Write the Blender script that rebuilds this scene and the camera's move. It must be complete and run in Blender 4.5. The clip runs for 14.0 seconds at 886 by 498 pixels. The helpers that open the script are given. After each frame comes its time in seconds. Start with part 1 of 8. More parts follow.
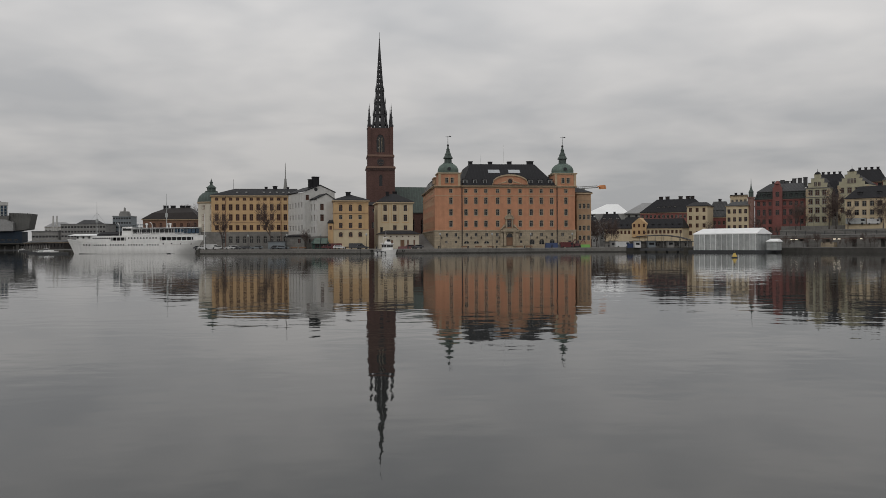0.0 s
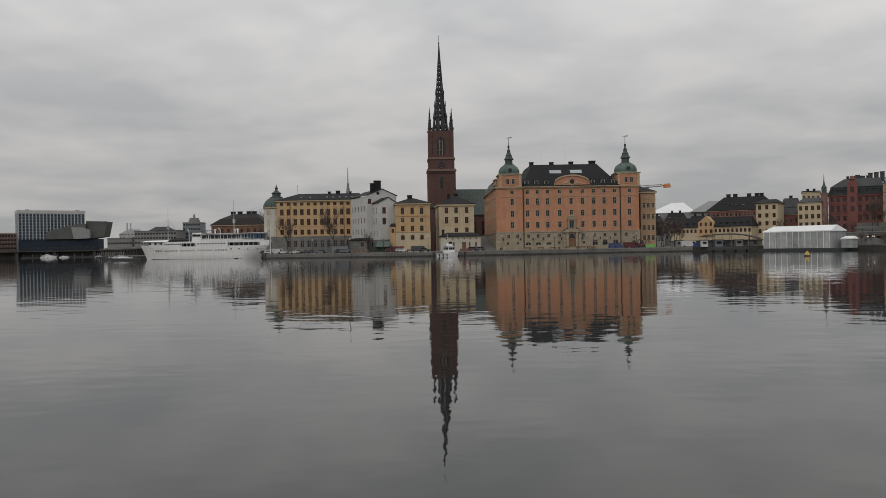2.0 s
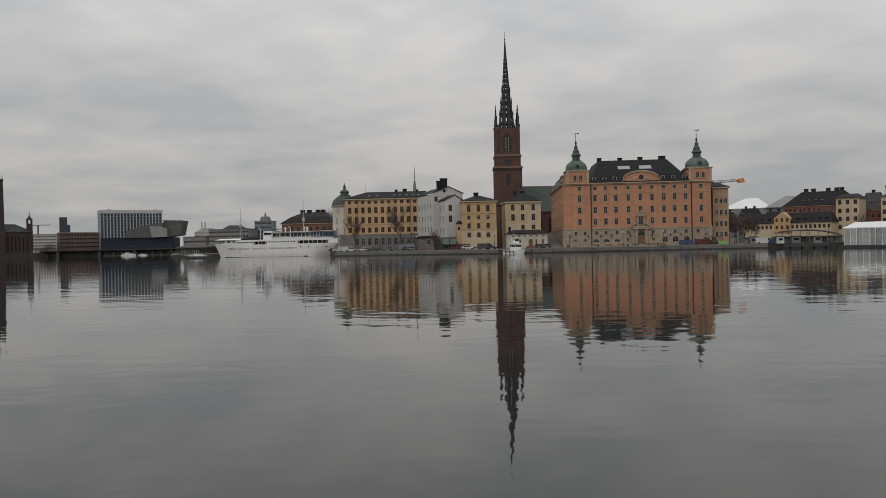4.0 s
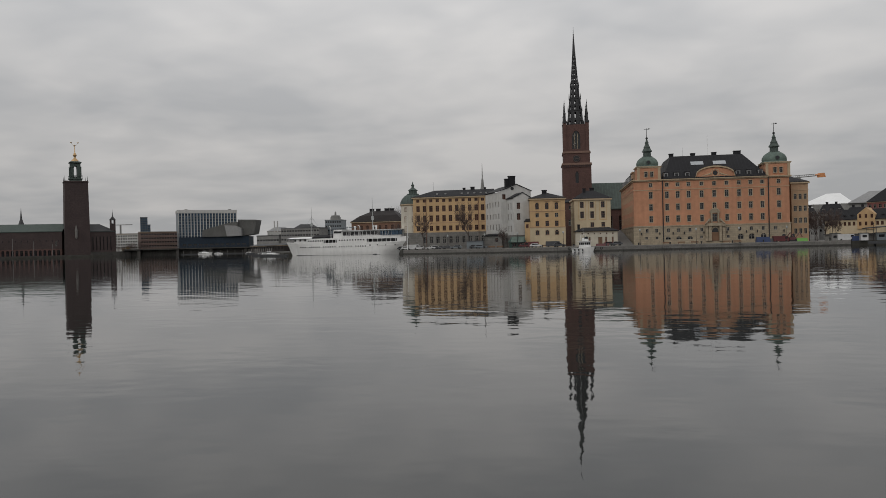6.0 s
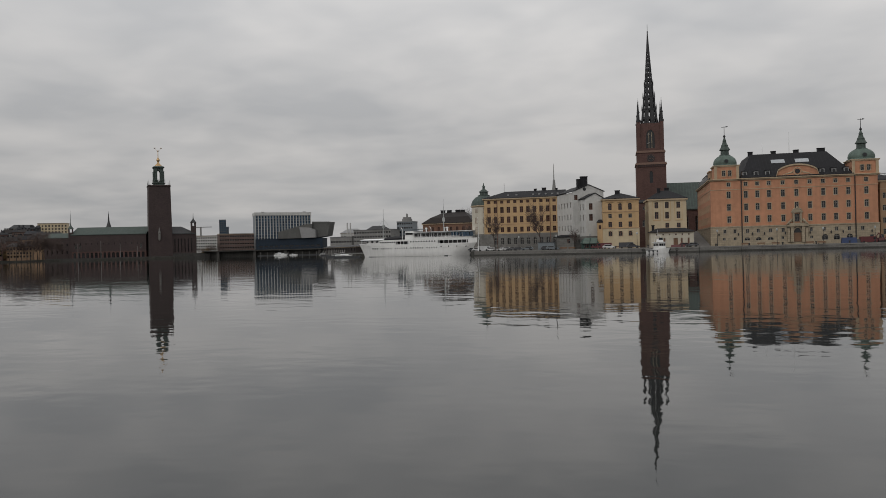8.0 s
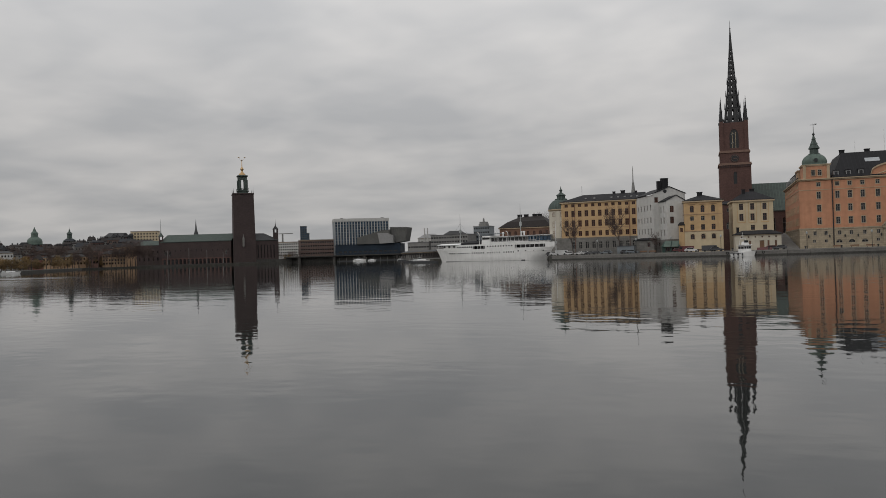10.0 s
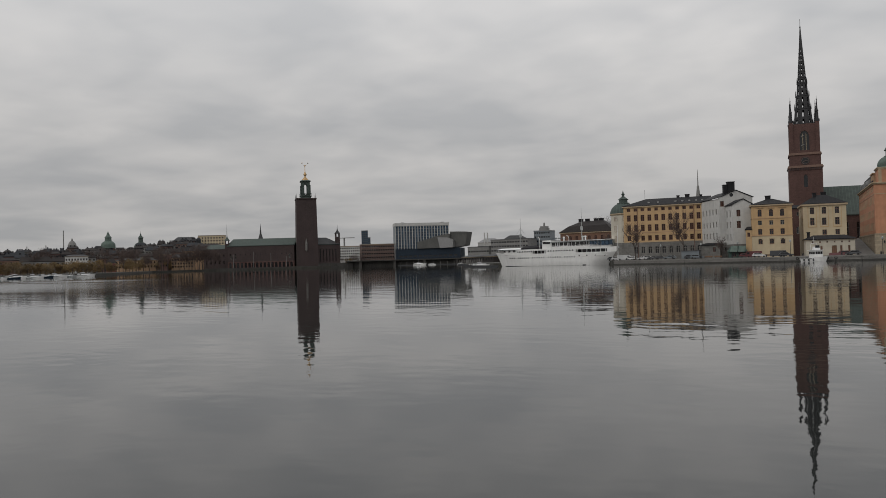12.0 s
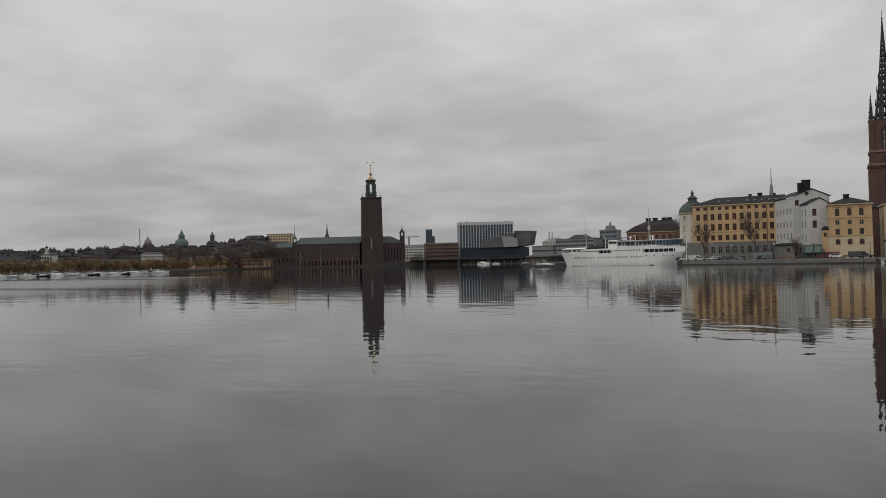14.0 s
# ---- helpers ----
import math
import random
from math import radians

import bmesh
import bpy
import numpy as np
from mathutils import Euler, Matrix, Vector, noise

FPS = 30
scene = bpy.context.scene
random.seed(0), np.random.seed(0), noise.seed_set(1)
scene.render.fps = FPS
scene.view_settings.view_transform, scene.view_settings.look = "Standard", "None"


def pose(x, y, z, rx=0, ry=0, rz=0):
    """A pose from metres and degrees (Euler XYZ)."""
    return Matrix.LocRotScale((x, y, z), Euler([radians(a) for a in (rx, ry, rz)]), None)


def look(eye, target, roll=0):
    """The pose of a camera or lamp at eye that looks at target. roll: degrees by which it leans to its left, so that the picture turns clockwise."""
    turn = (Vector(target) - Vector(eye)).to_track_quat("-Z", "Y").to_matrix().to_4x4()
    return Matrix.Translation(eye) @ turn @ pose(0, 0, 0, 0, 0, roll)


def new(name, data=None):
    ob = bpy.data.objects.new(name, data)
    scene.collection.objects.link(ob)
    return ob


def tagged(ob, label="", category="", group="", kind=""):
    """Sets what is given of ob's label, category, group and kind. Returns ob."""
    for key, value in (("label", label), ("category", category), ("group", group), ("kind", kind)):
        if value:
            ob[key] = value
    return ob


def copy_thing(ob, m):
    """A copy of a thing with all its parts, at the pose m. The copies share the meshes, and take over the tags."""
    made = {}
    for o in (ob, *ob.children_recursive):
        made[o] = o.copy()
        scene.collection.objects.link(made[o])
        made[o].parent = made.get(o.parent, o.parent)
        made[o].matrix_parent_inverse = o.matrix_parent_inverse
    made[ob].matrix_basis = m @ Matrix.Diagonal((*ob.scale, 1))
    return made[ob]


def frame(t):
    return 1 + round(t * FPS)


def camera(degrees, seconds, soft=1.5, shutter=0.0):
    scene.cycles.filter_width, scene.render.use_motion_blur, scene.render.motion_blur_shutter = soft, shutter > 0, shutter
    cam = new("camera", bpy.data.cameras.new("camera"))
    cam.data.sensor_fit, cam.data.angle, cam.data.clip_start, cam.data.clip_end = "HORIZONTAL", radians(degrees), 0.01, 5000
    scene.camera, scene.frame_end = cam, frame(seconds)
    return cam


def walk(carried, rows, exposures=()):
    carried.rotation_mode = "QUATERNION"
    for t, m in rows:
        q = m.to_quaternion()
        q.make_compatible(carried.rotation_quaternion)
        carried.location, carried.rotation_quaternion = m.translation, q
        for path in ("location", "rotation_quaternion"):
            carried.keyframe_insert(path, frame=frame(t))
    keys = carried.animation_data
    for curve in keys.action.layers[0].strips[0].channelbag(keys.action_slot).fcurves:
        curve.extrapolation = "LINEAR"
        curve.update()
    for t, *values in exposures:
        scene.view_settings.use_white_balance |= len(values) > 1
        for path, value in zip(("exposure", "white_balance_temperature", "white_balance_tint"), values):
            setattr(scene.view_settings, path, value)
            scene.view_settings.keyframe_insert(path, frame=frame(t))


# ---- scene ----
EYE = 3.0  # metres over the water
cam = camera(59.10, 14.0, soft=0.8)


def aim(yaw, pitch, roll):
    return pose(0, 0, EYE, 90 + pitch, 0, yaw) @ pose(0, 0, 0, 0, 0, roll)


PATH = [
    (0.0, aim(0.000, -0.328, -0.323)),
    (0.5, aim(1.135, -0.240, -0.582)),
    (1.0, aim(2.270, -0.206, -0.793)),
    (1.5, aim(3.365, -0.172, -0.945)),
    (2.0, aim(4.521, -0.124, -1.045)),
    (2.5, aim(5.744, -0.089, -1.122)),
    (3.0, aim(7.075, -0.112, -1.128)),
    (5.5, aim(12.901, -0.297, -1.321)),
    (6.0, aim(14.367, -0.253, -1.336)),
    (6.5, aim(15.738, -0.215, -1.406)),
    (7.0, aim(16.945, -0.186, -1.423)),
    (7.5, aim(18.259, -0.128, -1.438)),
    (8.0, aim(19.562, -0.030, -1.391)),
    (10.5, aim(26.457, 0.618, -1.776)),
    (11.0, aim(27.580, 0.760, -1.700)),
    (11.5, aim(28.578, 0.850, -1.636)),
    (12.0, aim(29.566, 0.919, -1.562)),
    (12.5, aim(30.507, 0.963, -1.477)),
    (13.0, aim(31.529, 1.017, -1.370)),
    (13.5, aim(32.756, 1.046, -1.312)),
    (14.0, aim(34.263, 0.964, -1.229)),
]
walk(cam, PATH)

# ---- world and sun: a closed grey cloud cover, soft light from behind the camera ----
SUN_EL, SUN_AZ = 32.0, 200.0
world = bpy.data.worlds.new("overcast")
scene.world = world
world.use_nodes = True
wn, wl = world.node_tree.nodes, world.node_tree.links
wn.clear()


def wmath(op, a, b=None):
    n = wn.new("ShaderNodeMath")
    n.operation = op
    for i, v in enumerate((a, b)):
        if v is None:
            continue
        if isinstance(v, (int, float)):
            n.inputs[i].default_value = v
        else:
            wl.new(v, n.inputs[i])
    return n.outputs[0]


w_tc = wn.new("ShaderNodeTexCoord")
w_sep = wn.new("ShaderNodeSeparateXYZ")
wl.new(w_tc.outputs["Generated"], w_sep.inputs[0])
w_z = wmath("ADD", wmath("MAXIMUM", w_sep.outputs[2], 0.0), 0.15)
w_u = wmath("DIVIDE", w_sep.outputs[0], w_z)
w_v = wmath("DIVIDE", w_sep.outputs[1], w_z)
w_comb = wn.new("ShaderNodeCombineXYZ")
wl.new(w_u, w_comb.inputs[0])
wl.new(w_v, w_comb.inputs[1])


def wnoise(scale, detail, rough, dist, offset):
    m = wn.new("ShaderNodeMapping")
    m.inputs["Location"].default_value = offset
    wl.new(w_comb.outputs[0], m.inputs[0])
    n = wn.new("ShaderNodeTexNoise")
    n.inputs["Scale"].default_value = scale
    n.inputs["Detail"].default_value = detail
    n.inputs["Roughness"].default_value = rough
    n.inputs["Distortion"].default_value = dist
    wl.new(m.outputs[0], n.inputs["Vector"])
    return n.outputs[0]


w_big = wnoise(0.55, 2.0, 0.5, 0.1, (3.1, 1.7, 0))
w_mid = wnoise(1.6, 3.4, 0.46, 0.25, (0.4, 5.2, 2.0))
w_small = wnoise(4.2, 3.0, 0.45, 0.3, (7.3, 2.2, 4.0))
w_fac = wmath("ADD", wmath("MULTIPLY", w_big, 0.32), wmath("ADD", wmath("MULTIPLY", w_mid, 0.54), wmath("MULTIPLY", w_small, 0.14)))
w_ramp = wn.new("ShaderNodeValToRGB")
wl.new(w_fac, w_ramp.inputs[0])
w_ramp.color_ramp.elements[0].position, w_ramp.color_ramp.elements[0].color = 0.40, (0.405, 0.408, 0.415, 1)
w_ramp.color_ramp.elements[1].position, w_ramp.color_ramp.elements[1].color = 0.60, (0.570, 0.556, 0.545, 1)
w_sky = wn.new("ShaderNodeTexSky")
w_sky.sky_type = "NISHITA"
w_sky.sun_disc = False
w_sky.sun_elevation, w_sky.sun_rotation = radians(SUN_EL), radians(SUN_AZ)
w_hsv = wn.new("ShaderNodeHueSaturation")
w_hsv.inputs["Saturation"].default_value = 0.25
w_hsv.inputs["Value"].default_value = 0.08
wl.new(w_sky.outputs[0], w_hsv.inputs["Color"])
w_mix = wn.new("ShaderNodeMixRGB")
w_mix.inputs[0].default_value = 0.92
wl.new(w_hsv.outputs[0], w_mix.inputs[1])
wl.new(w_ramp.outputs[0], w_mix.inputs[2])
# a cloud cover is darker towards the horizon
w_lift = wn.new("ShaderNodeMapRange")
w_lift.interpolation_type = "SMOOTHSTEP"
for w_i, w_val in ((1, 0.0), (2, 0.55), (3, 0.84), (4, 1.70)):
    w_lift.inputs[w_i].default_value = w_val
wl.new(w_sep.outputs[2], w_lift.inputs[0])
w_bg = wn.new("ShaderNodeBackground")
wl.new(w_lift.outputs[0], w_bg.inputs["Strength"])
wl.new(w_mix.outputs[0], w_bg.inputs[0])
w_out = wn.new("ShaderNodeOutputWorld")
wl.new(w_bg.outputs[0], w_out.inputs[0])

sun_data = bpy.data.lights.new("sun", "SUN")
sun_data.energy, sun_data.angle, sun_data.color = 0.55, radians(40), (1.0, 0.96, 0.9)
sun = new("sun", sun_data)
sun.matrix_world = look((0, 0, 60), (60 * math.sin(radians(SUN_AZ)) * -1, 60 * math.cos(radians(SUN_AZ)) * -1, 60 - 60 * math.tan(radians(SUN_EL))))


# ---- materials ----
def mat(name, color, rough=0.8, metal=0.0, var=0.16, big=0.10, fine=0.75, streak=0.0, bump=0.0, spec=0.5, rnd=0.0, tint=None, blocks=None, seams=0.0):
    """A weathered surface: broad stains, fine grain and, where asked, rain streaks and a shade of its own for each piece."""
    m = bpy.data.materials.new(name)
    m.use_nodes = True
    n, l = m.node_tree.nodes, m.node_tree.links
    b = n["Principled BSDF"]
    b.inputs["Roughness"].default_value, b.inputs["Metallic"].default_value = rough, metal
    b.inputs["Specular IOR Level"].default_value = spec
    tc = n.new("ShaderNodeTexCoord")

    def noisy(scale, detail, stretch=(1, 1, 1)):
        mp = n.new("ShaderNodeMapping")
        mp.inputs["Scale"].default_value = stretch
        l.new(tc.outputs["Object"], mp.inputs[0])
        t = n.new("ShaderNodeTexNoise")
        t.inputs["Scale"].default_value, t.inputs["Detail"].default_value = scale, detail
        l.new(mp.outputs[0], t.inputs["Vector"])
        return t.outputs[0]

    def calc(op, a, b2):
        q = n.new("ShaderNodeMath")
        q.operation = op
        for i, v in enumerate((a, b2)):
            if isinstance(v, (int, float)):
                q.inputs[i].default_value = v
            else:
                l.new(v, q.inputs[i])
        return q.outputs[0]

    a, f = noisy(big, 3.0), noisy(fine, 4.0)
    total = calc("ADD", calc("MULTIPLY", calc("SUBTRACT", a, 0.5), var * 3.2), calc("MULTIPLY", calc("SUBTRACT", f, 0.5), var * 3.4))
    if streak:
        s = noisy(0.9, 3.0, (1, 1, 0.08))
        total = calc("ADD", total, calc("MULTIPLY", calc("SUBTRACT", s, 0.5), streak * 4.5))
    if rnd:
        oi = n.new("ShaderNodeObjectInfo")
        total = calc("ADD", total, calc("MULTIPLY", calc("SUBTRACT", oi.outputs["Random"], 0.5), rnd))
    if blocks:
        sp = n.new("ShaderNodeSeparateXYZ")
        l.new(tc.outputs["Object"], sp.inputs[0])
        cb = n.new("ShaderNodeCombineXYZ")
        l.new(calc("ADD", calc("MULTIPLY", sp.outputs[0], 0.96), calc("MULTIPLY", sp.outputs[1], 0.55)), cb.inputs[0])
        l.new(sp.outputs[2], cb.inputs[1])
        bk = n.new("ShaderNodeTexBrick")
        bk.inputs["Color1"].default_value, bk.inputs["Color2"].default_value, bk.inputs["Mortar"].default_value = (0.38, 0.38, 0.38, 1), (0.62, 0.62, 0.62, 1), (0.2, 0.2, 0.2, 1)
        bk.inputs["Scale"].default_value, bk.inputs["Brick Width"].default_value, bk.inputs["Row Height"].default_value, bk.inputs["Mortar Size"].default_value = 1.0, blocks[0], blocks[1], 0.035
        l.new(cb.outputs[0], bk.inputs["Vector"])
        rgb = n.new("ShaderNodeRGBToBW")
        l.new(bk.outputs["Color"], rgb.inputs[0])
        total = calc("ADD", total, calc("MULTIPLY", calc("SUBTRACT", rgb.outputs[0], 0.5), 0.9))
    if seams:
        sp2 = n.new("ShaderNodeSeparateXYZ")
        l.new(tc.outputs["Object"], sp2.inputs[0])
        run = calc("ADD", sp2.outputs[0], calc("MULTIPLY", sp2.outputs[1], 0.12))
        line = calc("GREATER_THAN", calc("PINGPONG", run, 0.6), 0.52)
        total = calc("ADD", total, calc("MULTIPLY", line, seams))
    gain = calc("ADD", total, 1.0)
    mul = n.new("ShaderNodeVectorMath")
    mul.operation = "SCALE"
    if tint:
        mx = n.new("ShaderNodeMixRGB")
        mx.inputs[1].default_value, mx.inputs[2].default_value = (*color, 1), (*tint, 1)
        rp = n.new("ShaderNodeMapRange")
        rp.inputs[1].default_value, rp.inputs[2].default_value = 0.42, 0.68
        l.new(a, rp.inputs[0])
        l.new(rp.outputs[0], mx.inputs[0])
        l.new(mx.outputs[0], mul.inputs[0])
    else:
        mul.inputs[0].default_value = color
    l.new(gain, mul.inputs["Scale"])
    l.new(mul.outputs[0], b.inputs["Base Color"])
    if bump:
        bp = n.new("ShaderNodeBump")
        bp.inputs["Distance"].default_value = bump
        l.new(f, bp.inputs["Height"])
        l.new(bp.outputs[0], b.inputs["Normal"])
    return m


M_ORANGE = mat("orange_plaster", (0.405, 0.199, 0.117), 0.9, var=0.13, streak=0.09)
M_ORANGE_D = mat("ochre_plaster", (0.340, 0.225, 0.140), 0.9, var=0.12, streak=0.06)
M_YELLOW = mat("yellow_plaster", (0.430, 0.290, 0.155), 0.9, var=0.10, streak=0.06)
M_CREAM = mat("cream_plaster", (0.455, 0.375, 0.255), 0.9, var=0.08, streak=0.06)
M_PALE = mat("pale_stucco", (0.335, 0.315, 0.225), 0.9, var=0.12, streak=0.06)
M_WHITE = mat("white_lime_plaster", (0.450, 0.446, 0.430), 0.9, var=0.10, streak=0.07)
M_TOWER = mat("warm_pale_plaster", (0.470, 0.435, 0.365), 0.9, var=0.10, streak=0.07)
M_STONE = mat("grey_granite", (0.150, 0.145, 0.135), 0.85, var=0.18, fine=1.2, streak=0.06, blocks=(1.6, 0.75))
M_SANDSTONE = mat("sandstone", (0.300, 0.250, 0.180), 0.85, var=0.16, fine=1.2, streak=0.05, blocks=(1.5, 0.7))
M_BRICK = mat("red_brick", (0.088, 0.047, 0.040), 0.9, var=0.22, fine=1.6, streak=0.05, blocks=(0.9, 0.3))
M_BRICK_D = mat("dark_brick", (0.049, 0.034, 0.033), 0.9, var=0.20, fine=1.0, streak=0.05, blocks=(1.6, 0.5))
M_REDP = mat("red_plaster", (0.175, 0.066, 0.059), 0.9, var=0.16, streak=0.08)
M_PINK = mat("faded_pink_plaster", (0.200, 0.115, 0.095), 0.9, var=0.14)
M_ROOF = mat("black_sheet_roof", (0.011, 0.011, 0.013), 0.75, spec=0.3, var=0.25, streak=0.08, seams=0.5)
M_ROOF_B = mat("brown_black_tiles", (0.021, 0.017, 0.016), 0.75, spec=0.3, var=0.25)
M_ROOF_G = mat("grey_sheet_roof", (0.050, 0.051, 0.053), 0.75, spec=0.3, var=0.2, streak=0.08, seams=0.5)
M_COPPER = mat("green_copper", (0.050, 0.068, 0.059), 0.7, var=0.22, streak=0.16, tint=(0.036, 0.052, 0.046), seams=0.5)
M_COPPER_L = mat("pale_green_copper", (0.082, 0.116, 0.098), 0.7, var=0.22, streak=0.16)
M_IRON = mat("black_iron", (0.012, 0.012, 0.014), 0.6, var=0.2)
M_DARKWOOD = mat("brown_painted_wood", (0.125, 0.055, 0.038), 0.6, var=0.12, rnd=0.3)
M_FRAME = mat("grey_white_window_paint", (0.240, 0.225, 0.200), 0.6, var=0.08, rnd=0.3)
M_TRIM = mat("pale_stone_trim", (0.370, 0.285, 0.190), 0.85, var=0.1)
M_GOLD = mat("gilt_copper", (0.450, 0.300, 0.150), 0.4, metal=0.6, var=0.1)
M_HULL = mat("white_ship_paint", (0.660, 0.660, 0.650), 0.45, var=0.06, streak=0.06)
M_BOOT = mat("dark_bottom_paint", (0.03, 0.032, 0.035), 0.6)
M_TEAK = mat("varnished_wood", (0.16, 0.085, 0.045), 0.5)
M_CANVAS = mat("white_canvas", (0.72, 0.73, 0.73), 0.6, var=0.06)
M_CANVAS_G = mat("grey_canvas", (0.305, 0.320, 0.316), 0.6, var=0.2, streak=0.16, rnd=0.22)
M_CONC = mat("grey_concrete", (0.190, 0.188, 0.182), 0.85, var=0.16, streak=0.1)
M_STEELG = mat("blue_grey_cladding", (0.135, 0.155, 0.170), 0.45, var=0.12)
M_NAVY = mat("dark_blue_cladding", (0.014, 0.024, 0.038), 0.55, var=0.2, spec=0.2)
M_ZINC = mat("zinc_cladding", (0.240, 0.240, 0.240), 0.42, metal=0.35, var=0.14)
M_ASPHALT = mat("wet_asphalt", (0.06, 0.06, 0.06), 0.75, var=0.2, fine=0.8)
M_PAVE = mat("quay_paving", (0.125, 0.120, 0.113), 0.85, var=0.2, fine=0.8)
M_EARTH = mat("bare_ground", (0.040, 0.038, 0.032), 0.95, var=0.3, fine=0.4)
M_BARK = mat("grey_brown_bark", (0.055, 0.045, 0.04), 0.9, var=0.2)
M_TWIG = mat("bare_twigs", (0.085, 0.060, 0.052), 0.9, var=0.2)
M_LEAF = mat("autumn_leaves", (0.155, 0.098, 0.038), 0.8, var=0.3, fine=1.5, rnd=0.7, tint=(0.075, 0.058, 0.027))
M_RUBBER = mat("black_rubber", (0.015, 0.015, 0.015), 0.8)
M_BUOY = mat("yellow_buoy_paint", (0.44, 0.31, 0.06), 0.5, streak=0.1)
M_CRANE = mat("orange_machine_paint", (0.50, 0.20, 0.07), 0.6)
M_REDPAINT = mat("red_vehicle_paint", (0.090, 0.018, 0.020), 0.35)
M_BLUE = mat("blue_tarpaulin", (0.020, 0.040, 0.110), 0.5)
M_GREENP = mat("lime_green_paint", (0.120, 0.300, 0.060), 0.5)
M_CARWHITE = mat("white_car_paint", (0.500, 0.500, 0.500), 0.3)
M_CARGREY = mat("dark_grey_car_paint", (0.05, 0.052, 0.058), 0.3)
M_GREENCANVAS = mat("dark_green_awning", (0.025, 0.055, 0.045), 0.7)
M_LAMPGLOW = mat("lamp_white", (0.8, 0.78, 0.7), 0.4)
_b = M_LAMPGLOW.node_tree.nodes["Principled BSDF"]
_b.inputs["Emission Color"].default_value, _b.inputs["Emission Strength"].default_value = (1, 0.86, 0.65, 1), 1.5
M_GLASS = mat("dark_window_glass", (0.010, 0.011, 0.013), 0.06, var=0.3, rnd=0.6)
M_GLASS_B = mat("brownish_window_glass", (0.045, 0.024, 0.018), 0.12, var=0.3, rnd=0.8, spec=0.3)
M_GLASS_C = mat("bluish_office_glass", (0.018, 0.042, 0.072), 0.08, var=0.3, rnd=0.9)
M_SLATE = mat("dark_blue_panels", (0.040, 0.052, 0.064), 0.4, var=0.15)
M_BROWN = mat("brown_brick", (0.125, 0.085, 0.072), 0.9, var=0.2)
M_STONE_W = mat("wet_granite", (0.05, 0.048, 0.044), 0.7, var=0.3, streak=0.12, spec=0.25)
M_COPING = mat("pale_granite_coping", (0.17, 0.163, 0.152), 0.85, var=0.2)
M_ROOF_SLATE = mat("blue_black_slate_roof", (0.026, 0.029, 0.034), 0.75, spec=0.3, var=0.25)
M_HOTEL = mat("pale_blue_grey_cladding", (0.150, 0.175, 0.195), 0.45, var=0.14)
# dark metal, deepened by the shade on the hall's underside
M_HALL = mat("shaded_bronze_cladding", (0.078, 0.078, 0.074), 0.5, metal=0.2, var=0.22, streak=0.08, seams=0.12)
M_BRICK_P = mat("pale_weathered_brick", (0.165, 0.105, 0.082), 0.9, var=0.2, fine=1.6)
M_OCHRE = mat("brown_ochre_plaster", (0.165, 0.092, 0.062), 0.9, var=0.16, streak=0.08)
M_LIME = mat("off_white_plaster", (0.430, 0.395, 0.325), 0.9, var=0.1, streak=0.07)
M_FRAME_D = mat("dull_red_window_paint", (0.110, 0.060, 0.052), 0.6, var=0.1, rnd=0.5)
M_ROOF_GREEN = mat("green_black_sheet_roof", (0.020, 0.026, 0.024), 0.7, spec=0.3, var=0.25, streak=0.1, seams=0.4)
M_GLASS_L = mat("skylight_glass", (0.34, 0.36, 0.38), 0.15, var=0.1)


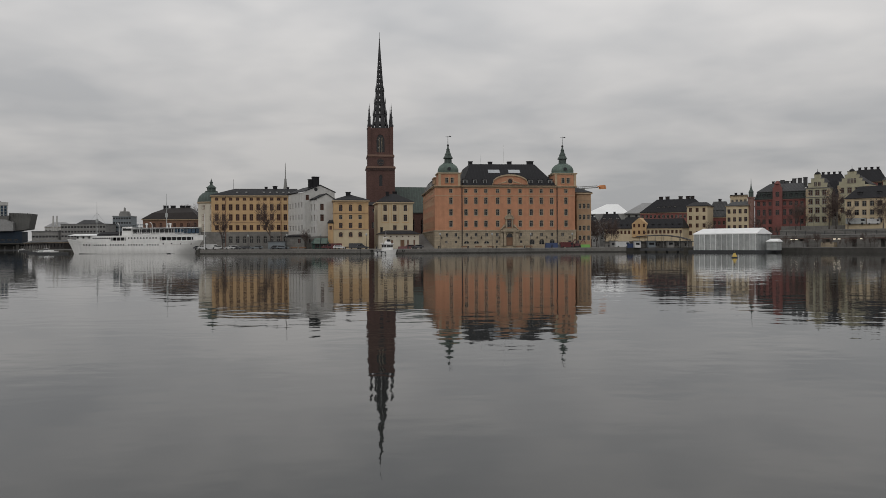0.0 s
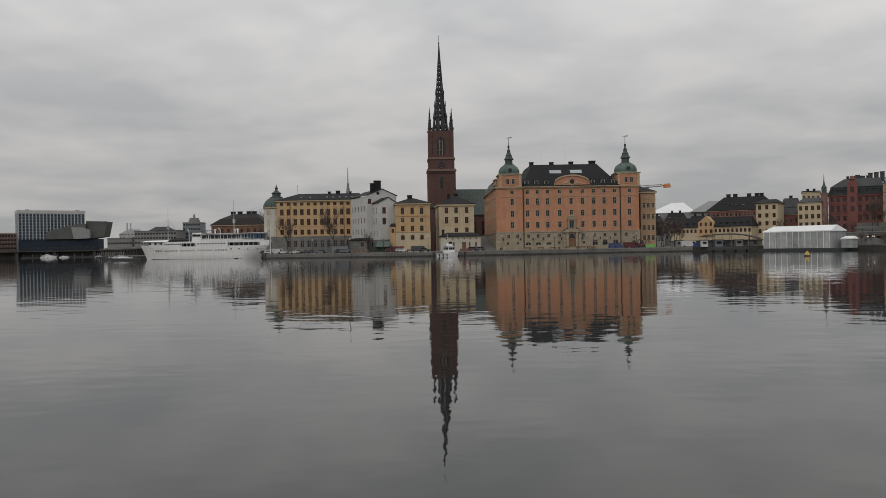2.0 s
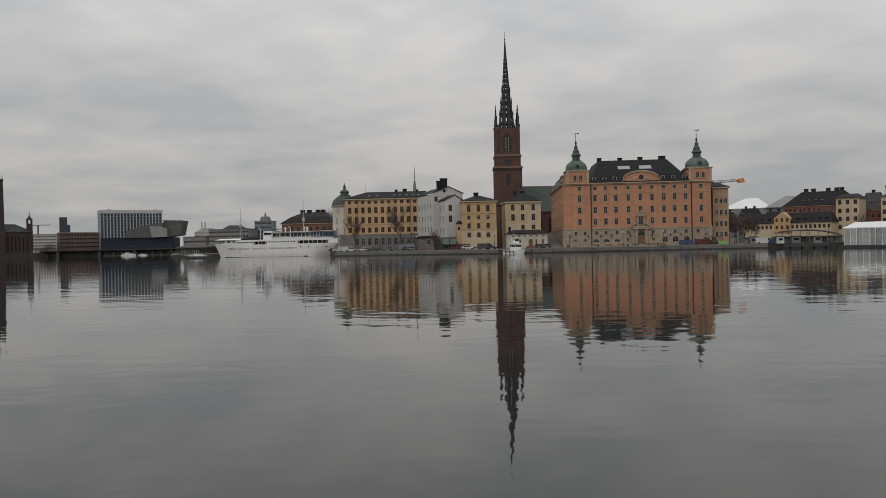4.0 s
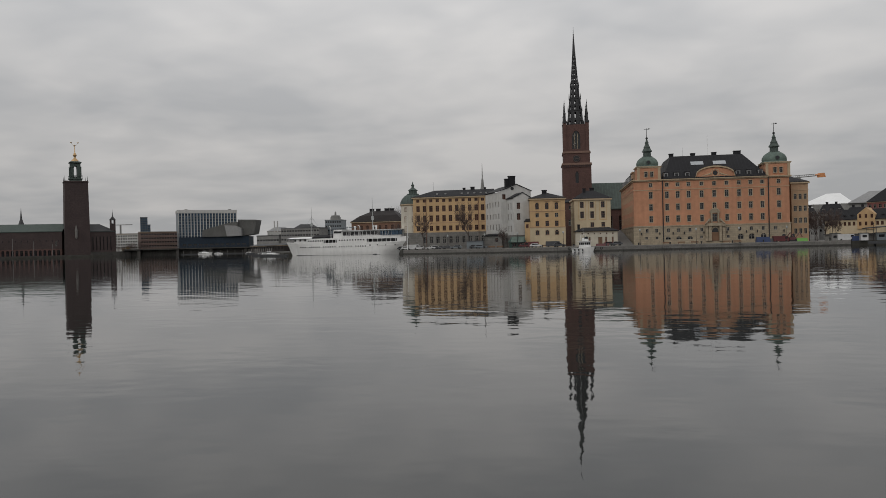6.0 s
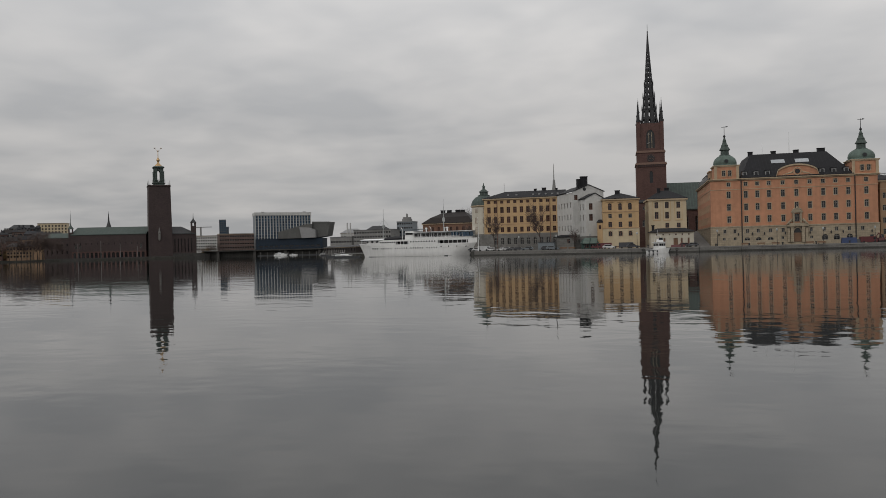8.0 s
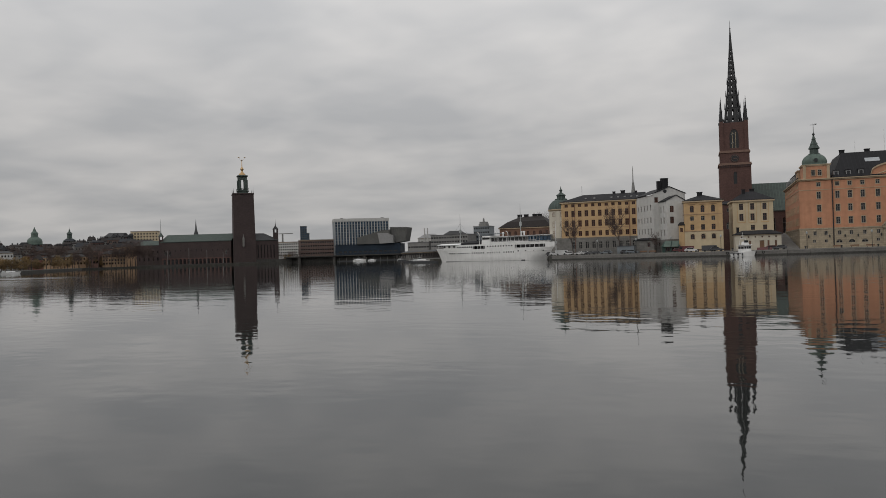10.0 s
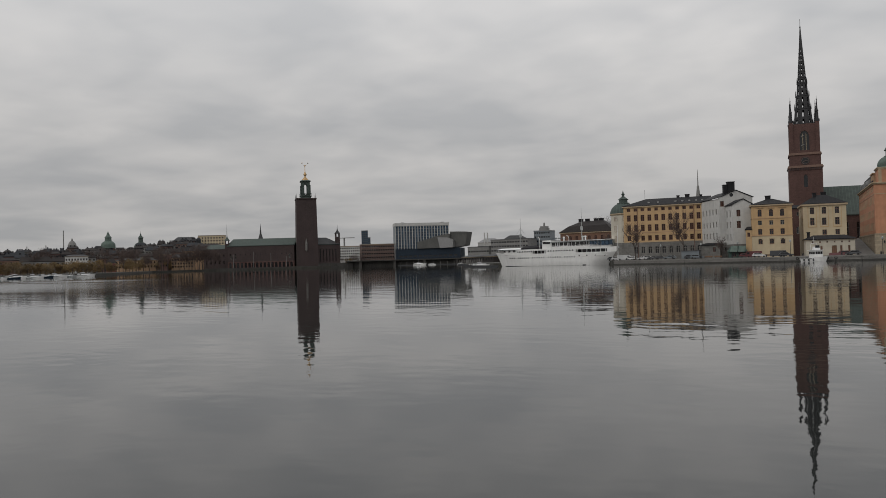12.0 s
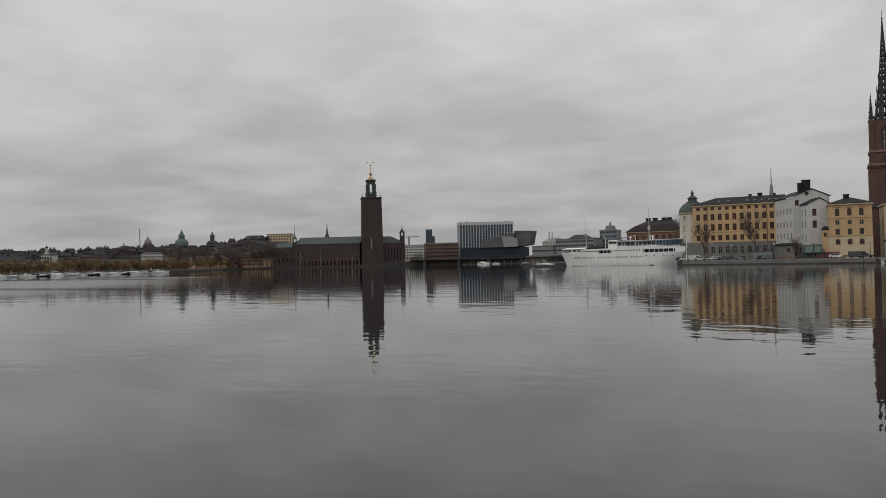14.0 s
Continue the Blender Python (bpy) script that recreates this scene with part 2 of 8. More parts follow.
def water_material():
    m = bpy.data.materials.new("calm_harbour_water")
    m.use_nodes = True
    n, l = m.node_tree.nodes, m.node_tree.links
    b = n["Principled BSDF"]
    b.inputs["Base Color"].default_value = (0.014, 0.016, 0.015, 1)
    b.inputs["IOR"].default_value = 1.37
    tc = n.new("ShaderNodeTexCoord")

    def calc(op, a, b2=0.0, c2=0.0):
        q = n.new("ShaderNodeMath")
        q.operation = op
        for i, v in enumerate((a, b2, c2)):
            if isinstance(v, (int, float)):
                q.inputs[i].default_value = v
            else:
                l.new(v, q.inputs[i])
        return q.outputs[0]

    def ease(v, lo, hi):
        q = n.new("ShaderNodeMapRange")
        q.interpolation_type = "SMOOTHSTEP"
        q.inputs[1].default_value, q.inputs[2].default_value = lo, hi
        l.new(v, q.inputs[0])
        return q.outputs[0]

    # a lane of wind-ruffled water off the west bank
    sp = n.new("ShaderNodeSeparateXYZ")
    l.new(tc.outputs["Object"], sp.inputs[0])
    off = calc("SQRT", calc("ADD", calc("MULTIPLY", sp.outputs[0], sp.outputs[0]), calc("MULTIPLY", sp.outputs[1], sp.outputs[1])))
    lane = calc("MULTIPLY", ease(off, 85, 130), calc("SUBTRACT", 1.0, ease(off, 230, 330)))
    west = ease(calc("SUBTRACT", calc("MULTIPLY", sp.outputs[0], -1.0), sp.outputs[1]), 5, 85)
    ls = n.new("ShaderNodeMapping")
    ls.inputs["Rotation"].default_value = (0, 0, radians(-50))
    ls.inputs["Scale"].default_value = (0.05, 1, 1)
    l.new(tc.outputs["Object"], ls.inputs[0])
    ln = n.new("ShaderNodeTexNoise")
    ln.inputs["Scale"].default_value, ln.inputs["Detail"].default_value = 0.05, 2.0
    l.new(ls.outputs[0], ln.inputs["Vector"])
    ruffle = calc("MULTIPLY", calc("MULTIPLY", lane, west), ease(ln.outputs[0], 0.26, 0.56))
    l.new(calc("MULTIPLY_ADD", ruffle, 0.22, 0.026), b.inputs["Roughness"])
    last = None
    for scale, dist, detail, stretch, turn in ((0.28, 0.019, 2.0, (0.4, 1, 1), 8), (0.85, 0.0095, 1.5, (0.75, 1, 1), -6), (2.6, 0.0016, 2.0, (0.8, 1, 1), -20)):
        mp = n.new("ShaderNodeMapping")
        mp.inputs["Scale"].default_value = stretch
        mp.inputs["Rotation"].default_value = (0, 0, radians(turn))
        l.new(tc.outputs["Object"], mp.inputs[0])
        t = n.new("ShaderNodeTexNoise")
        t.inputs["Scale"].default_value, t.inputs["Detail"].default_value = scale, detail
        l.new(mp.outputs[0], t.inputs["Vector"])
        bp = n.new("ShaderNodeBump")
        bp.inputs["Distance"].default_value = dist
        l.new(t.outputs[0], bp.inputs["Height"])
        if last:
            l.new(last.outputs[0], bp.inputs["Normal"])
        last = bp
    l.new(last.outputs[0], b.inputs["Normal"])
    return m


M_WATER = water_material()


# ---- tools ----
def P(az, d, z=0.0):
    """A place by its bearing from the camera (degrees to the left of north) and its distance."""
    return Vector((-math.sin(radians(az)) * d, math.cos(radians(az)) * d, z))


def mesh_of(bm, material):
    me = bpy.data.meshes.new("mesh")
    bm.normal_update()
    bm.to_mesh(me)
    bm.free()
    for x in material if isinstance(material, (list, tuple)) else (material,):
        me.materials.append(x)
    return me


def part(name, bm, material, parent=None, label=""):
    ob = new(name, bm if isinstance(bm, bpy.types.Mesh) else mesh_of(bm, material))
    ob.parent = parent
    if label:
        tagged(ob, label)
    return ob


def thing(name, label, category, at=(0, 0, 0), group="", kind=""):
    ob = new(name)
    ob.location = at
    return tagged(ob, label, category, group, kind)


def rehome(root):
    """Keeps parts that were built in world places where they are, under a root that stands at its base."""
    for o in root.children:
        o.matrix_parent_inverse = Matrix.Translation(root.location).inverted()


def quad(bm, *pts):
    return bm.faces.new([bm.verts.new(p) for p in pts])


def box(bm, c, u, w, d, z0, z1, bev=0.0):
    """A box centred on c in plan, w long along u and d deep."""
    u = Vector((u[0], u[1], 0)).normalized()
    v = Vector((-u.y, u.x, 0))
    c = Vector((c[0], c[1], 0))
    low = [bm.verts.new(c + u * a * w / 2 + v * b * d / 2 + Vector((0, 0, z0))) for a, b in ((-1, -1), (1, -1), (1, 1), (-1, 1))]
    top = [bm.verts.new(c + u * a * (w / 2 - bev) + v * b * (d / 2 - bev) + Vector((0, 0, z1))) for a, b in ((-1, -1), (1, -1), (1, 1), (-1, 1))]
    bm.faces.new(low[::-1])
    bm.faces.new(top)
    for i in range(4):
        bm.faces.new((low[i], low[(i + 1) % 4], top[(i + 1) % 4], top[i]))


def lathe(bm, c, profile, segs=20, turn=0.0):
    """A solid of revolution about c from (radius, height) pairs, from below upwards."""
    rings = []
    for r, z in profile:
        rings.append([bm.verts.new((c[0] + max(r, 0.01) * math.cos(turn + 2 * math.pi * k / segs), c[1] + max(r, 0.01) * math.sin(turn + 2 * math.pi * k / segs), z)) for k in range(segs)])
    for a, b in zip(rings, rings[1:]):
        for k in range(segs):
            bm.faces.new((a[k], a[(k + 1) % segs], b[(k + 1) % segs], b[k]))
    bm.faces.new(rings[0][::-1])
    bm.faces.new(rings[-1])


def rod(bm, a, b, r0, r1=None, segs=6):
    a, b = Vector(a), Vector(b)
    r1 = r0 if r1 is None else r1
    q = (b - a).to_track_quat("Z", "Y")
    rings = [[bm.verts.new(p + q @ Vector((r * math.cos(2 * math.pi * k / segs), r * math.sin(2 * math.pi * k / segs), 0))) for k in range(segs)] for p, r in ((a, r0), (b, r1))]
    for k in range(segs):
        bm.faces.new((rings[0][k], rings[0][(k + 1) % segs], rings[1][(k + 1) % segs], rings[1][k]))
    bm.faces.new(rings[0][::-1])
    bm.faces.new(rings[1])


def smooth(ob, angle=35):
    for p in ob.data.polygons:
        p.use_smooth = True
    ob.data.set_sharp_from_angle(angle=radians(angle))
    return ob


def facade(bm, o, u, width, z0, z1, holes, rec):
    """An upright wall from o along u with real openings; holes are (u0, u1, z0, z1), with reveals rec deep."""
    n = Vector((u.y, -u.x, 0))
    us = sorted({0.0, width, *[h[0] for h in holes], *[h[1] for h in holes]})
    zs = sorted({z0, z1, *[h[2] for h in holes], *[h[3] for h in holes]})
    at = lambda a, z, d=0.0: Vector((o.x, o.y, 0)) + u * a - n * d + Vector((0, 0, z))
    grid = {}
    for i, a in enumerate(us):
        for j, z in enumerate(zs):
            grid[i, j] = bm.verts.new(at(a, z))
    for i in range(len(us) - 1):
        for j in range(len(zs) - 1):
            ua, za = (us[i] + us[i + 1]) / 2, (zs[j] + zs[j + 1]) / 2
            if not any(h[0] < ua < h[1] and h[2] < za < h[3] for h in holes):
                bm.faces.new((grid[i, j], grid[i + 1, j], grid[i + 1, j + 1], grid[i, j + 1]))
    for a, b, c, d in holes:
        for p, q in (((a, c), (b, c)), ((b, c), (b, d)), ((b, d), (a, d)), ((a, d), (a, c))):
            quad(bm, at(*p), at(*p, rec + 0.1), at(*q, rec + 0.1), at(*q))


def plate(bm, us, zs, solid, y0, y1):
    """One connected pierced plate in the xz plane: the cells of the grid for which solid(i, j) holds."""
    n, m = len(us) - 1, len(zs) - 1
    full = lambda i, j: 0 <= i < n and 0 <= j < m and solid(i, j)
    fv = [[bm.verts.new((u, y0, z)) for z in zs] for u in us]
    bv = [[bm.verts.new((u, y1, z)) for z in zs] for u in us]
    for i in range(n):
        for j in range(m):
            if not full(i, j):
                continue
            bm.faces.new((fv[i][j], fv[i + 1][j], fv[i + 1][j + 1], fv[i][j + 1]))
            bm.faces.new((bv[i][j], bv[i][j + 1], bv[i + 1][j + 1], bv[i + 1][j]))
            for di, dj, p, q in ((-1, 0, (i, j), (i, j + 1)), (1, 0, (i + 1, j + 1), (i + 1, j)), (0, -1, (i + 1, j), (i, j)), (0, 1, (i, j + 1), (i + 1, j + 1))):
                if not full(i + di, j + dj):
                    bm.faces.new((fv[p[0]][p[1]], fv[q[0]][q[1]], bv[q[0]][q[1]], bv[p[0]][p[1]]))
    loose = [v for v in bm.verts if not v.link_faces]
    for v in loose:
        bm.verts.remove(v)


_win = {}


def window_meshes(w, h, style, frame_mat, glass_mat):
    key = (round(w, 2), round(h, 2), style, frame_mat.name, glass_mat.name)
    if key not in _win:
        bm = bmesh.new()
        t, X = 0.09, (1, 0, 0)
        us, zs = [-w / 2, -w / 2 + t, w / 2 - t, w / 2], [-h / 2, -h / 2 + t, h / 2 - t, h / 2]
        if style in ("cross", "arch", "two"):
            us = us[:2] + [-0.045, 0.045] + us[2:]
        if style in ("cross", "arch"):
            zs = zs[:2] + [h * 0.16, h * 0.16 + 0.08] + zs[2:]
        plate(bm, us, zs, lambda i, j: i % 2 == 0 or j % 2 == 0, -0.05, 0.04)
        frame_me = mesh_of(bm, frame_mat)
        bm = bmesh.new()
        box(bm, (0, 0.045), X, w - 0.04, 0.02, -h / 2 + 0.02, h / 2 - 0.02)
        pane_me = mesh_of(bm, glass_mat)
        bm = bmesh.new()
        k = 0.16
        plate(bm, [-w / 2 - k, -w / 2, w / 2, w / 2 + k], [-h / 2 - k, -h / 2, h / 2, h / 2 + k], lambda i, j: i != 1 or j != 1, -0.32, -0.2)
        surround_me = bm
        bm2 = bmesh.new()
        # the two corner pieces that round an arched head
        r = w / 2
        for s in (-1, 1):
            arc = [(s * r * math.cos(q * math.pi / 12), h / 2 - r + r * math.sin(q * math.pi / 12)) for q in range(7)]
            for dy in (-0.22, 0.0):
                f = [bm2.verts.new((x, dy, z)) for x, z in arc] + [bm2.verts.new((s * r, dy, h / 2))]
                bm2.faces.new(f if (s > 0) == (dy < -0.1) else f[::-1])
        _win[key] = (frame_me, pane_me, surround_me, bm2)
    return _win[key]


_sur, _spa = {}, {}


def set_window(parent, c, u, w, h, style="cross", frame_mat=None, glass_mat=None, surround=None, wall=None):
    """One window with its pane at c, the centre of the opening; its plane runs along u."""
    frame_mat, glass_mat = frame_mat or M_DARKWOOD, glass_mat or M_GLASS
    fm, pm, sb, ab = window_meshes(w, h, style, frame_mat, glass_mat)
    n = Vector((u.y, -u.x, 0))
    m = Matrix(((u.x, -n.x, 0, 0), (u.y, -n.y, 0, 0), (0, 0, 1, 0), (0, 0, 0, 1)))
    m.translation = Vector(c) - n * 0.25
    ob = new("window", fm)
    ob.parent = parent
    ob.matrix_basis = Matrix.Translation(-parent.location) @ m
    pane = new("pane", pm)
    pane.parent = ob
    key = (round(w, 2), round(h, 2), style, frame_mat.name, glass_mat.name)
    if surround:
        if (key, surround.name) not in _sur:
            me = bpy.data.meshes.new("surround")
            sb.to_mesh(me)
            me.materials.append(surround)
            _sur[key, surround.name] = me
        s = new("surround", _sur[key, surround.name])
        s.parent = ob
    if style == "arch" and wall:
        if (key, wall.name) not in _spa:
            me = bpy.data.meshes.new("arch_head")
            ab.to_mesh(me)
            me.materials.append(wall)
            _spa[key, wall.name] = me
        s = new("arch_head", _spa[key, wall.name])
        s.parent = ob
    return ob


def prism_roof(bm, base, ridge, thick=0.3):
    """A hipped roof: base is four eave corners (front left, front right, back right, back left), ridge four top corners in the same order."""
    lo = [bm.verts.new(Vector(p) - Vector((0, 0, thick))) for p in base]
    mi = [bm.verts.new(p) for p in base]
    hi = [bm.verts.new(p) for p in ridge]
    bm.faces.new(lo[::-1])
    for i in range(4):
        j = (i + 1) % 4
        bm.faces.new((lo[i], lo[j], mi[j], mi[i]))
        bm.faces.new((mi[i], mi[j], hi[j], hi[i]))
    bm.faces.new(hi)


class House:
    """A building on a rectangle: its front runs from pl to pr as seen from the water, depth metres deep."""

    def __init__(self, name, label, category, pl, pr, depth, z0, group="", kind=""):
        self.pl, self.pr = Vector((pl.x, pl.y, 0)), Vector((pr.x, pr.y, 0))
        self.u = (self.pr - self.pl).normalized()
        self.n = Vector((self.u.y, -self.u.x, 0))
        self.w, self.depth, self.z0 = (self.pr - self.pl).length, depth, z0
        mid = (self.pl + self.pr) / 2 - self.n * depth / 2
        self.root = thing(name, label, category, (mid.x, mid.y, z0), group, kind)

    def add(self, name, bm, material, label="", parent=None):
        ob = part(name, bm, material, parent or self.root, label)
        if not parent:
            ob.matrix_parent_inverse = Matrix.Translation(-self.root.location)
        return ob

    def at(self, a, back=0.0, z=0.0):
        """a metres along the front, back metres behind it."""
        return self.pl + self.u * a - self.n * back + Vector((0, 0, z))

    def along(self, az):
        """How far along the front the bearing az meets it."""
        d = P(az, 1.0)
        q = self.pl
        return -(q.x * d.y - q.y * d.x) / (self.u.x * d.y - self.u.y * d.x)

    def side(self, which):
        c = [self.at(0), self.at(self.w), self.at(self.w, self.depth), self.at(0, self.depth)]
        i = {"front": 0, "right": 1, "back": 2, "left": 3}[which]
        a, b = c[i], c[(i + 1) % 4]
        return a, (b - a).normalized(), (b - a).length

    def walls(self, z0, z1, material, wins=(), name="wall", rec=0.25, proud=0.0):
        """A storey band with its openings. wins: (side, [centres along the side], z, w, h, style, frame, glass, surround)."""
        bm = bmesh.new()
        for s in ("front", "right", "back", "left"):
            o, u, length = self.side(s)
            holes = []
            n = Vector((u.y, -u.x, 0))
            o = o + n * proud - u * proud
            length += 2 * proud
            for ws in wins:
                side, cs, z, w, h, style, fr, gl, su = ws
                if side != s:
                    continue
                for c in cs:
                    c = c + proud
                    if c - w / 2 < 0.1 or c + w / 2 > length - 0.1 or z - h / 2 < z0 + 0.02 or z + h / 2 > z1 - 0.02:
                        continue
                    holes.append((c - w / 2, c + w / 2, z - h / 2, z + h / 2))
                    set_window(self.root, o + u * c + Vector((0, 0, z)), u, w, h, style, fr, gl, su, material)
            facade(bm, o, u, length, z0, z1, holes, rec)
        if proud:
            for s in ("front", "right", "back", "left"):
                o, u, length = self.side(s)
                n = Vector((u.y, -u.x, 0))
                quad(bm, o - u * proud + n * proud + Vector((0, 0, z1)), o + u * (length + proud) + n * proud + Vector((0, 0, z1)), o + u * length + Vector((0, 0, z1)), o + Vector((0, 0, z1)))
        bmesh.ops.remove_doubles(bm, verts=bm.verts, dist=0.002)
        return self.add(name, bm, material)

    def band(self, z0, z1, out, material, name="cornice"):
        bm = bmesh.new()
        c = self.at(self.w / 2, self.depth / 2)
        box(bm, c, self.u, self.w + 2 * out, self.depth + 2 * out, z0, z1)
        return self.add(name, bm, material)

    def hip(self, z, zr, material, a0, a1, b0, b1, over=0.4, name="roof"):
        """Hipped, gabled or cut-off roof: ridge from a0 to a1 along the front, b0 to b1 deep."""
        bm = bmesh.new()
        w, d = self.w, self.depth
        base = [self.at(-over, -over, z), self.at(w + over, -over, z), self.at(w + over, d + over, z), self.at(-over, d + over, z)]
        top = [self.at(a0, b0, zr), self.at(a1, b0, zr), self.at(a1, b1, zr), self.at(a0, b1, zr)]
        prism_roof(bm, base, top)
        return self.add(name, bm, material)

    def chimney(self, a, back, z0, z1, w=1.2, d=0.9, material=None):
        bm = bmesh.new()
        box(bm, self.at(a, back), self.u, w, d, z0, z1 - 0.25)
        box(bm, self.at(a, back), self.u, w + 0.25, d + 0.25, z1 - 0.25, z1)
        return self.add("chimney", bm, material or M_ROOF)

    def dormer(self, a, back, z0, w, h, deep, material, wall, roof_mat, glass=None):
        bm = bmesh.new()
        box(bm, self.at(a, back + deep / 2), self.u, w, deep, z0, z0 + h)
        ob = self.add("dormer", bm, wall)
        bm = bmesh.new()
        box(bm, self.at(a, back + deep / 2 - 0.1), self.u, w + 0.3, deep + 0.3, z0 + h, z0 + h + 0.18)
        r = part("dormer_roof", bm, roof_mat, ob)
        bm = bmesh.new()
        box(bm, self.at(a, back - 0.02), self.u, w * 0.62, 0.06, z0 + h * 0.15, z0 + h * 0.85)
        part("pane", bm, glass or M_GLASS, ob)
        return ob


def even(a, b, n):
    return [a + (b - a) * i / (n - 1) for i in range(n)] if n > 1 else [(a + b) / 2]


# ---- the setting: water, land, quays ----
def build_setting():
    bm = bmesh.new()
    R = 4400
    ring = [bm.verts.new((R * math.cos(k * math.pi / 32), R * math.sin(k * math.pi / 32), 0)) for k in range(64)]
    bm.faces.new(ring)
    tagged(part("water", bm, M_WATER), "calm grey harbour water with faint ripples", "water", kind="structure")
    # land behind the shore; its edge is the quay
    shore = [(75, 430), (66, 440), (60, 452), (56.8, 470), (54, 500), (52, 600), (50, 740), (47, 780), (45.5, 785), (40.6, 785), (38.5, 780), (36.5, 790),
             (35.2, 830), (33.0, 850), (29, 840), (28.0, 700), (27.2, 470), (26.4, 400), (25.9, 372), (21.5, 345), (17.6, 322), (17.2, 299), (12.4, 281), (6.0, 266), (1.4, 264),
             (-8.9, 284), (-13.2, 288), (-17.5, 289), (-23.2, 268), (-30, 262), (-45, 250), (-70, 250)]
    bm = bmesh.new()
    zt = 1.5
    low = [bm.verts.new(P(a, d, -1.0)) for a, d in shore]
    top = [bm.verts.new(P(a, d, zt)) for a, d in shore]
    far = [bm.verts.new(P(a, 4300, zt)) for a, d in shore]
    for i in range(len(shore) - 1):
        bm.faces.new((low[i], low[i + 1], top[i + 1], top[i]))
        bm.faces.new((top[i], top[i + 1], far[i + 1], far[i]))
    tagged(part("ground", bm, M_EARTH), "dark wet ground behind the stone quays", "ground", kind="structure")
    # paved quay of the island with its granite edge, in courses
    q = [(17.25, 298.5), (12.4, 280.5), (6.0, 265.5), (1.4, 263.5), (-8.9, 283.5), (-13.2, 287.5)]
    bm = bmesh.new()
    for (a0, d0), (a1, d1) in zip(q, q[1:]):
        quad(bm, P(a0, d0, 1.52), P(a1, d1, 1.52), P(a1, d1 + 70, 1.52), P(a0, d0 + 70, 1.52))
    tagged(part("pavement", bm, M_PAVE), "grey paved quay with patches of damp", "quay", kind="structure")
    quay = thing("quay_wall", "weathered granite quay wall along the island", "quay wall", P(5, 270, 0), kind="structure")
    for (a0, d0), (a1, d1) in zip(q, q[1:]):
        A, B = P(a0, d0), P(a1, d1)
        u = (B - A).normalized()
        n = Vector((u.y, -u.x, 0))
        length = (B - A).length
        k = max(1, int(length / 6))
        for row, (z0, z1, out, off) in enumerate(((-0.8, 0.40, 0.30, 0.0), (0.42, 1.20, 0.22, 0.5), (1.22, 1.66, 0.34, 0.2))):
            for i in range(k):
                c = A + u * (length * (i + 0.5) / k) - n * (0.4 - out)
                b2 = bmesh.new()
                box(b2, c, u, length / k - 0.03, 0.9 + random.uniform(-0.03, 0.03), z0, z1, 0.03)
                o = part("stone", b2, (M_STONE_W, M_STONE, M_COPING)[row], quay)
                o.matrix_parent_inverse = Matrix.Translation(-quay.location)
    # ramp that climbs between the houses and the palace
    bm = bmesh.new()
    lo = [P(2.1, 282), P(0.62, 284), P(1.5, 329), P(3.0, 329)]
    up = [Vector((p.x, p.y, z)) for p, z in zip(lo, (1.56, 1.56, 7.6, 7.6))]
    quad(bm, *up)
    for i in range(4):
        j = (i + 1) % 4
        quad(bm, lo[i] + Vector((0, 0, 1.0)), lo[j] + Vector((0, 0, 1.0)), up[j], up[i])
    tagged(part("ramp", bm, M_PAVE), "paved street climbing beside the palace", "street", kind="structure")
    # the shore on which the camera stands, behind and below it
    bm = bmesh.new()
    box(bm, (0, -2001.2), (1, 0), 4000, 4000, -1.0, 1.4)
    tagged(part("ground_near_shore", bm, M_PAVE), "grey stone quay at the near shore", "quay", kind="structure")


build_setting()


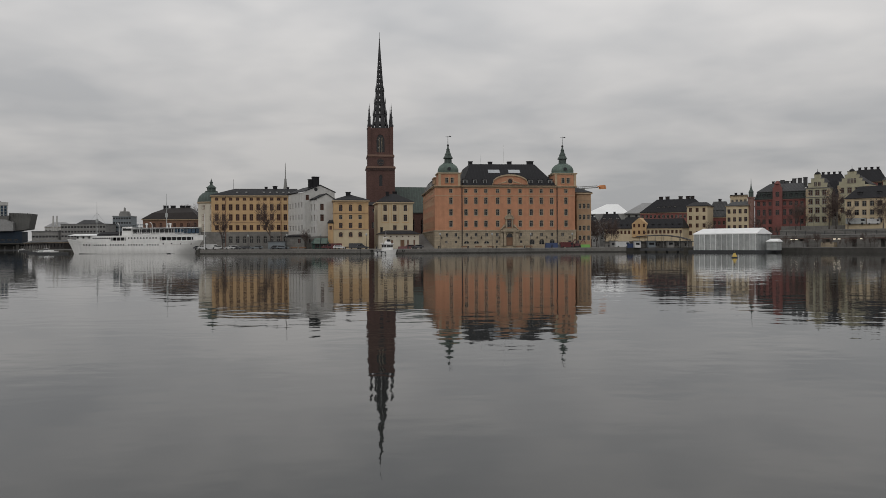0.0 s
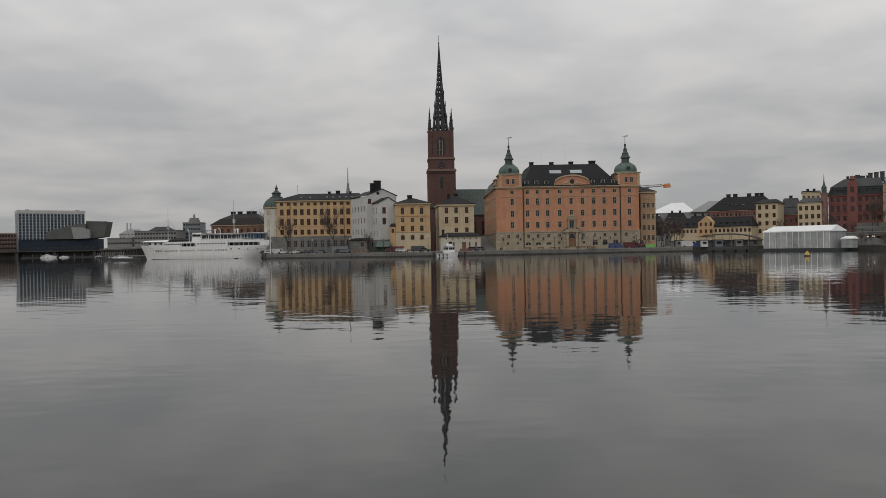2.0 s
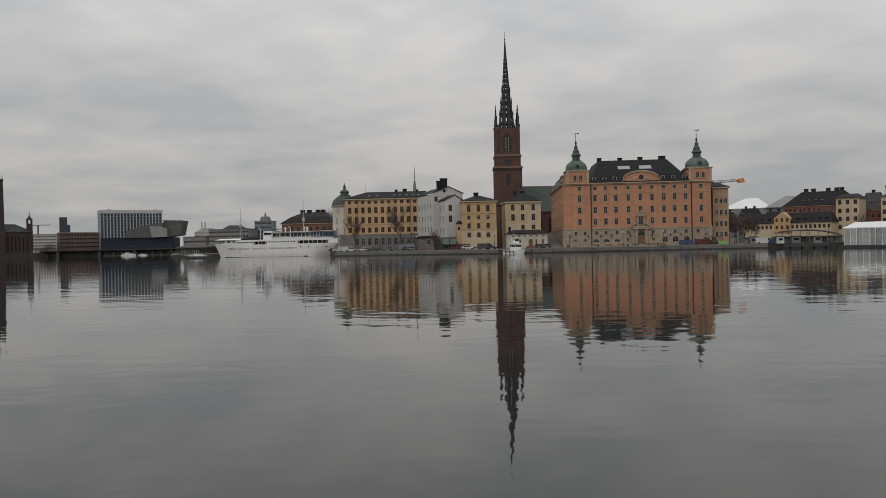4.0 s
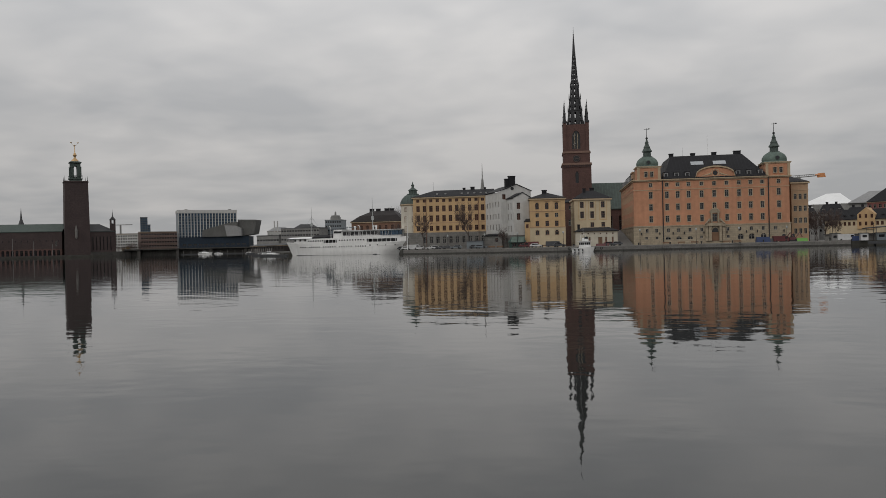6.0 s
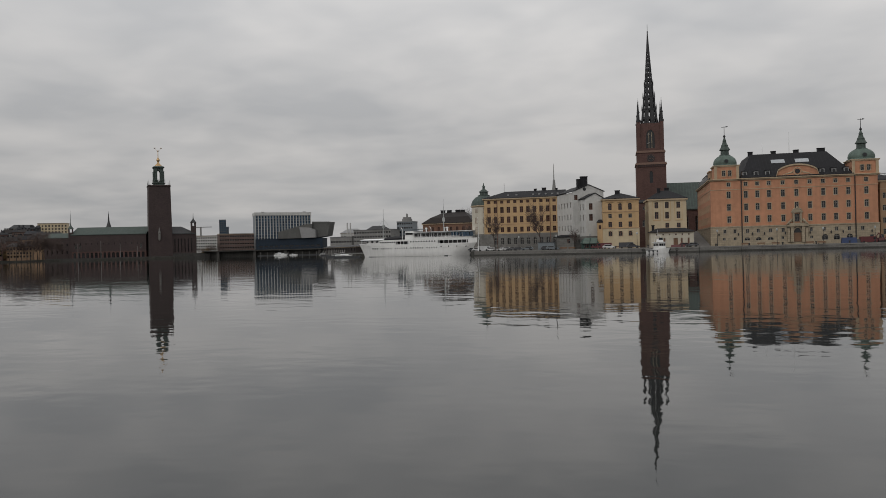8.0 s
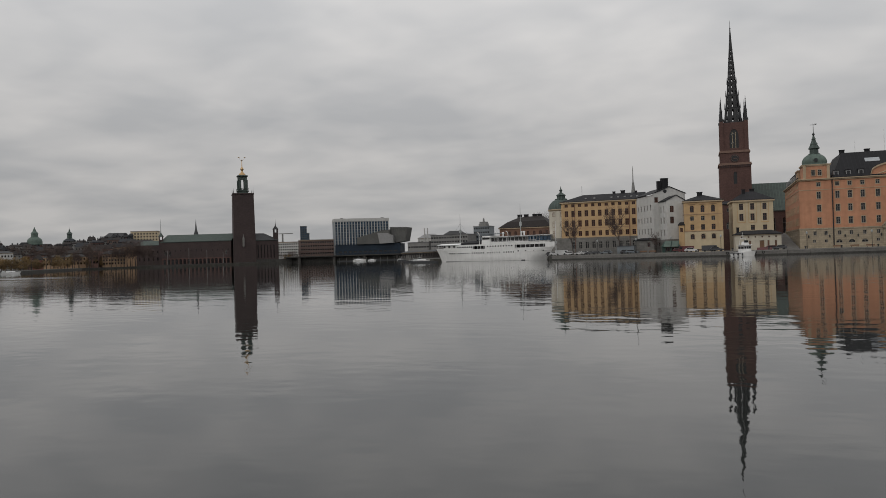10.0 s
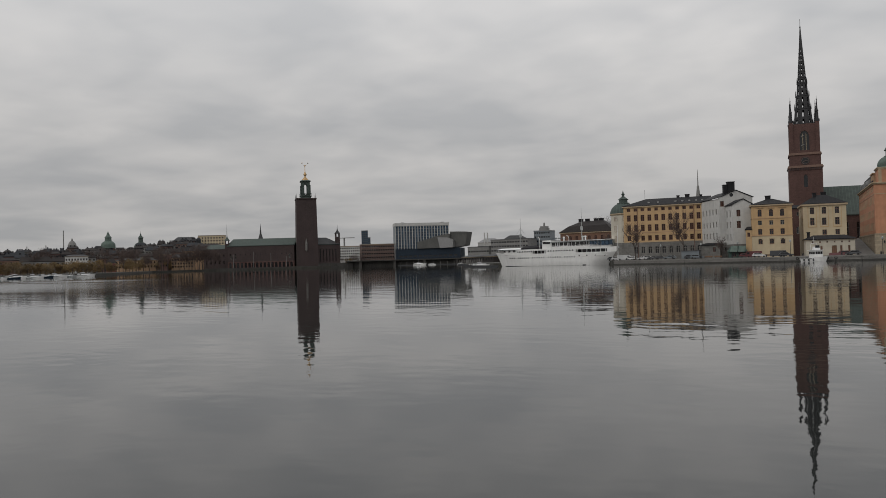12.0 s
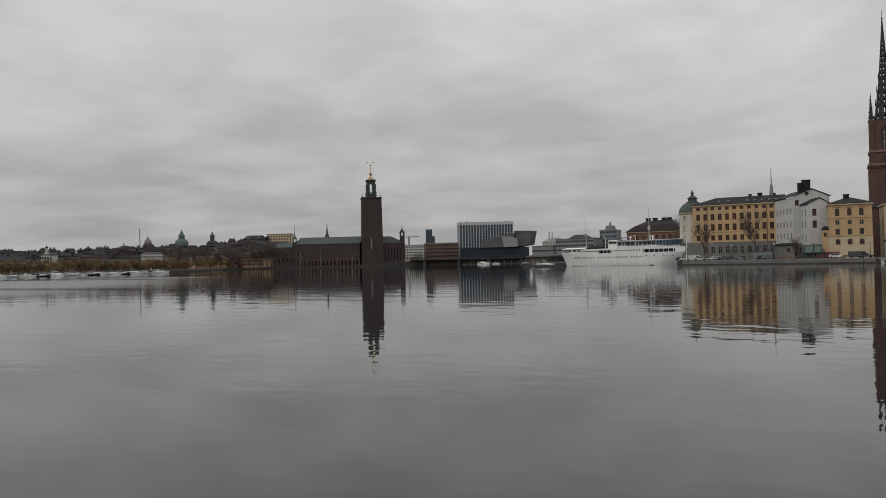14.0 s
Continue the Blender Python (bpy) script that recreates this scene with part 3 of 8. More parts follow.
# ---- the orange palace ----
def build_orange():
    h = House("palace", "orange plastered palace with black roof and two copper-domed corner towers", "palace", P(0.57, 287), P(-9.61, 296.6), 56, 1.5)
    mid = [h.along(a) for a in (-1.70, -2.43, -3.16, -4.02, -4.85, -5.66, -6.46, -7.19, -7.93)]
    tw = [h.along(-0.60), h.along(-8.96)]
    cols = sorted(mid + tw)
    side = even(4, 52, 12)
    G, F = M_GLASS, M_FRAME
    S = M_TRIM
    base_cols = sorted([h.along(a) for a in (-0.30, -0.95, -1.75, -2.43, -3.2, -3.98, -5.68, -6.46, -7.19, -7.93, -8.7)])
    h.walls(1.5, 7.9, M_SANDSTONE, [("front", base_cols, 6.5, 1.0, 1.35, "two", F, G, None), ("front", [h.along(a) for a in (-1.72, -2.45, -3.2)], 3.75, 1.9, 1.1, "arch", F, G, None),
                                   ("front", [h.along(a) for a in (-6.5, -7.2, -7.95)], 3.8, 1.9, 1.9, "arch", F, G, None), ("front", [h.along(a) for a in (-0.25, -0.95, -3.95, -5.7)], 3.9, 0.9, 1.0, "two", F, G, None),
                                   ("left", side, 6.5, 1.0, 1.35, "two", F, G, None)], "base_wall", proud=0.25)
    wins = []
    for z, w, hh in ((10.6, 1.25, 2.25), (14.8, 1.25, 2.25), (19.1, 1.25, 2.35), (22.7, 1.2, 1.35)):
        use = [c for c in cols if not (abs(c - mid[4]) < 0.3 and z < 12)]
        wins.append(("front", use, z, w, hh, "cross", F, G, S))
        wins.append(("left", side, z, w, hh, "cross", F, G, S))
        wins.append(("right", side, z, w, hh, "cross", F, G, None))
    h.walls(7.9, 24.0, M_ORANGE, wins)
    h.band(7.85, 8.25, 0.4, M_SANDSTONE, "string_course")
    h.band(20.85, 21.05, 0.12, M_TRIM, "string_course")
    h.band(24.0, 24.35, 0.35, M_TRIM)
    h.band(24.35, 24.65, 0.7, M_TRIM)
    # main roof between the towers
    a0, a1 = h.along(-1.45), h.along(-8.28)
    r0, r1 = h.along(-2.25), h.along(-7.1)
    bm = bmesh.new()
    prism_roof(bm, [h.at(a0, -0.3, 24.9), h.at(a1, -0.3, 24.9), h.at(a1, 42, 24.9), h.at(a0, 42, 24.9)], [h.at(r0, 9.5, 33.6), h.at(r1, 9.5, 33.6), h.at(r1, 30, 33.6), h.at(r0, 30, 33.6)])
    roof = h.add("roof", bm, M_ROOF)
    # two skylights lie on the front slope
    sl = (33.6 - 24.9) / 9.8
    for az in (-3.95, -5.45):
        a = h.along(az)
        bm = bmesh.new()
        for bb0, bb1 in ((5.6, 7.0),):
            f = [h.at(a - 2.2, bb0 - 0.3, 24.9 + sl * bb0 + 0.1), h.at(a + 2.2, bb0 - 0.3, 24.9 + sl * bb0 + 0.1), h.at(a + 2.2, bb1 - 0.3, 24.9 + sl * bb1 + 0.1), h.at(a - 2.2, bb1 - 0.3, 24.9 + sl * bb1 + 0.1)]
            lo = [p - Vector((0, 0, 0.3)) for p in f]
            quad(bm, *f)
            for i in range(4):
                quad(bm, lo[i], lo[(i + 1) % 4], f[(i + 1) % 4], f[i])
        h.add("skylight", bm, M_GLASS_L)
    for az in (-1.68, -2.4, -3.12, -6.45, -7.15, -7.87):
        h.dormer(h.along(az), 0.6, 25.0, 1.5, 2.0, 2.2, None, M_ZINC, M_ROOF)
    for az, top, w in ((-2.35, 34.8, 1.5), (-3.85, 34.7, 1.5), (-5.3, 34.8, 1.6), (-6.85, 35.0, 2.4)):
        h.chimney(h.along(az), 11.5, 32.5, top, w, 1.4)
    for az, top in ((-3.1, 37.5), (-4.82, 41.0)):
        bm = bmesh.new()
        p = h.at(h.along(az), 10, 0)
        rod(bm, (p.x, p.y, 33.4), (p.x, p.y, top), 0.09, 0.05)
        h.add("flagpole", bm, M_CANVAS)
    # wings along the sides, with low black roofs
    for s, (lo, hi) in enumerate(((0.3, 9.0), (h.w - 9.0, h.w - 0.3))):
        bm = bmesh.new()
        prism_roof(bm, [h.at(lo, 10, 24.9), h.at(hi, 10, 24.9), h.at(hi, 55.6, 24.9), h.at(lo, 55.6, 24.9)], [h.at(lo + 1.6, 11, 29.2), h.at(hi - 1, 11, 29.2), h.at(hi - 1, 53, 29.2), h.at(lo + 1.6, 53, 29.2)])
        h.add("wing_roof", bm, M_ROOF)
    bm = bmesh.new()
    box(bm, h.at(4.9, 14), h.u, 8.2, 8, 24.9, 28.2)
    box(bm, h.at(4.9, 14), h.u, 8.8, 8.6, 28.2, 28.6)
    h.add("attic_storey", bm, M_ORANGE_D)
    for b0 in (20, 25, 30, 35, 40, 45, 50):
        bm = bmesh.new()
        box(bm, h.at(0.9, b0), h.u, 1.6, 1.5, 25.0, 27.2)
        dm = h.add("dormer", bm, M_ZINC)
        bm = bmesh.new()
        box(bm, h.at(0.08, b0), h.u, 0.06, 0.9, 25.4, 26.9)
        part("pane", bm, M_GLASS, dm)
    # curved gable over the middle
    am = h.along(-4.94)
    prof = []
    for i in range(25):
        t = i / 24
        x = (t - 0.5) * 13.4
        q = abs(x)
        if q < 6.2:
            z = 25.0 + 3.4 * math.sqrt(max(0.0, 1 - (q / 6.9) ** 2))
        else:
            z = 24.7 + 1.45 * max(0.0, 1 - (q - 6.2) / 0.5) ** 2
        prof.append((x, z))
    for nm, grow, dep0, dep1, m in (("gable", 0.0, -0.05, 1.2, M_ORANGE), ("gable_trim", 0.45, -0.45, 0.2, M_TRIM)):
        bm = bmesh.new()
        if grow == 0:
            up = [(x, z) for x, z in prof]
            dn = [(x, 24.4) for x, z in prof]
        else:
            up = [(x, z + 0.45) for x, z in prof]
            dn = [(x, z - 0.05) for x, z in prof]
        for i in range(24):
            p = [dn[i], dn[i + 1], up[i + 1], up[i]]
            fr = [h.at(am + x, dep0, z) for x, z in p]
            bk = [h.at(am + x, dep1, z) for x, z in p]
            quad(bm, *fr)
            quad(bm, *bk[::-1])
            quad(bm, fr[3], fr[2], bk[2], bk[3])
            quad(bm, fr[0], bk[0], bk[1], fr[1])
        h.add(nm, bm, m)
    bm = bmesh.new()
    for k in range(14):
        q = 2 * math.pi * k / 14
        rod(bm, h.at(am + 1.25 * math.cos(q), 0.0, 26.35 + 1.25 * math.sin(q)), h.at(am + 1.25 * math.cos(q + 0.46), -0.01, 26.35 + 1.25 * math.sin(q + 0.46)), 0.16)
    for sx in (-1, 1):
        for k in range(4):
            rod(bm, h.at(am + sx * (1.5 + k * 0.8), 0.05, 26.2 - 0.25 * k), h.at(am + sx * (2.3 + k * 0.8), 0.05, 25.8 - 0.2 * k), 0.32 - 0.05 * k)
    h.add("gable_relief", bm, M_TRIM)
    bm = bmesh.new()
    rod(bm, h.at(am, 0.1, 26.35), h.at(am, -0.12, 26.35), 0.85, 0.85, 14)
    h.add("round_window", bm, M_GLASS)
    # downpipes at the towers
    for az in (-1.40, -8.30):
        p = h.at(h.along(az), -0.42, 0)
        bm = bmesh.new()
        rod(bm, (p.x, p.y, 2.4), (p.x, p.y, 24.2), 0.17)
        h.add("downpipe", bm, M_IRON)
    # portal of carved stone round the door and the window over it
    pm = h.along(-4.85)
    bm = bmesh.new()
    for s in (-1, 1):
        box(bm, h.at(pm + s * 1.75, -0.65), h.u, 0.9, 0.9, 2.4, 7.6)
        box(bm, h.at(pm + s * 2.8, -0.5), h.u, 0.8, 0.7, 2.4, 7.2)
        box(bm, h.at(pm + s * 1.15, -0.3), h.u, 0.55, 0.5, 8.9, 12.4)
        for k in range(3):
            rod(bm, h.at(pm + s * (1.7 + 0.6 * k), -0.4, 10.2 - 0.7 * k), h.at(pm + s * (2.2 + 0.6 * k), -0.4, 9.3 - 0.5 * k), 0.42 - 0.08 * k)
    box(bm, h.at(pm, -0.75), h.u, 6.8, 1.2, 7.6, 8.2)
    box(bm, h.at(pm, -0.65), h.u, 5.4, 0.9, 8.2, 8.8)
    box(bm, h.at(pm, -0.35), h.u, 3.6, 0.7, 12.3, 12.8)
    for k in range(8):
        q0, q1 = math.pi * k / 8, math.pi * (k + 1) / 8
        rod(bm, h.at(pm + 1.5 * math.cos(q0), -0.35, 12.8 + 1.0 * math.sin(q0)), h.at(pm + 1.5 * math.cos(q1), -0.35, 12.8 + 1.0 * math.sin(q1)), 0.22)
        rod(bm, h.at(pm + 1.25 * math.cos(q0), -0.5, 6.0 + 1.3 * math.sin(q0)), h.at(pm + 1.25 * math.cos(q1), -0.5, 6.0 + 1.3 * math.sin(q1)), 0.25)
    box(bm, h.at(pm, -0.2), h.u, 2.4, 0.4, 12.8, 13.6)
    box(bm, h.at(pm, -0.3), h.u, 0.8, 0.5, 13.6, 14.4, 0.2)
    h.add("portal", bm, M_SANDSTONE)
    set_window(h.root, h.at(pm, -0.35, 10.6), h.u, 1.5, 2.6, "cross", M_FRAME, M_GLASS)
    bm = bmesh.new()
    box(bm, h.at(pm, -0.36), h.u, 2.3, 0.12, 2.5, 5.5)
    d = h.add("door", bm, M_TEAK)
    bm = bmesh.new()
    rod(bm, h.at(pm, -0.26, 6.0), h.at(pm, -0.38, 6.0), 1.15, 1.15, 16)
    part("fanlight", bm, M_GLASS, d)
    for az in (0.1, -1.15, -2.05, -2.8, -4.1, -5.6, -6.85, -7.55, -9.2):
        q = h.at(h.along(az), -0.6, 5.2)
        bm = bmesh.new()
        lathe(bm, q, [(0.06, 5.0), (0.17, 5.15), (0.22, 5.7), (0.06, 6.0)], 6)
        rod(bm, (q.x, q.y, 5.9), h.at(h.along(az), -0.2, 5.7), 0.08)
        h.add("wall_lantern", bm, M_IRON)
    # corner towers with copper domes
    for g, a in ((1.05, h.along(-0.5)), (1.13, h.along(-8.93))):
        back = 4.4
        c = h.at(a, back)
        bm = bmesh.new()
        box(bm, c, h.u, 8.1, 8.7, 24.6, 28.9)
        drum = h.add("tower_drum", bm, M_ORANGE)
        for sx in (-1, 1):
            bm = bmesh.new()
            box(bm, h.at(a + sx * 3.6, back - 4.4), h.u, 0.9, 0.3, 24.65, 28.9)
            h.add("pilaster", bm, M_TRIM)
        bm = bmesh.new()
        box(bm, c, h.u, 8.6, 9.1, 28.9, 29.2)
        box(bm, c, h.u, 9.0, 9.4, 29.2, 29.45)
        h.add("tower_cornice", bm, M_TRIM)
        for k in (-1.0, 1.0):
            set_window(h.root, h.at(a + k, back - 4.37 - 0.28, 26.6), h.u, 1.1, 1.9, "cross", M_FRAME, M_GLASS, M_TRIM)
        bm = bmesh.new()
        tr = math.atan2(h.u.y, h.u.x) + math.pi / 8
        lathe(bm, c, [(r * g, z) for r, z in ((4.1, 29.45), (4.0, 29.75), (3.62, 29.9), (3.72, 30.5), (3.6, 31.2), (3.15, 32.1), (2.4, 32.8), (1.75, 33.15))], 24, tr)
        h.add("dome", bm, M_COPPER_L)
        bm = bmesh.new()
        lathe(bm, c, [(1.95, 33.1), (1.95, 33.35), (1.45, 33.45), (1.4, 34.9), (1.9, 35.1), (1.85, 35.3), (1.5, 35.8), (1.15, 36.5), (1.25, 36.7), (0.85, 37.3), (0.6, 38.2), (0.72, 38.4), (0.45, 38.8), (0.25, 39.5)], 8, tr)
        h.add("lantern", bm, M_COPPER)
        bm = bmesh.new()
        lathe(bm, c, [(0.1, 39.4), (0.42, 39.8), (0.42, 40.1), (0.1, 40.5), (0.07, 43.6)], 10)
        w0 = Vector((c.x, c.y, 43.2))
        rod(bm, w0 - h.u * 0.9, w0 + h.u * 0.9, 0.07)
        rod(bm, w0 + h.u * 0.5 + Vector((0, 0, 0.15)), w0 + h.u * 1.2 + Vector((0, 0, 0.15)), 0.24, 0.1)
        h.add("weathervane", bm, M_IRON)
        bm = bmesh.new()
        q = h.at(a, back - 3.45 * g, 30.9)
        rod(bm, q + h.n * 0.35, q - h.n * 1.2, 0.75, 0.75, 14)
        lu = h.add("dome_lucarne", bm, M_COPPER)
        bm = bmesh.new()
        rod(bm, q + h.n * 0.42, q + h.n * 0.3, 0.55, 0.55, 14)
        part("pane", bm, M_GLASS, lu)
    for o in h.root.children:
        if o.name.startswith(("dome", "lantern")) and not o.name.startswith("dome_"):
            smooth(o, 50)
    # lower house joined behind
    b = House("palace_annexe", "ochre plastered house beside the palace with low black roof", "house", P(-9.72, 303), P(-10.74, 304.5), 24, 1.5)
    rows = [("front", even(1.3, b.w - 1.0, 3), z, 1.0, 1.9, "cross", M_FRAME, M_GLASS, M_TRIM) for z in (5.2, 9.0, 13.2, 17.4)]
    b.walls(1.5, 22.0, M_ORANGE_D, rows)
    b.band(22.0, 22.5, 0.5, M_TRIM)
    b.band(19.6, 19.8, 0.12, M_TRIM, "string_course")
    b.hip(22.7, 25.3, M_ROOF, -4, 1.0, 7, 14)


build_orange()


# ---- the brick church with its iron spire ----
def build_church():
    c = P(4.56, 346)
    u = Vector((math.cos(radians(7)), math.sin(radians(7)), 0))
    n = Vector((u.y, -u.x, 0))
    root = thing("church", "red brick church with openwork iron spire and copper roof", "church", (c.x, c.y, 1.5))

    def add(name, bm, m, label=""):
        o = part(name, bm, m, root, label)
        o.matrix_parent_inverse = Matrix.Translation(-root.location)
        return o

    at = lambda a, b, z=0: c + u * a + n * b + Vector((0, 0, z))
    # tower in three stages, each with real openings in the front
    for nm, w, z0, z1, holes in (("tower_base", 12.2, 1.5, 36.4, [(5.4, 6.8, 28.5, 33.5)]), ("tower_clock_stage", 11.3, 36.4, 41.6, []), ("tower_belfry", 10.3, 41.6, 53.7, [(3.4, 6.9, 43.2, 51.0)])):
        bm = bmesh.new()
        cs = [at(-w / 2, w / 2), at(w / 2, w / 2), at(w / 2, -w / 2), at(-w / 2, -w / 2)]
        for i in range(4):
            a, b = cs[i], cs[(i + 1) % 4]
            facade(bm, a, (b - a).normalized(), w, z0, z1, holes, 0.7)
        quad(bm, *[p + Vector((0, 0, z1)) for p in cs])
        bmesh.ops.remove_doubles(bm, verts=bm.verts, dist=0.005)
        add(nm, bm, M_BRICK)
        for x0, x1, a0, a1 in holes:
            for dd, uu in ((n, u), (-n, -u), (u, Vector((-u.y, u.x, 0))), (-u, Vector((u.y, -u.x, 0)))):
                mid = c + dd * (w / 2 - 0.6) + Vector((0, 0, (a0 + a1) / 2))
                b2 = bmesh.new()
                box(b2, mid, uu, x1 - x0, 0.15, a0, a1)
                add("louvre", b2, M_GLASS)
                # pointed brick head in the opening
                for s in (-1, 1):
                    b2 = bmesh.new()
                    half, hh = (x1 - x0) / 2, (x1 - x0) * 0.9
                    m2 = c + dd * (w / 2 + 0.004)
                    pts = [m2 + uu * s * half + Vector((0, 0, a1)), m2 + Vector((0, 0, a1))]
                    pts += [m2 + uu * s * half * math.sin(q * math.pi / 12) + Vector((0, 0, a1 - hh * (1 - math.cos(q * math.pi / 12)))) for q in range(1, 7)]
                    f = [b2.verts.new(p) for p in pts]
                    b2.faces.new(f)
                    f2 = [b2.verts.new(p - dd * 0.5) for p in pts]
                    b2.faces.new(f2[::-1])
                    for k in range(len(f)):
                        b2.faces.new((f[k], f[(k + 1) % len(f)], f2[(k + 1) % len(f)], f2[k]))
                    add("arch_head", b2, M_BRICK)
                if x1 - x0 > 3:
                    b2 = bmesh.new()
                    for s in (-0.6, 0.6):
                        q = c + dd * (w / 2 - 0.35) + uu * s
                        rod(b2, (q.x, q.y, a0), (q.x, q.y, a1 - 1.2), 0.14)
                    add("tracery", b2, M_SANDSTONE)
                    b2 = bmesh.new()
                    for zz in (45.0, 48.6):
                        q = c + dd * (w / 2 - 0.4) - uu * 0.2
                        rod(b2, q - uu * 0.9 + Vector((0, 0, zz)), q + uu * 0.1 + Vector((0, 0, zz + 0.6)), 0.4, 0.2)
                    add("louvre", b2, M_STONE)
    for z, w in ((36.2, 12.9), (41.3, 12.0)):
        bm = bmesh.new()
        box(bm, c, u, w, w, z, z + 0.45)
        box(bm, c, u, w - 0.4, w - 0.4, z + 0.45, z + 0.9)
        add("string_course", bm, M_BRICK_P)
    # stepped brick frieze
    for i in range(13):
        bm = bmesh.new()
        q = at(-5.4 + i * 0.9, 6.25)
        box(bm, q, u, 0.45, 0.4, 35.2, 36.2)
        add("corbel", bm, M_BRICK_D)
    # buttress strips on the belfry corners, each with an iron pinnacle
    for sx in (-1, 1):
        for sy in (-1, 1):
            q = at(sx * 4.75, sy * 4.75)
            bm = bmesh.new()
            box(bm, q, u, 1.5, 1.5, 41.6, 54.4)
            add("buttress", bm, M_BRICK)
            bm = bmesh.new()
            lathe(bm, q, [(0.95, 54.3), (0.95, 55.2), (0.6, 55.4), (0.5, 58.2), (0.65, 58.4), (0.34, 59.2), (0.08, 63.4), (0.02, 64.6)], 8)
            for k in range(4):
                z = 58.6 + k * 1.4
                lathe(bm, q, [(0.2, z), (0.42 - k * 0.07, z + 0.15), (0.2, z + 0.3)], 6)
            add("pinnacle", bm, M_IRON)
    for dd, uu in ((n, u), (-n, -u)):
        q = c + dd * 5.68
        bm = bmesh.new()
        rod(bm, q + Vector((0, 0, 38.9)), q + dd * 0.12 + Vector((0, 0, 38.9)), 1.6, 1.6, 24)
        k = add("clock", bm, M_IRON)
        bm = bmesh.new()
        for i in range(24):
            q0, q1 = 2 * math.pi * i / 24, 2 * math.pi * (i + 1) / 24
            rod(bm, q + dd * 0.16 + uu * 1.3 * math.cos(q0) + Vector((0, 0, 38.9 + 1.3 * math.sin(q0))), q + dd * 0.16 + uu * 1.3 * math.cos(q1) + Vector((0, 0, 38.9 + 1.3 * math.sin(q1))), 0.09)
        rod(bm, q + dd * 0.2 + Vector((0, 0, 38.9)), q + dd * 0.2 + uu * 1.0 + Vector((0, 0, 38.7)), 0.1)
        rod(bm, q + dd * 0.2 + Vector((0, 0, 38.9)), q + dd * 0.2 - uu * 0.7 + Vector((0, 0, 38.6)), 0.1)
        part("dial", bm, M_BROWN, k)
    # iron spire: eight sides of pierced panels between ribs
    tr = math.atan2(u.y, u.x) + math.pi / 8

    def ring(r, z):
        return [Vector((c.x + r * math.cos(tr + k * math.pi / 4), c.y + r * math.sin(tr + k * math.pi / 4), z)) for k in range(8)]

    def pierced(bm, r0, z0, r1, z1, open_w, open_h):
        lo, hi = ring(r0, z0), ring(r1, z1)
        for k in range(8):
            a, b, d, e = lo[k], lo[(k + 1) % 8], hi[(k + 1) % 8], hi[k]
            pt = lambda s, t: (a * (1 - s) + b * s) * (1 - t) + (e * (1 - s) + d * s) * t
            s0, t0 = (1 - open_w) / 2, (1 - open_h) / 2
            o = [pt(0, 0), pt(1, 0), pt(1, 1), pt(0, 1)]
            i = [pt(s0, t0), pt(1 - s0, t0), pt(1 - s0, 1 - t0), pt(s0, 1 - t0)]
            cc = Vector((c.x, c.y, (z0 + z1) / 2))
            inner = [p + (cc - p).normalized() * 0.25 for p in i]
            for j in range(4):
                quad(bm, o[j], o[(j + 1) % 4], i[(j + 1) % 4], i[j])
                quad(bm, i[j], i[(j + 1) % 4], inner[(j + 1) % 4], inner[j])

    spire = []
    for r0, z0, r1, z1, ow, oh in ((3.75, 53.9, 3.55, 56.4, 0.26, 0.6), (3.55, 56.4, 3.2, 60.0, 0.26, 0.74), (2.95, 60.2, 2.8, 62.6, 0.24, 0.7), (2.8, 62.6, 2.65, 65.2, 0.24, 0.7), (2.3, 65.6, 2.12, 68.0, 0.26, 0.66), (2.12, 68.0, 1.95, 70.4, 0.26, 0.66)):
        bm = bmesh.new()
        pierced(bm, r0, z0, r1, z1, ow, oh)
        add("spire_stage", bm, M_IRON)
    for r, z in ((3.95, 53.7), (3.3, 60.0), (2.7, 65.3), (2.0, 70.4)):
        bm = bmesh.new()
        lathe(bm, c, [(r - 0.25, z - 0.3), (r, z), (r, z + 0.22), (r - 0.3, z + 0.3)], 8, tr)
        add("gallery", bm, M_IRON)
        for k in range(8):
            a = ring(r * 0.97, z)[k]
            bm = bmesh.new()
            lathe(bm, a, [(0.2, z), (0.15, z + 1.2), (0.02, z + 2.6)], 6)
            add("finial", bm, M_IRON)
    levels = [(1.85, 70.6), (1.66, 72.9), (1.49, 75.2), (1.33, 77.3), (1.18, 79.3), (1.03, 81.2), (0.90, 83.0), (0.77, 84.7)]
    for (r0, z0), (r1, z1) in zip(levels, levels[1:]):
        bm = bmesh.new()
        pierced(bm, r0, z0, r1, z1, 0.40, 0.50)
        add("spire_stage", bm, M_IRON)
        bm = bmesh.new()
        lathe(bm, c, [(r1, z1 - 0.1), (r1 + 0.1, z1), (r1, z1 + 0.1)], 8, tr)
        add("ring", bm, M_IRON)
    bm = bmesh.new()
    lathe(bm, c, [(0.77, 84.7), (0.20, 93.2), (0.32, 93.5), (0.1, 93.9), (0.06, 96.8)], 8, tr)
    add("spire_tip", bm, M_IRON)
    # nave
    nv = House("nave", "church nave", "church", P(3.62, 350), P(0.2, 354), 20, 1.5)
    nv.root.name = "nave_body"
    nv.root.parent = None
    nv.walls(1.5, 17.3, M_BRICK, [("front", even(4, 18, 4), 11, 1.8, 7.0, "arch", M_STONE, M_GLASS, None)], "nave_wall")
    nv.hip(17.5, 29.6, M_COPPER, -0.4, nv.w + 0.4, 10, 10.4, 0.5, "nave_roof")
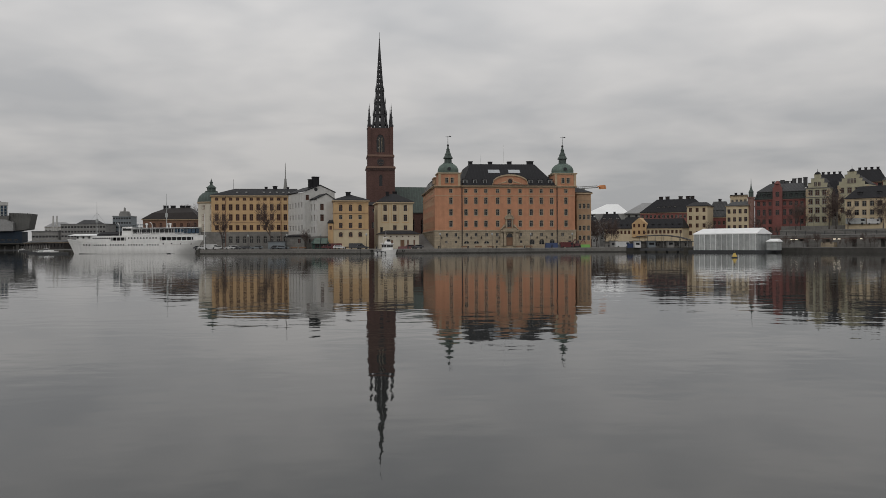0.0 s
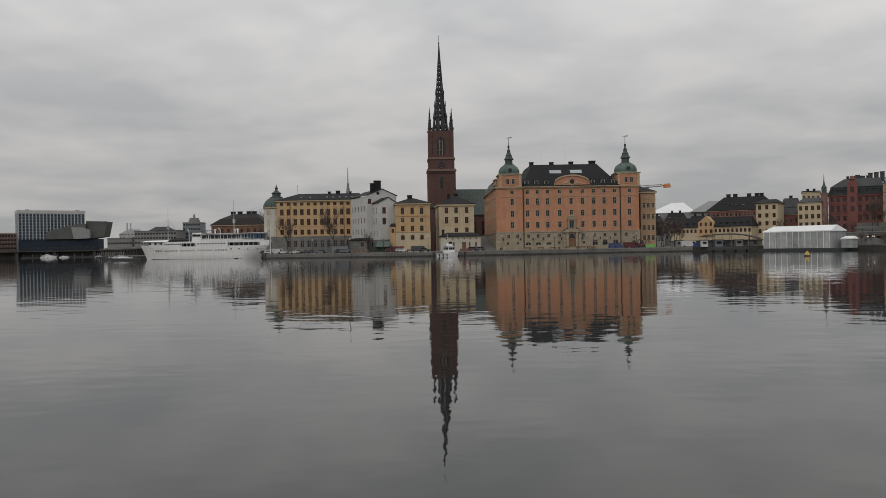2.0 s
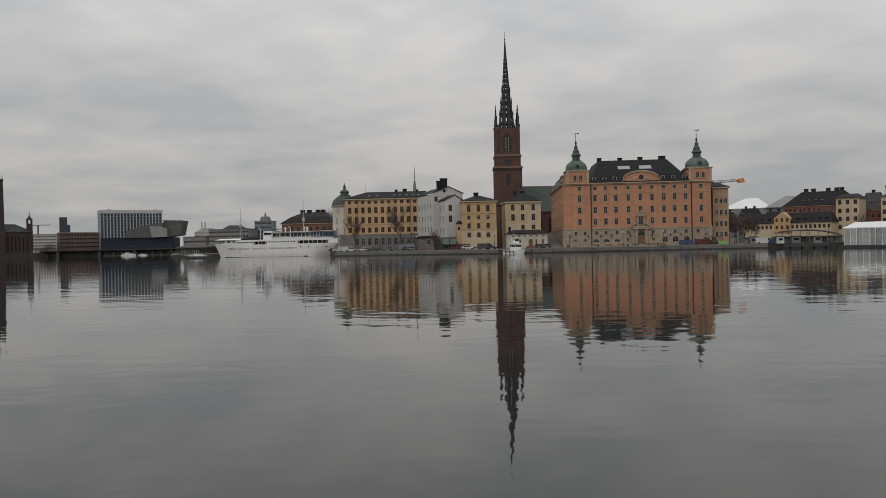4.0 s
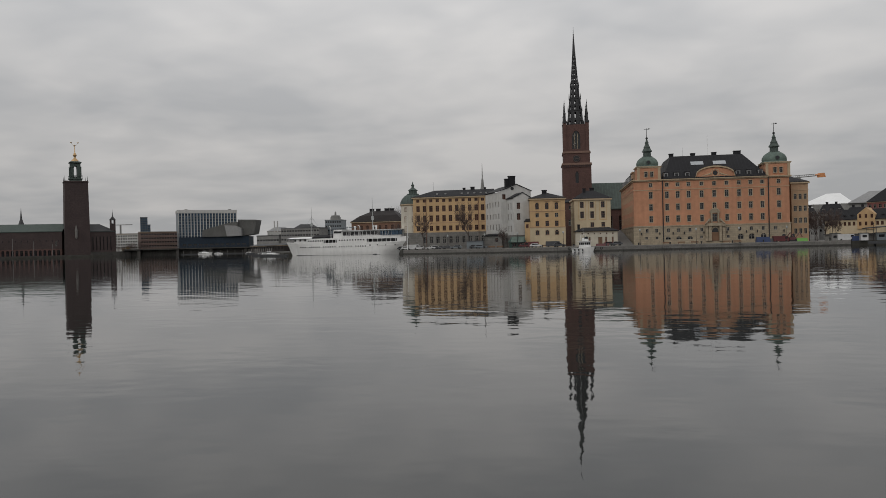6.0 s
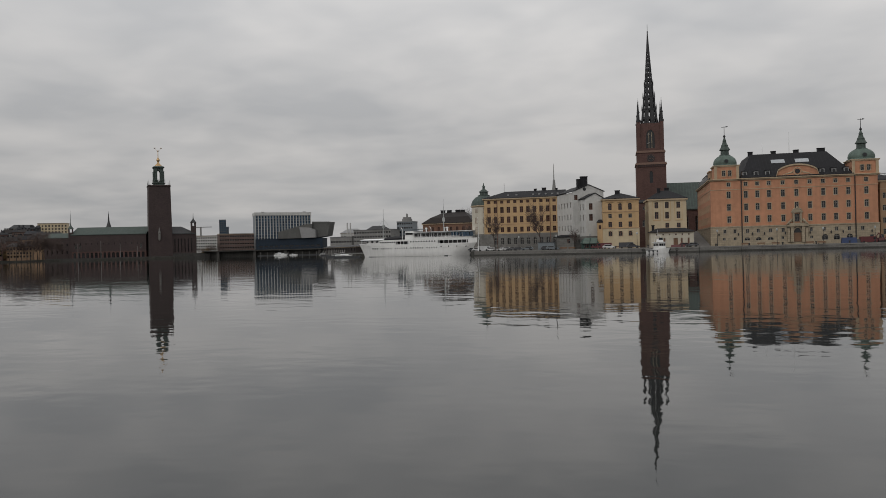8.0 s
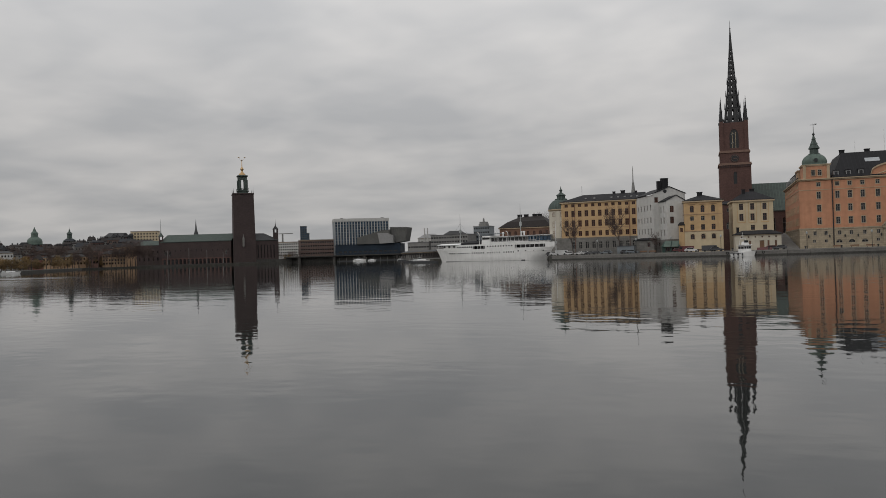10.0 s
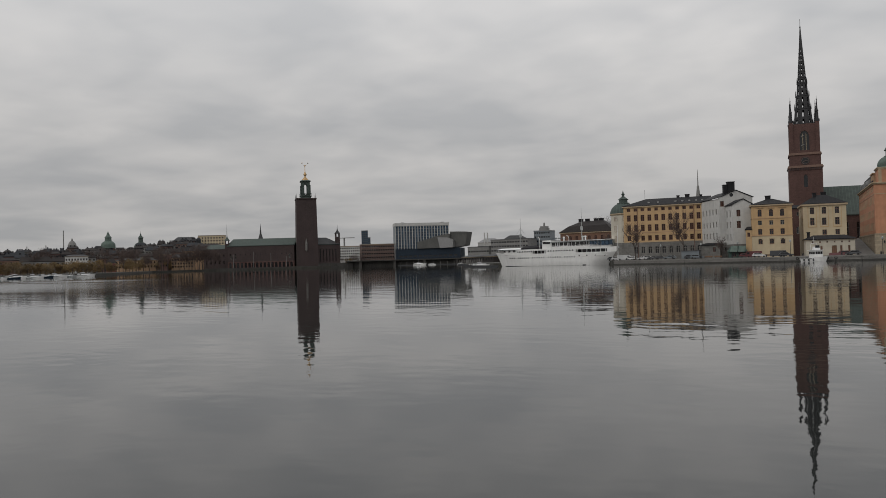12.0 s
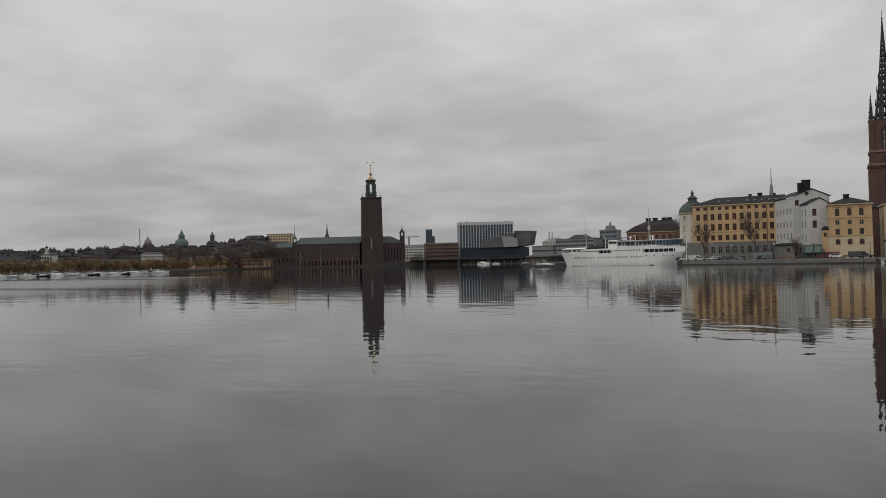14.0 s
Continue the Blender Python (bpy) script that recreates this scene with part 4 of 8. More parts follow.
    nv.band(16.8, 17.3, 0.3, M_BRICK_D)
    for o in list(nv.root.children):
        o.parent = root
        o.matrix_parent_inverse = Matrix.Translation(-root.location) if not o.name.startswith("window") else Matrix.Translation(nv.root.location - root.location)
    bpy.data.objects.remove(nv.root)
    # low aisle of dark brick between the yellow houses
    ai = House("brick_annexe", "dark brick side building below the church tower", "house", P(5.6, 318), P(4.55, 318), 14, 1.5)
    ai.walls(1.5, 19.2, M_BRICK, [("front", [ai.w * 0.55], 17.0, 1.4, 1.4, "two", M_FRAME, M_GLASS, None), ("front", [ai.w * 0.5], 11.0, 1.4, 2.6, "arch", M_FRAME, M_GLASS, None)])
    ai.hip(19.3, 20.6, M_ROOF, 1.5, ai.w - 1.5, 5, 9)


build_church()


# ---- houses along the island's quay ----
def build_quay_houses():
    # long yellow house
    h = House("yellow_quay_house", "long yellow plastered house with granite ground floor and black roof", "house", P(16.49, 314), P(10.75, 309.6), 15, 1.55)
    cols = [h.along(a) for a in even(16.13, 10.92, 12)]
    cols[11] = min(cols[11], h.w - 0.9)
    D, G = M_DARKWOOD, M_GLASS_B
    h.walls(1.55, 8.3, M_STONE, [("front", cols[1:], 5.3, 1.4, 2.7, "arch", M_FRAME, M_GLASS, None)], "base_wall", proud=0.15)
    h.walls(8.3, 22.0, M_YELLOW, [("front", cols, 9.95, 1.35, 2.0, "cross", D, G, None), ("front", cols, 13.9, 1.4, 2.5, "cross", D, G, None), ("front", cols, 17.8, 1.4, 2.4, "cross", D, G, None),
                                  ("front", cols, 21.0, 1.3, 1.2, "cross", D, G, None), ("left", even(3, 12, 3), 17.8, 1.6, 2.7, "cross", D, G, None), ("left", even(3, 12, 3), 13.9, 1.6, 2.7, "cross", D, G, None)])
    h.band(8.25, 8.55, 0.25, M_TRIM, "string_course")
    h.band(12.0, 12.2, 0.12, M_ORANGE_D, "string_course")
    h.band(22.0, 22.4, 0.5, M_TRIM)
    h.hip(22.6, 25.5, M_ROOF, h.along(15.1), h.w + 0.5, 7, 8)
    for a in (0.3, 0.41, 0.62, 0.7, 0.78, 0.86, 0.93):
        bm = bmesh.new()
        box(bm, h.at(h.w * a, 2.4), h.u, 0.7, 0.9, 23.2, 24.0)
        h.add("roof_hatch", bm, M_ZINC)
    for a, z, w in ((0.63, 26.3, 1.0), (0.74, 26.6, 1.6), (0.9, 26.2, 0.8)):
        h.chimney(h.w * a, 7.5, 25.0, z, w)
    bm = bmesh.new()
    p = h.at(h.along(15.2), 7.5)
    rod(bm, (p.x, p.y, 25), (p.x, p.y, 29.2), 0.05)
    h.add("flagpole", bm, M_IRON)
    for a in (2.02 / 12, 5.02 / 6):
        bm = bmesh.new()
        p = h.at(h.w * a, -0.3)
        rod(bm, (p.x, p.y, 1.6), (p.x, p.y, 22), 0.1)
        h.add("downpipe", bm, M_DARKWOOD)
    # round corner tower
    c = P(16.48, 319.5)
    t = thing("round_tower", "round pale plastered corner tower with green copper dome", "tower", (c.x, c.y, 1.55))

    def add(nm, bm, m):
        o = part(nm, bm, m, t)
        o.matrix_parent_inverse = Matrix.Translation(-t.location)
        return o

    bm = bmesh.new()
    lathe(bm, c, [(5.35, 1.5), (5.25, 8.4)], 28)
    smooth(add("base_wall", bm, M_STONE))
    bm = bmesh.new()
    lathe(bm, c, [(5.0, 8.4), (5.0, 19.4)], 28)
    smooth(add("wall", bm, M_TOWER))
    bm = bmesh.new()
    lathe(bm, c, [(5.0, 19.3), (5.5, 19.7), (5.5, 20.0), (5.1, 20.1)], 28)
    smooth(add("cornice", bm, M_TRIM))
    bm = bmesh.new()
    lathe(bm, c, [(5.3, 20.0), (5.2, 21.0), (4.6, 22.3), (3.4, 23.5), (2.4, 24.0)], 28)
    smooth(add("dome", bm, M_COPPER), 60)
    bm = bmesh.new()
    lathe(bm, c, [(2.5, 24.0), (2.5, 24.3), (1.7, 24.5), (1.7, 25.5), (2.1, 25.7), (1.2, 26.4), (0.55, 26.9), (0.5, 27.6), (0.75, 27.8), (0.3, 28.3), (0.06, 29.4)], 12)
    add("lantern", bm, M_COPPER)
    for deg in (-38, 3, 44):
        dirn = Matrix.Rotation(radians(deg), 3, "Z") @ Vector((-c.x, -c.y, 0)).normalized()
        uu = Vector((-dirn.y, dirn.x, 0))
        for z, hh in ((17.9, 1.7), (13.9, 2.4), (10.0, 2.4)):
            set_window(t, c + dirn * 5.22 + Vector((0, 0, z)), uu, 1.35, hh, "cross", D, G)
    # white gabled house
    w = House("white_gabled_house", "white lime-washed medieval house with steep gables and tall chimney", "house", P(10.04, 291.5), P(7.87, 295.5), 20, 1.55)
    w.walls(1.55, 7.0, M_STONE, [("front", [w.w * 0.2], 4.6, 1.2, 1.4, "two", D, M_GLASS, None)], "base_wall", proud=0.1)
    side = even(3, 17, 5)
    w.walls(7.0, 22.5, M_WHITE, [("left", side, 9.5, 1.1, 2.0, "cross", M_FRAME, M_GLASS, None), ("left", side, 13.5, 1.1, 2.0, "cross", M_FRAME, M_GLASS, None), ("left", side, 18.0, 1.1, 2.0, "cross", M_FRAME, M_GLASS, None),
                                 ("front", [w.w * 0.1], 20.6, 1.3, 1.9, "cross", D, M_GLASS_B, None)])
    pk = w.along(8.92)
    bm = bmesh.new()
    f = [(0, 22.5), (w.w, 22.5), (w.w, 22.7), (pk, 25.2), (0, 22.7)]
    fr, bk = [w.at(a, 0.0, z) for a, z in f], [w.at(a, 0.5, z) for a, z in f]
    quad(bm, *fr)
    quad(bm, *bk[::-1])
    for i in range(5):
        quad(bm, fr[i], bk[i], bk[(i + 1) % 5], fr[(i + 1) % 5])
    w.add("gable", bm, M_WHITE)
    bm = bmesh.new()
    for a0, z0, a1, z1 in ((-0.4, 22.65, pk, 25.25), (pk, 25.25, w.w + 0.4, 22.65)):
        p = [w.at(a0, -0.3, z0), w.at(a1, -0.3, z1), w.at(a1, 20.3, z1), w.at(a0, 20.3, z0)]
        q = [v + Vector((0, 0, 0.22)) for v in p]
        quad(bm, *q)
        quad(bm, *p[::-1])
        for i in range(4):
            quad(bm, p[i], p[(i + 1) % 4], q[(i + 1) % 4], q[i])
    w.add("roof", bm, M_ROOF)
    bm = bmesh.new()
    rod(bm, w.at(pk - 1.6, 0.1, 23.7), w.at(pk - 1.6, -0.06, 23.7), 0.65, 0.65, 14)
    w.add("round_window", bm, M_GLASS)
    w.chimney(w.along(9.05), 3.0, 24.4, 28.6, 2.4, 1.6)
    w.chimney(w.along(9.38), 3.2, 24.0, 27.6, 1.6, 1.4)
    # its lower gabled wing
    v = House("white_gabled_wing", "white lime-washed gabled wing with dark sheet roof", "house", P(9.15, 284.5), P(7.90, 286.5), 9, 1.55)
    v.walls(1.55, 6.2, M_STONE, [], "base_wall", proud=0.1)
    v.walls(6.2, 19.5, M_WHITE, [("front", [v.along(8.78)], 16.8, 1.35, 2.3, "cross", D, M_GLASS_B, None), ("front", [v.along(8.78)], 12.9, 1.35, 2.4, "cross", D, M_GLASS_B, None),
                                 ("left", [2.5, 6], 16.8, 1.1, 2.3, "cross", M_FRAME, M_GLASS, None), ("left", [2.5, 6], 12.9, 1.1, 2.3, "cross", M_FRAME, M_GLASS, None), ("left", [2.5, 6], 8.5, 1.1, 2.3, "cross", M_FRAME, M_GLASS, None)])
    pk2 = v.along(8.47)
    bm = bmesh.new()
    quad(bm, v.at(0, 0, 19.5), v.at(v.w, 0, 19.5), v.at(v.w, 0, 19.7), v.at(pk2, 0, 21.5), v.at(0, 0, 19.7))
    quad(bm, v.at(0, 0.4, 19.5), v.at(0, 0.4, 19.7), v.at(pk2, 0.4, 21.5), v.at(v.w, 0.4, 19.7), v.at(v.w, 0.4, 19.5))
    v.add("gable", bm, M_WHITE)
    bm = bmesh.new()
    for a0, z0, a1, z1 in ((-0.4, 19.6, pk2, 21.55), (pk2, 21.55, v.w + 0.3, 19.6)):
        p = [v.at(a0, -0.3, z0), v.at(a1, -0.3, z1), v.at(a1, 9.3, z1), v.at(a0, 9.3, z0)]
        q = [k + Vector((0, 0, 0.22)) for k in p]
        quad(bm, *q)
        quad(bm, *p[::-1])
        for i in range(4):
            quad(bm, p[i], p[(i + 1) % 4], q[(i + 1) % 4], q[i])
    v.add("roof", bm, M_ROOF)
    # small yellow lean-to between
    s = House("yellow_lean_to", "small yellow plastered lean-to with dark roof", "house", P(8.36, 281.5), P(7.98, 281.5), 4, 1.55)
    s.walls(1.55, 10.9, M_YELLOW, [("front", [s.w * 0.5], 9.2, 0.9, 1.4, "cross", D, M_GLASS_B, None)])
    s.hip(11.1, 12.0, M_ROOF, 0.5, s.w + 0.2, 3, 3.8, 0.2)
    # first square yellow house
    b = House("square_yellow_house", "yellow plastered cube house with arched top windows and hipped roof", "house", P(7.96, 281.5), P(5.43, 282.3), 13, 1.55)
    cs = [b.along(a) for a in (7.44, 6.73, 6.04)]
    b.walls(1.55, 8.6, M_CREAM, [("front", cs, 6.8, 1.3, 1.7, "arch", D, M_GLASS, M_TRIM)], "base_wall", proud=0.06)
    b.walls(8.6, 18.6, M_YELLOW, [("front", cs, 10.0, 1.25, 1.9, "cross", D, M_GLASS, None), ("front", cs, 13.0, 1.2, 1.5, "cross", M_FRAME, M_GLASS, None), ("front", cs, 16.3, 1.25, 2.4, "arch", D, M_GLASS, None)])
    b.band(8.55, 8.8, 0.2, M_ORANGE_D, "string_course")
    b.band(14.35, 14.55, 0.15, M_ORANGE_D, "string_course")
    b.band(18.6, 19.0, 0.45, M_TRIM)
    for ccol in cs:
        bm = bmesh.new()
        box(bm, b.at(ccol, -0.1), b.u, 2.2, 0.3, 17.85, 18.05)
        b.add("window_hood", bm, M_ORANGE_D)
    b.hip(19.2, 21.3, M_ROOF, b.w * 0.45, b.w * 0.55, 6, 7)
    b.chimney(b.w * 0.45, 6.3, 20.8, 22.4, 1.7, 1.2)
    # second square yellow house
    b = House("square_cream_house", "pale yellow plastered house with hipped black roof", "house", P(4.77, 287), P(2.20, 288.5), 14, 1.55)
    cs = [b.along(a) for a in (4.22, 3.51, 2.74)]
    b.walls(1.55, 18.2, M_CREAM, [("front", cs, 16.5, 1.3, 2.2, "cross", D, M_GLASS, None), ("front", cs, 12.9, 1.3, 2.4, "cross", D, M_GLASS, None), ("front", cs[1:], 9.3, 1.3, 1.7, "cross", D, M_GLASS, None),
                                  ("left", [3, 7, 11], 16.5, 1.3, 2.4, "cross", D, M_GLASS, None), ("left", [3, 7, 11], 12.9, 1.3, 2.4, "cross", D, M_GLASS, None)])
    for ccol in cs:
        bm = bmesh.new()
        box(bm, b.at(ccol, -0.02), b.u, 2.6, 0.16, 11.0, 11.25)
        box(bm, b.at(ccol - 1.25, -0.02), b.u, 0.14, 0.12, 11.25, 17.9)
        box(bm, b.at(ccol + 1.25, -0.02), b.u, 0.14, 0.12, 11.25, 17.9)
        b.add("panel_moulding", bm, M_YELLOW)
    b.band(18.2, 18.7, 0.5, M_TRIM)
    b.hip(18.9, 22.0, M_ROOF, b.w * 0.36, b.w * 0.6, 6, 8)
    b.chimney(b.along(3.95), 5.0, 20.5, 22.8, 1.1, 1.1)
    b.chimney(b.along(3.3), 9.5, 20.5, 23.2, 1.6, 1.1)
    # low cream harbour house
    o = House("harbour_house", "low cream plastered harbour house with dark hipped roof", "house", P(4.66, 273), P(1.75, 274.5), 7, 1.55)
    o.walls(1.55, 6.5, M_LIME, [("front", even(2.0, o.w - 1.6, 6), 5.9, 0.5, 0.5, "two", D, M_GLASS, None), ("front", [o.w * 0.58], 3.2, 1.4, 3.0, "two", D, M_TEAK, None),
                                 ("front", [o.w * 0.32, o.w * 0.72, o.w * 0.88], 3.6, 0.6, 2.2, "two", D, M_TEAK, None)])
    o.band(6.5, 6.75, 0.35, M_TRIM)
    o.hip(6.9, 8.1, M_ROOF, 2.5, o.w - 2.5, 3.2, 3.8)
    o.chimney(1.0, 2.0, 6.5, 9.2, 0.8, 0.8)
    # quay sheds
    k = House("stone_shed", "low grey stone shed on the quay", "shed", P(11.35, 291), P(10.05, 289), 6, 1.55)
    k.walls(1.55, 6.2, M_STONE, [("front", [k.w * 0.72], 4.6, 1.1, 1.6, "cross", D, M_GLASS, None)])
    k.hip(6.4, 7.0, M_ROOF, 1.5, k.w - 1.0, 2.5, 3.5)
    k = House("grey_kiosk", "grey-blue metal kiosk with flat roof", "kiosk", P(12.62, 285), P(11.45, 284), 3.5, 1.55)
    k.walls(1.55, 4.3, M_STEELG)
    k.band(4.3, 4.5, 0.25, M_ROOF_G, "roof")
    k = House("awning_pavilion", "quay cafe pavilion under dark green awnings", "pavilion", P(9.45, 278), P(8.35, 278.5), 5, 1.55)
    k.walls(1.55, 3.6, M_GREENCANVAS, [("front", [1.5, 3.6], 2.7, 1.4, 1.3, "two", D, M_GLASS, None)])
    for i in range(2):
        bm = bmesh.new()
        a0 = 0.1 + i * 2.5
        p = [k.at(a0, -1.2, 3.5), k.at(a0 + 2.2, -1.2, 3.5), k.at(a0 + 2.9, 2.0, 5.4), k.at(a0 + 0.7, 2.0, 5.4)]
        q = [x + Vector((0, 0, 0.12)) for x in p]
        quad(bm, *q)
        quad(bm, *p[::-1])
        for j in range(4):
            quad(bm, p[j], p[(j + 1) % 4], q[(j + 1) % 4], q[j])
        k.add("awning", bm, M_COPPER_L)
    k.hip(3.7, 5.6, M_GREENCANVAS, 1, k.w - 0.6, 2.5, 4)


build_quay_houses()


# ---- the town hall across the bay ----
def build_town_hall():
    c = P(39.45, 806)
    root = thing("town_hall", "dark brick town hall with massive square tower and copper roofs", "town hall", (c.x, c.y, 1.0))
    view = Vector((-c.x, -c.y, 0)).normalized()
    u = Vector((-view.y, view.x, 0))
    u = Matrix.Rotation(radians(5), 3, "Z") @ u
    n = Vector((u.y, -u.x, 0))

    def add(nm, bm, m, label=""):
        o = part(nm, bm, m, root, label)
        o.matrix_parent_inverse = Matrix.Translation(-root.location)
        return o

    at = lambda a, b, z=0: c + u * a + n * b + Vector((0, 0, z))
    bm = bmesh.new()
    lo = [at(a * 10.9, b * 9.2, 1) for a, b in ((-1, 1), (1, 1), (1, -1), (-1, -1))]
    hi = [at(a * 9.9, b * 8.4, 69.6) for a, b in ((-1, 1), (1, 1), (1, -1), (-1, -1))]
    vl, vh = [bm.verts.new(p) for p in lo], [bm.verts.new(p) for p in hi]
    for i in range(4):
        bm.faces.new((vl[i], vl[(i + 1) % 4], vh[(i + 1) % 4], vh[i]))
    bm.faces.new(vh)
    add("tower", bm, M_BRICK_D)
    bm = bmesh.new()
    box(bm, c, u, 20.9, 17.8, 69.5, 70.2)
    box(bm, c, u, 20.2, 17.2, 70.2, 70.8)
    add("tower_cornice", bm, M_BRICK_D)
    bm = bmesh.new()
    box(bm, c, u, 10.4, 10.0, 70.8, 72.6, 0.4)
    box(bm, c, u, 11.6, 11.0, 72.6, 73.3)
    box(bm, c, u, 9.4, 9.0, 73.3, 74.4)
    add("lantern_base", bm, M_COPPER)
    for sx in (-1, 1):
        for k in range(9):
            bm = bmesh.new()
            box(bm, at(-5.4 + k * 1.35, sx * 5.2), u, 0.3, 0.3, 73.3, 75.6)
            add("baluster", bm, M_COPPER)
        bm = bmesh.new()
        box(bm, at(0, sx * 5.2), u, 11.4, 0.4, 75.6, 76.0)
        add("balustrade_rail", bm, M_COPPER)
    # open lantern: four corner piers joined by arches
    for sx in (-1, 1):
        for sy in (-1, 1):
            bm = bmesh.new()
            box(bm, at(sx * 2.85, sy * 2.8), u, 2.9, 2.6, 74.4, 87.4)
            box(bm, at(sx * 2.85, sy * 2.8), u, 3.3, 3.0, 83.4, 84.0)
            add("pier", bm, M_COPPER)
            bm = bmesh.new()
            lathe(bm, at(sx * 4.6, sy * 4.4), [(0.45, 74.4), (0.38, 74.8), (0.34, 83.6), (0.55, 84.2)], 8)
            add("column", bm, M_COPPER)
    for sy in (-1, 1):
        bm = bmesh.new()
        for k in range(8):
            q0, q1 = math.pi * k / 8, math.pi * (k + 1) / 8
            x0, x1 = 1.45 * math.cos(q0), 1.45 * math.cos(q1)
            z0, z1 = 83.6 + 1.45 * math.sin(q0), 83.6 + 1.45 * math.sin(q1)
            for yy in (2.2, 3.8):
                quad(bm, at(x0, sy * yy, z0), at(x1, sy * yy, z1), at(x1, sy * yy, 87.4), at(x0, sy * yy, 87.4))
            quad(bm, at(x0, sy * 2.2, z0), at(x1, sy * 2.2, z1), at(x1, sy * 3.8, z1), at(x0, sy * 3.8, z0))
        add("arch", bm, M_COPPER)
    bm = bmesh.new()
    lathe(bm, c, [(6.2, 87.3), (7.4, 87.9), (7.4, 88.5), (6.4, 88.9), (4.0, 89.6)], 4, math.atan2(u.y, u.x) + math.pi / 4)
    add("lantern_roof", bm, M_COPPER)
    bm = bmesh.new()
    lathe(bm, c, [(3.5, 89.3), (3.1, 90.4), (1.8, 91.6), (0.9, 92.8), (0.8, 93.6), (1.6, 94.8), (1.7, 95.6), (1.0, 96.8), (0.4, 97.8), (0.22, 104.0)], 14)
    for k in range(3):
        p = at(2.9 * (k - 1), 0)
        z = 106.6 if k != 1 else 104.0
        lathe(bm, p, [(0.4, z), (1.0, z + 0.4), (0.9, z + 0.7), (0.2, z + 0.8)], 8)
        rod(bm, at(0, 0, 103.0), (p.x, p.y, z + 0.2), 0.08)
    smooth(add("gilt_finial", bm, M_GOLD), 60)
    for sx in (-1, 1):
        for sy in (-1, 1):
            p = at(sx * 9.5, sy * 8.0)
            bm = bmesh.new()
            lathe(bm, p, [(0.4, 70.7), (0.28, 72), (0.05, 75.6)], 6)
            add("corner_finial", bm, M_IRON)
    # bay and windows low on the tower
    bm = bmesh.new()
    lathe(bm, at(-1.2, 9.6), [(0.4, 17.0), (1.1, 18.5), (1.1, 24.0), (1.4, 24.4), (0.8, 26.5), (0.1, 30.0)], 8)
    add("oriel", bm, M_STONE)
    # south wing with arcade
    wl = House("wing", "wing", "wing", P(45.0, 820), P(40.35, 802), 24, 1.0)
    arc = even(3.0, wl.w - 3.0, 17)
    wl.walls(1.0, 8.2, M_BRICK, [("front", arc, 4.6, 2.5, 5.4, "arch", M_BRICK_D, M_GLASS, None)], "arcade_wall")
    wl.walls(8.2, 24.0, M_BRICK_D, [("front", even(3, wl.w - 3, 13), 15.5, 0.9, 1.8, "two", M_BRICK_D, M_GLASS, None),
                                    ("front", [wl.w * 0.06, wl.w * 0.12, wl.w * 0.93], 13, 1.8, 4.2, "cross", M_FRAME, M_GLASS, None)], "wing_wall")
    wl.band(23.8, 24.3, 0.4, M_COPPER)
    wl.hip(24.5, 31.6, M_COPPER, 3, wl.w + 2, 11, 13, 0.6)
    wr = House("wing", "wing", "wing", P(38.65, 800), P(37.1, 806), 26, 1.0)
    wr.walls(1.0, 23.5, M_BRICK_D, [("front", even(2.5, wr.w - 4, 6), 12.5, 1.1, 13.0, "two", M_BRICK_D, M_GLASS, None)], "wing_wall")
    wr.band(23.3, 23.8, 0.4, M_COPPER)
    wr.hip(24.0, 31.0, M_ROOF_G, -2, wr.w * 0.52, 11, 13, 0.6)
    lw = House("wing", "wing", "wing", P(46.6, 832), P(45.05, 822), 20, 1.0)
    lw.walls(1.0, 21.5, M_BRICK_D, [("front", even(3, lw.w - 3, 5), 8, 1.4, 3.2, "cross", M_BRICK_D, M_GLASS, None), ("front", even(3, lw.w - 3, 5), 15, 1.2, 2.4, "cross", M_BRICK_D, M_GLASS, None)], "wing_wall")
    lw.hip(21.8, 26.5, M_COPPER, 3, lw.w - 1, 9, 11, 0.4)
    for hs in (wl, wr, lw):
        for o in list(hs.root.children):
            inv = Matrix.Translation(-root.location) if not o.name.startswith("window") else Matrix.Translation(hs.root.location - root.location)
            o.parent = root
            o.matrix_parent_inverse = inv
        bpy.data.objects.remove(hs.root)
    for az, d, w, z0, z1, z2 in ((37.24, 808, 4.6, 1.0, 34.5, 44.5), (45.0, 822, 4.2, 1.0, 30.0, 47.0)):
        p = P(az, d)
        bm = bmesh.new()
        box(bm, p, u, w, w, z0, z1 - 3.2)
        for sx in (-1, 1):
            for sy in (-1, 1):
                box(bm, p + u * sx * (w / 2 - 0.6) + n * sy * (w / 2 - 0.6), u, 1.2, 1.2, z1 - 3.2, z1)
        add("turret", bm, M_BRICK_D)
        bm = bmesh.new()
        lathe(bm, p, [(w * 0.66, z1), (w * 0.62, z1 + 0.5), (w * 0.42, z1 + 1.6), (w * 0.2, z1 + 3.0), (0.5, z1 + 3.8), (0.25, z1 + 6.0), (0.05, z2)], 10)
        add("turret_cap", bm, M_COPPER if az > 40 else M_IRON)
    # pale flagpoles along the terrace
    for az, top in ((44.6, 15.0), (43.2, 17.0), (42.0, 15.0), (40.9, 12.0)):
        p = P(az, 789)
        bm = bmesh.new()
        lathe(bm, p, [(0.3, 1.5), (0.22, 2.2), (0.12, top), (0.2, top + 0.2), (0.04, top + 0.5)], 8)
        tagged(part("flagpole", bm, M_CONC), "pale bare flagpole on the waterside terrace", "flagpole", "terrace flagpoles")
    # waterside terrace
    bm = bmesh.new()
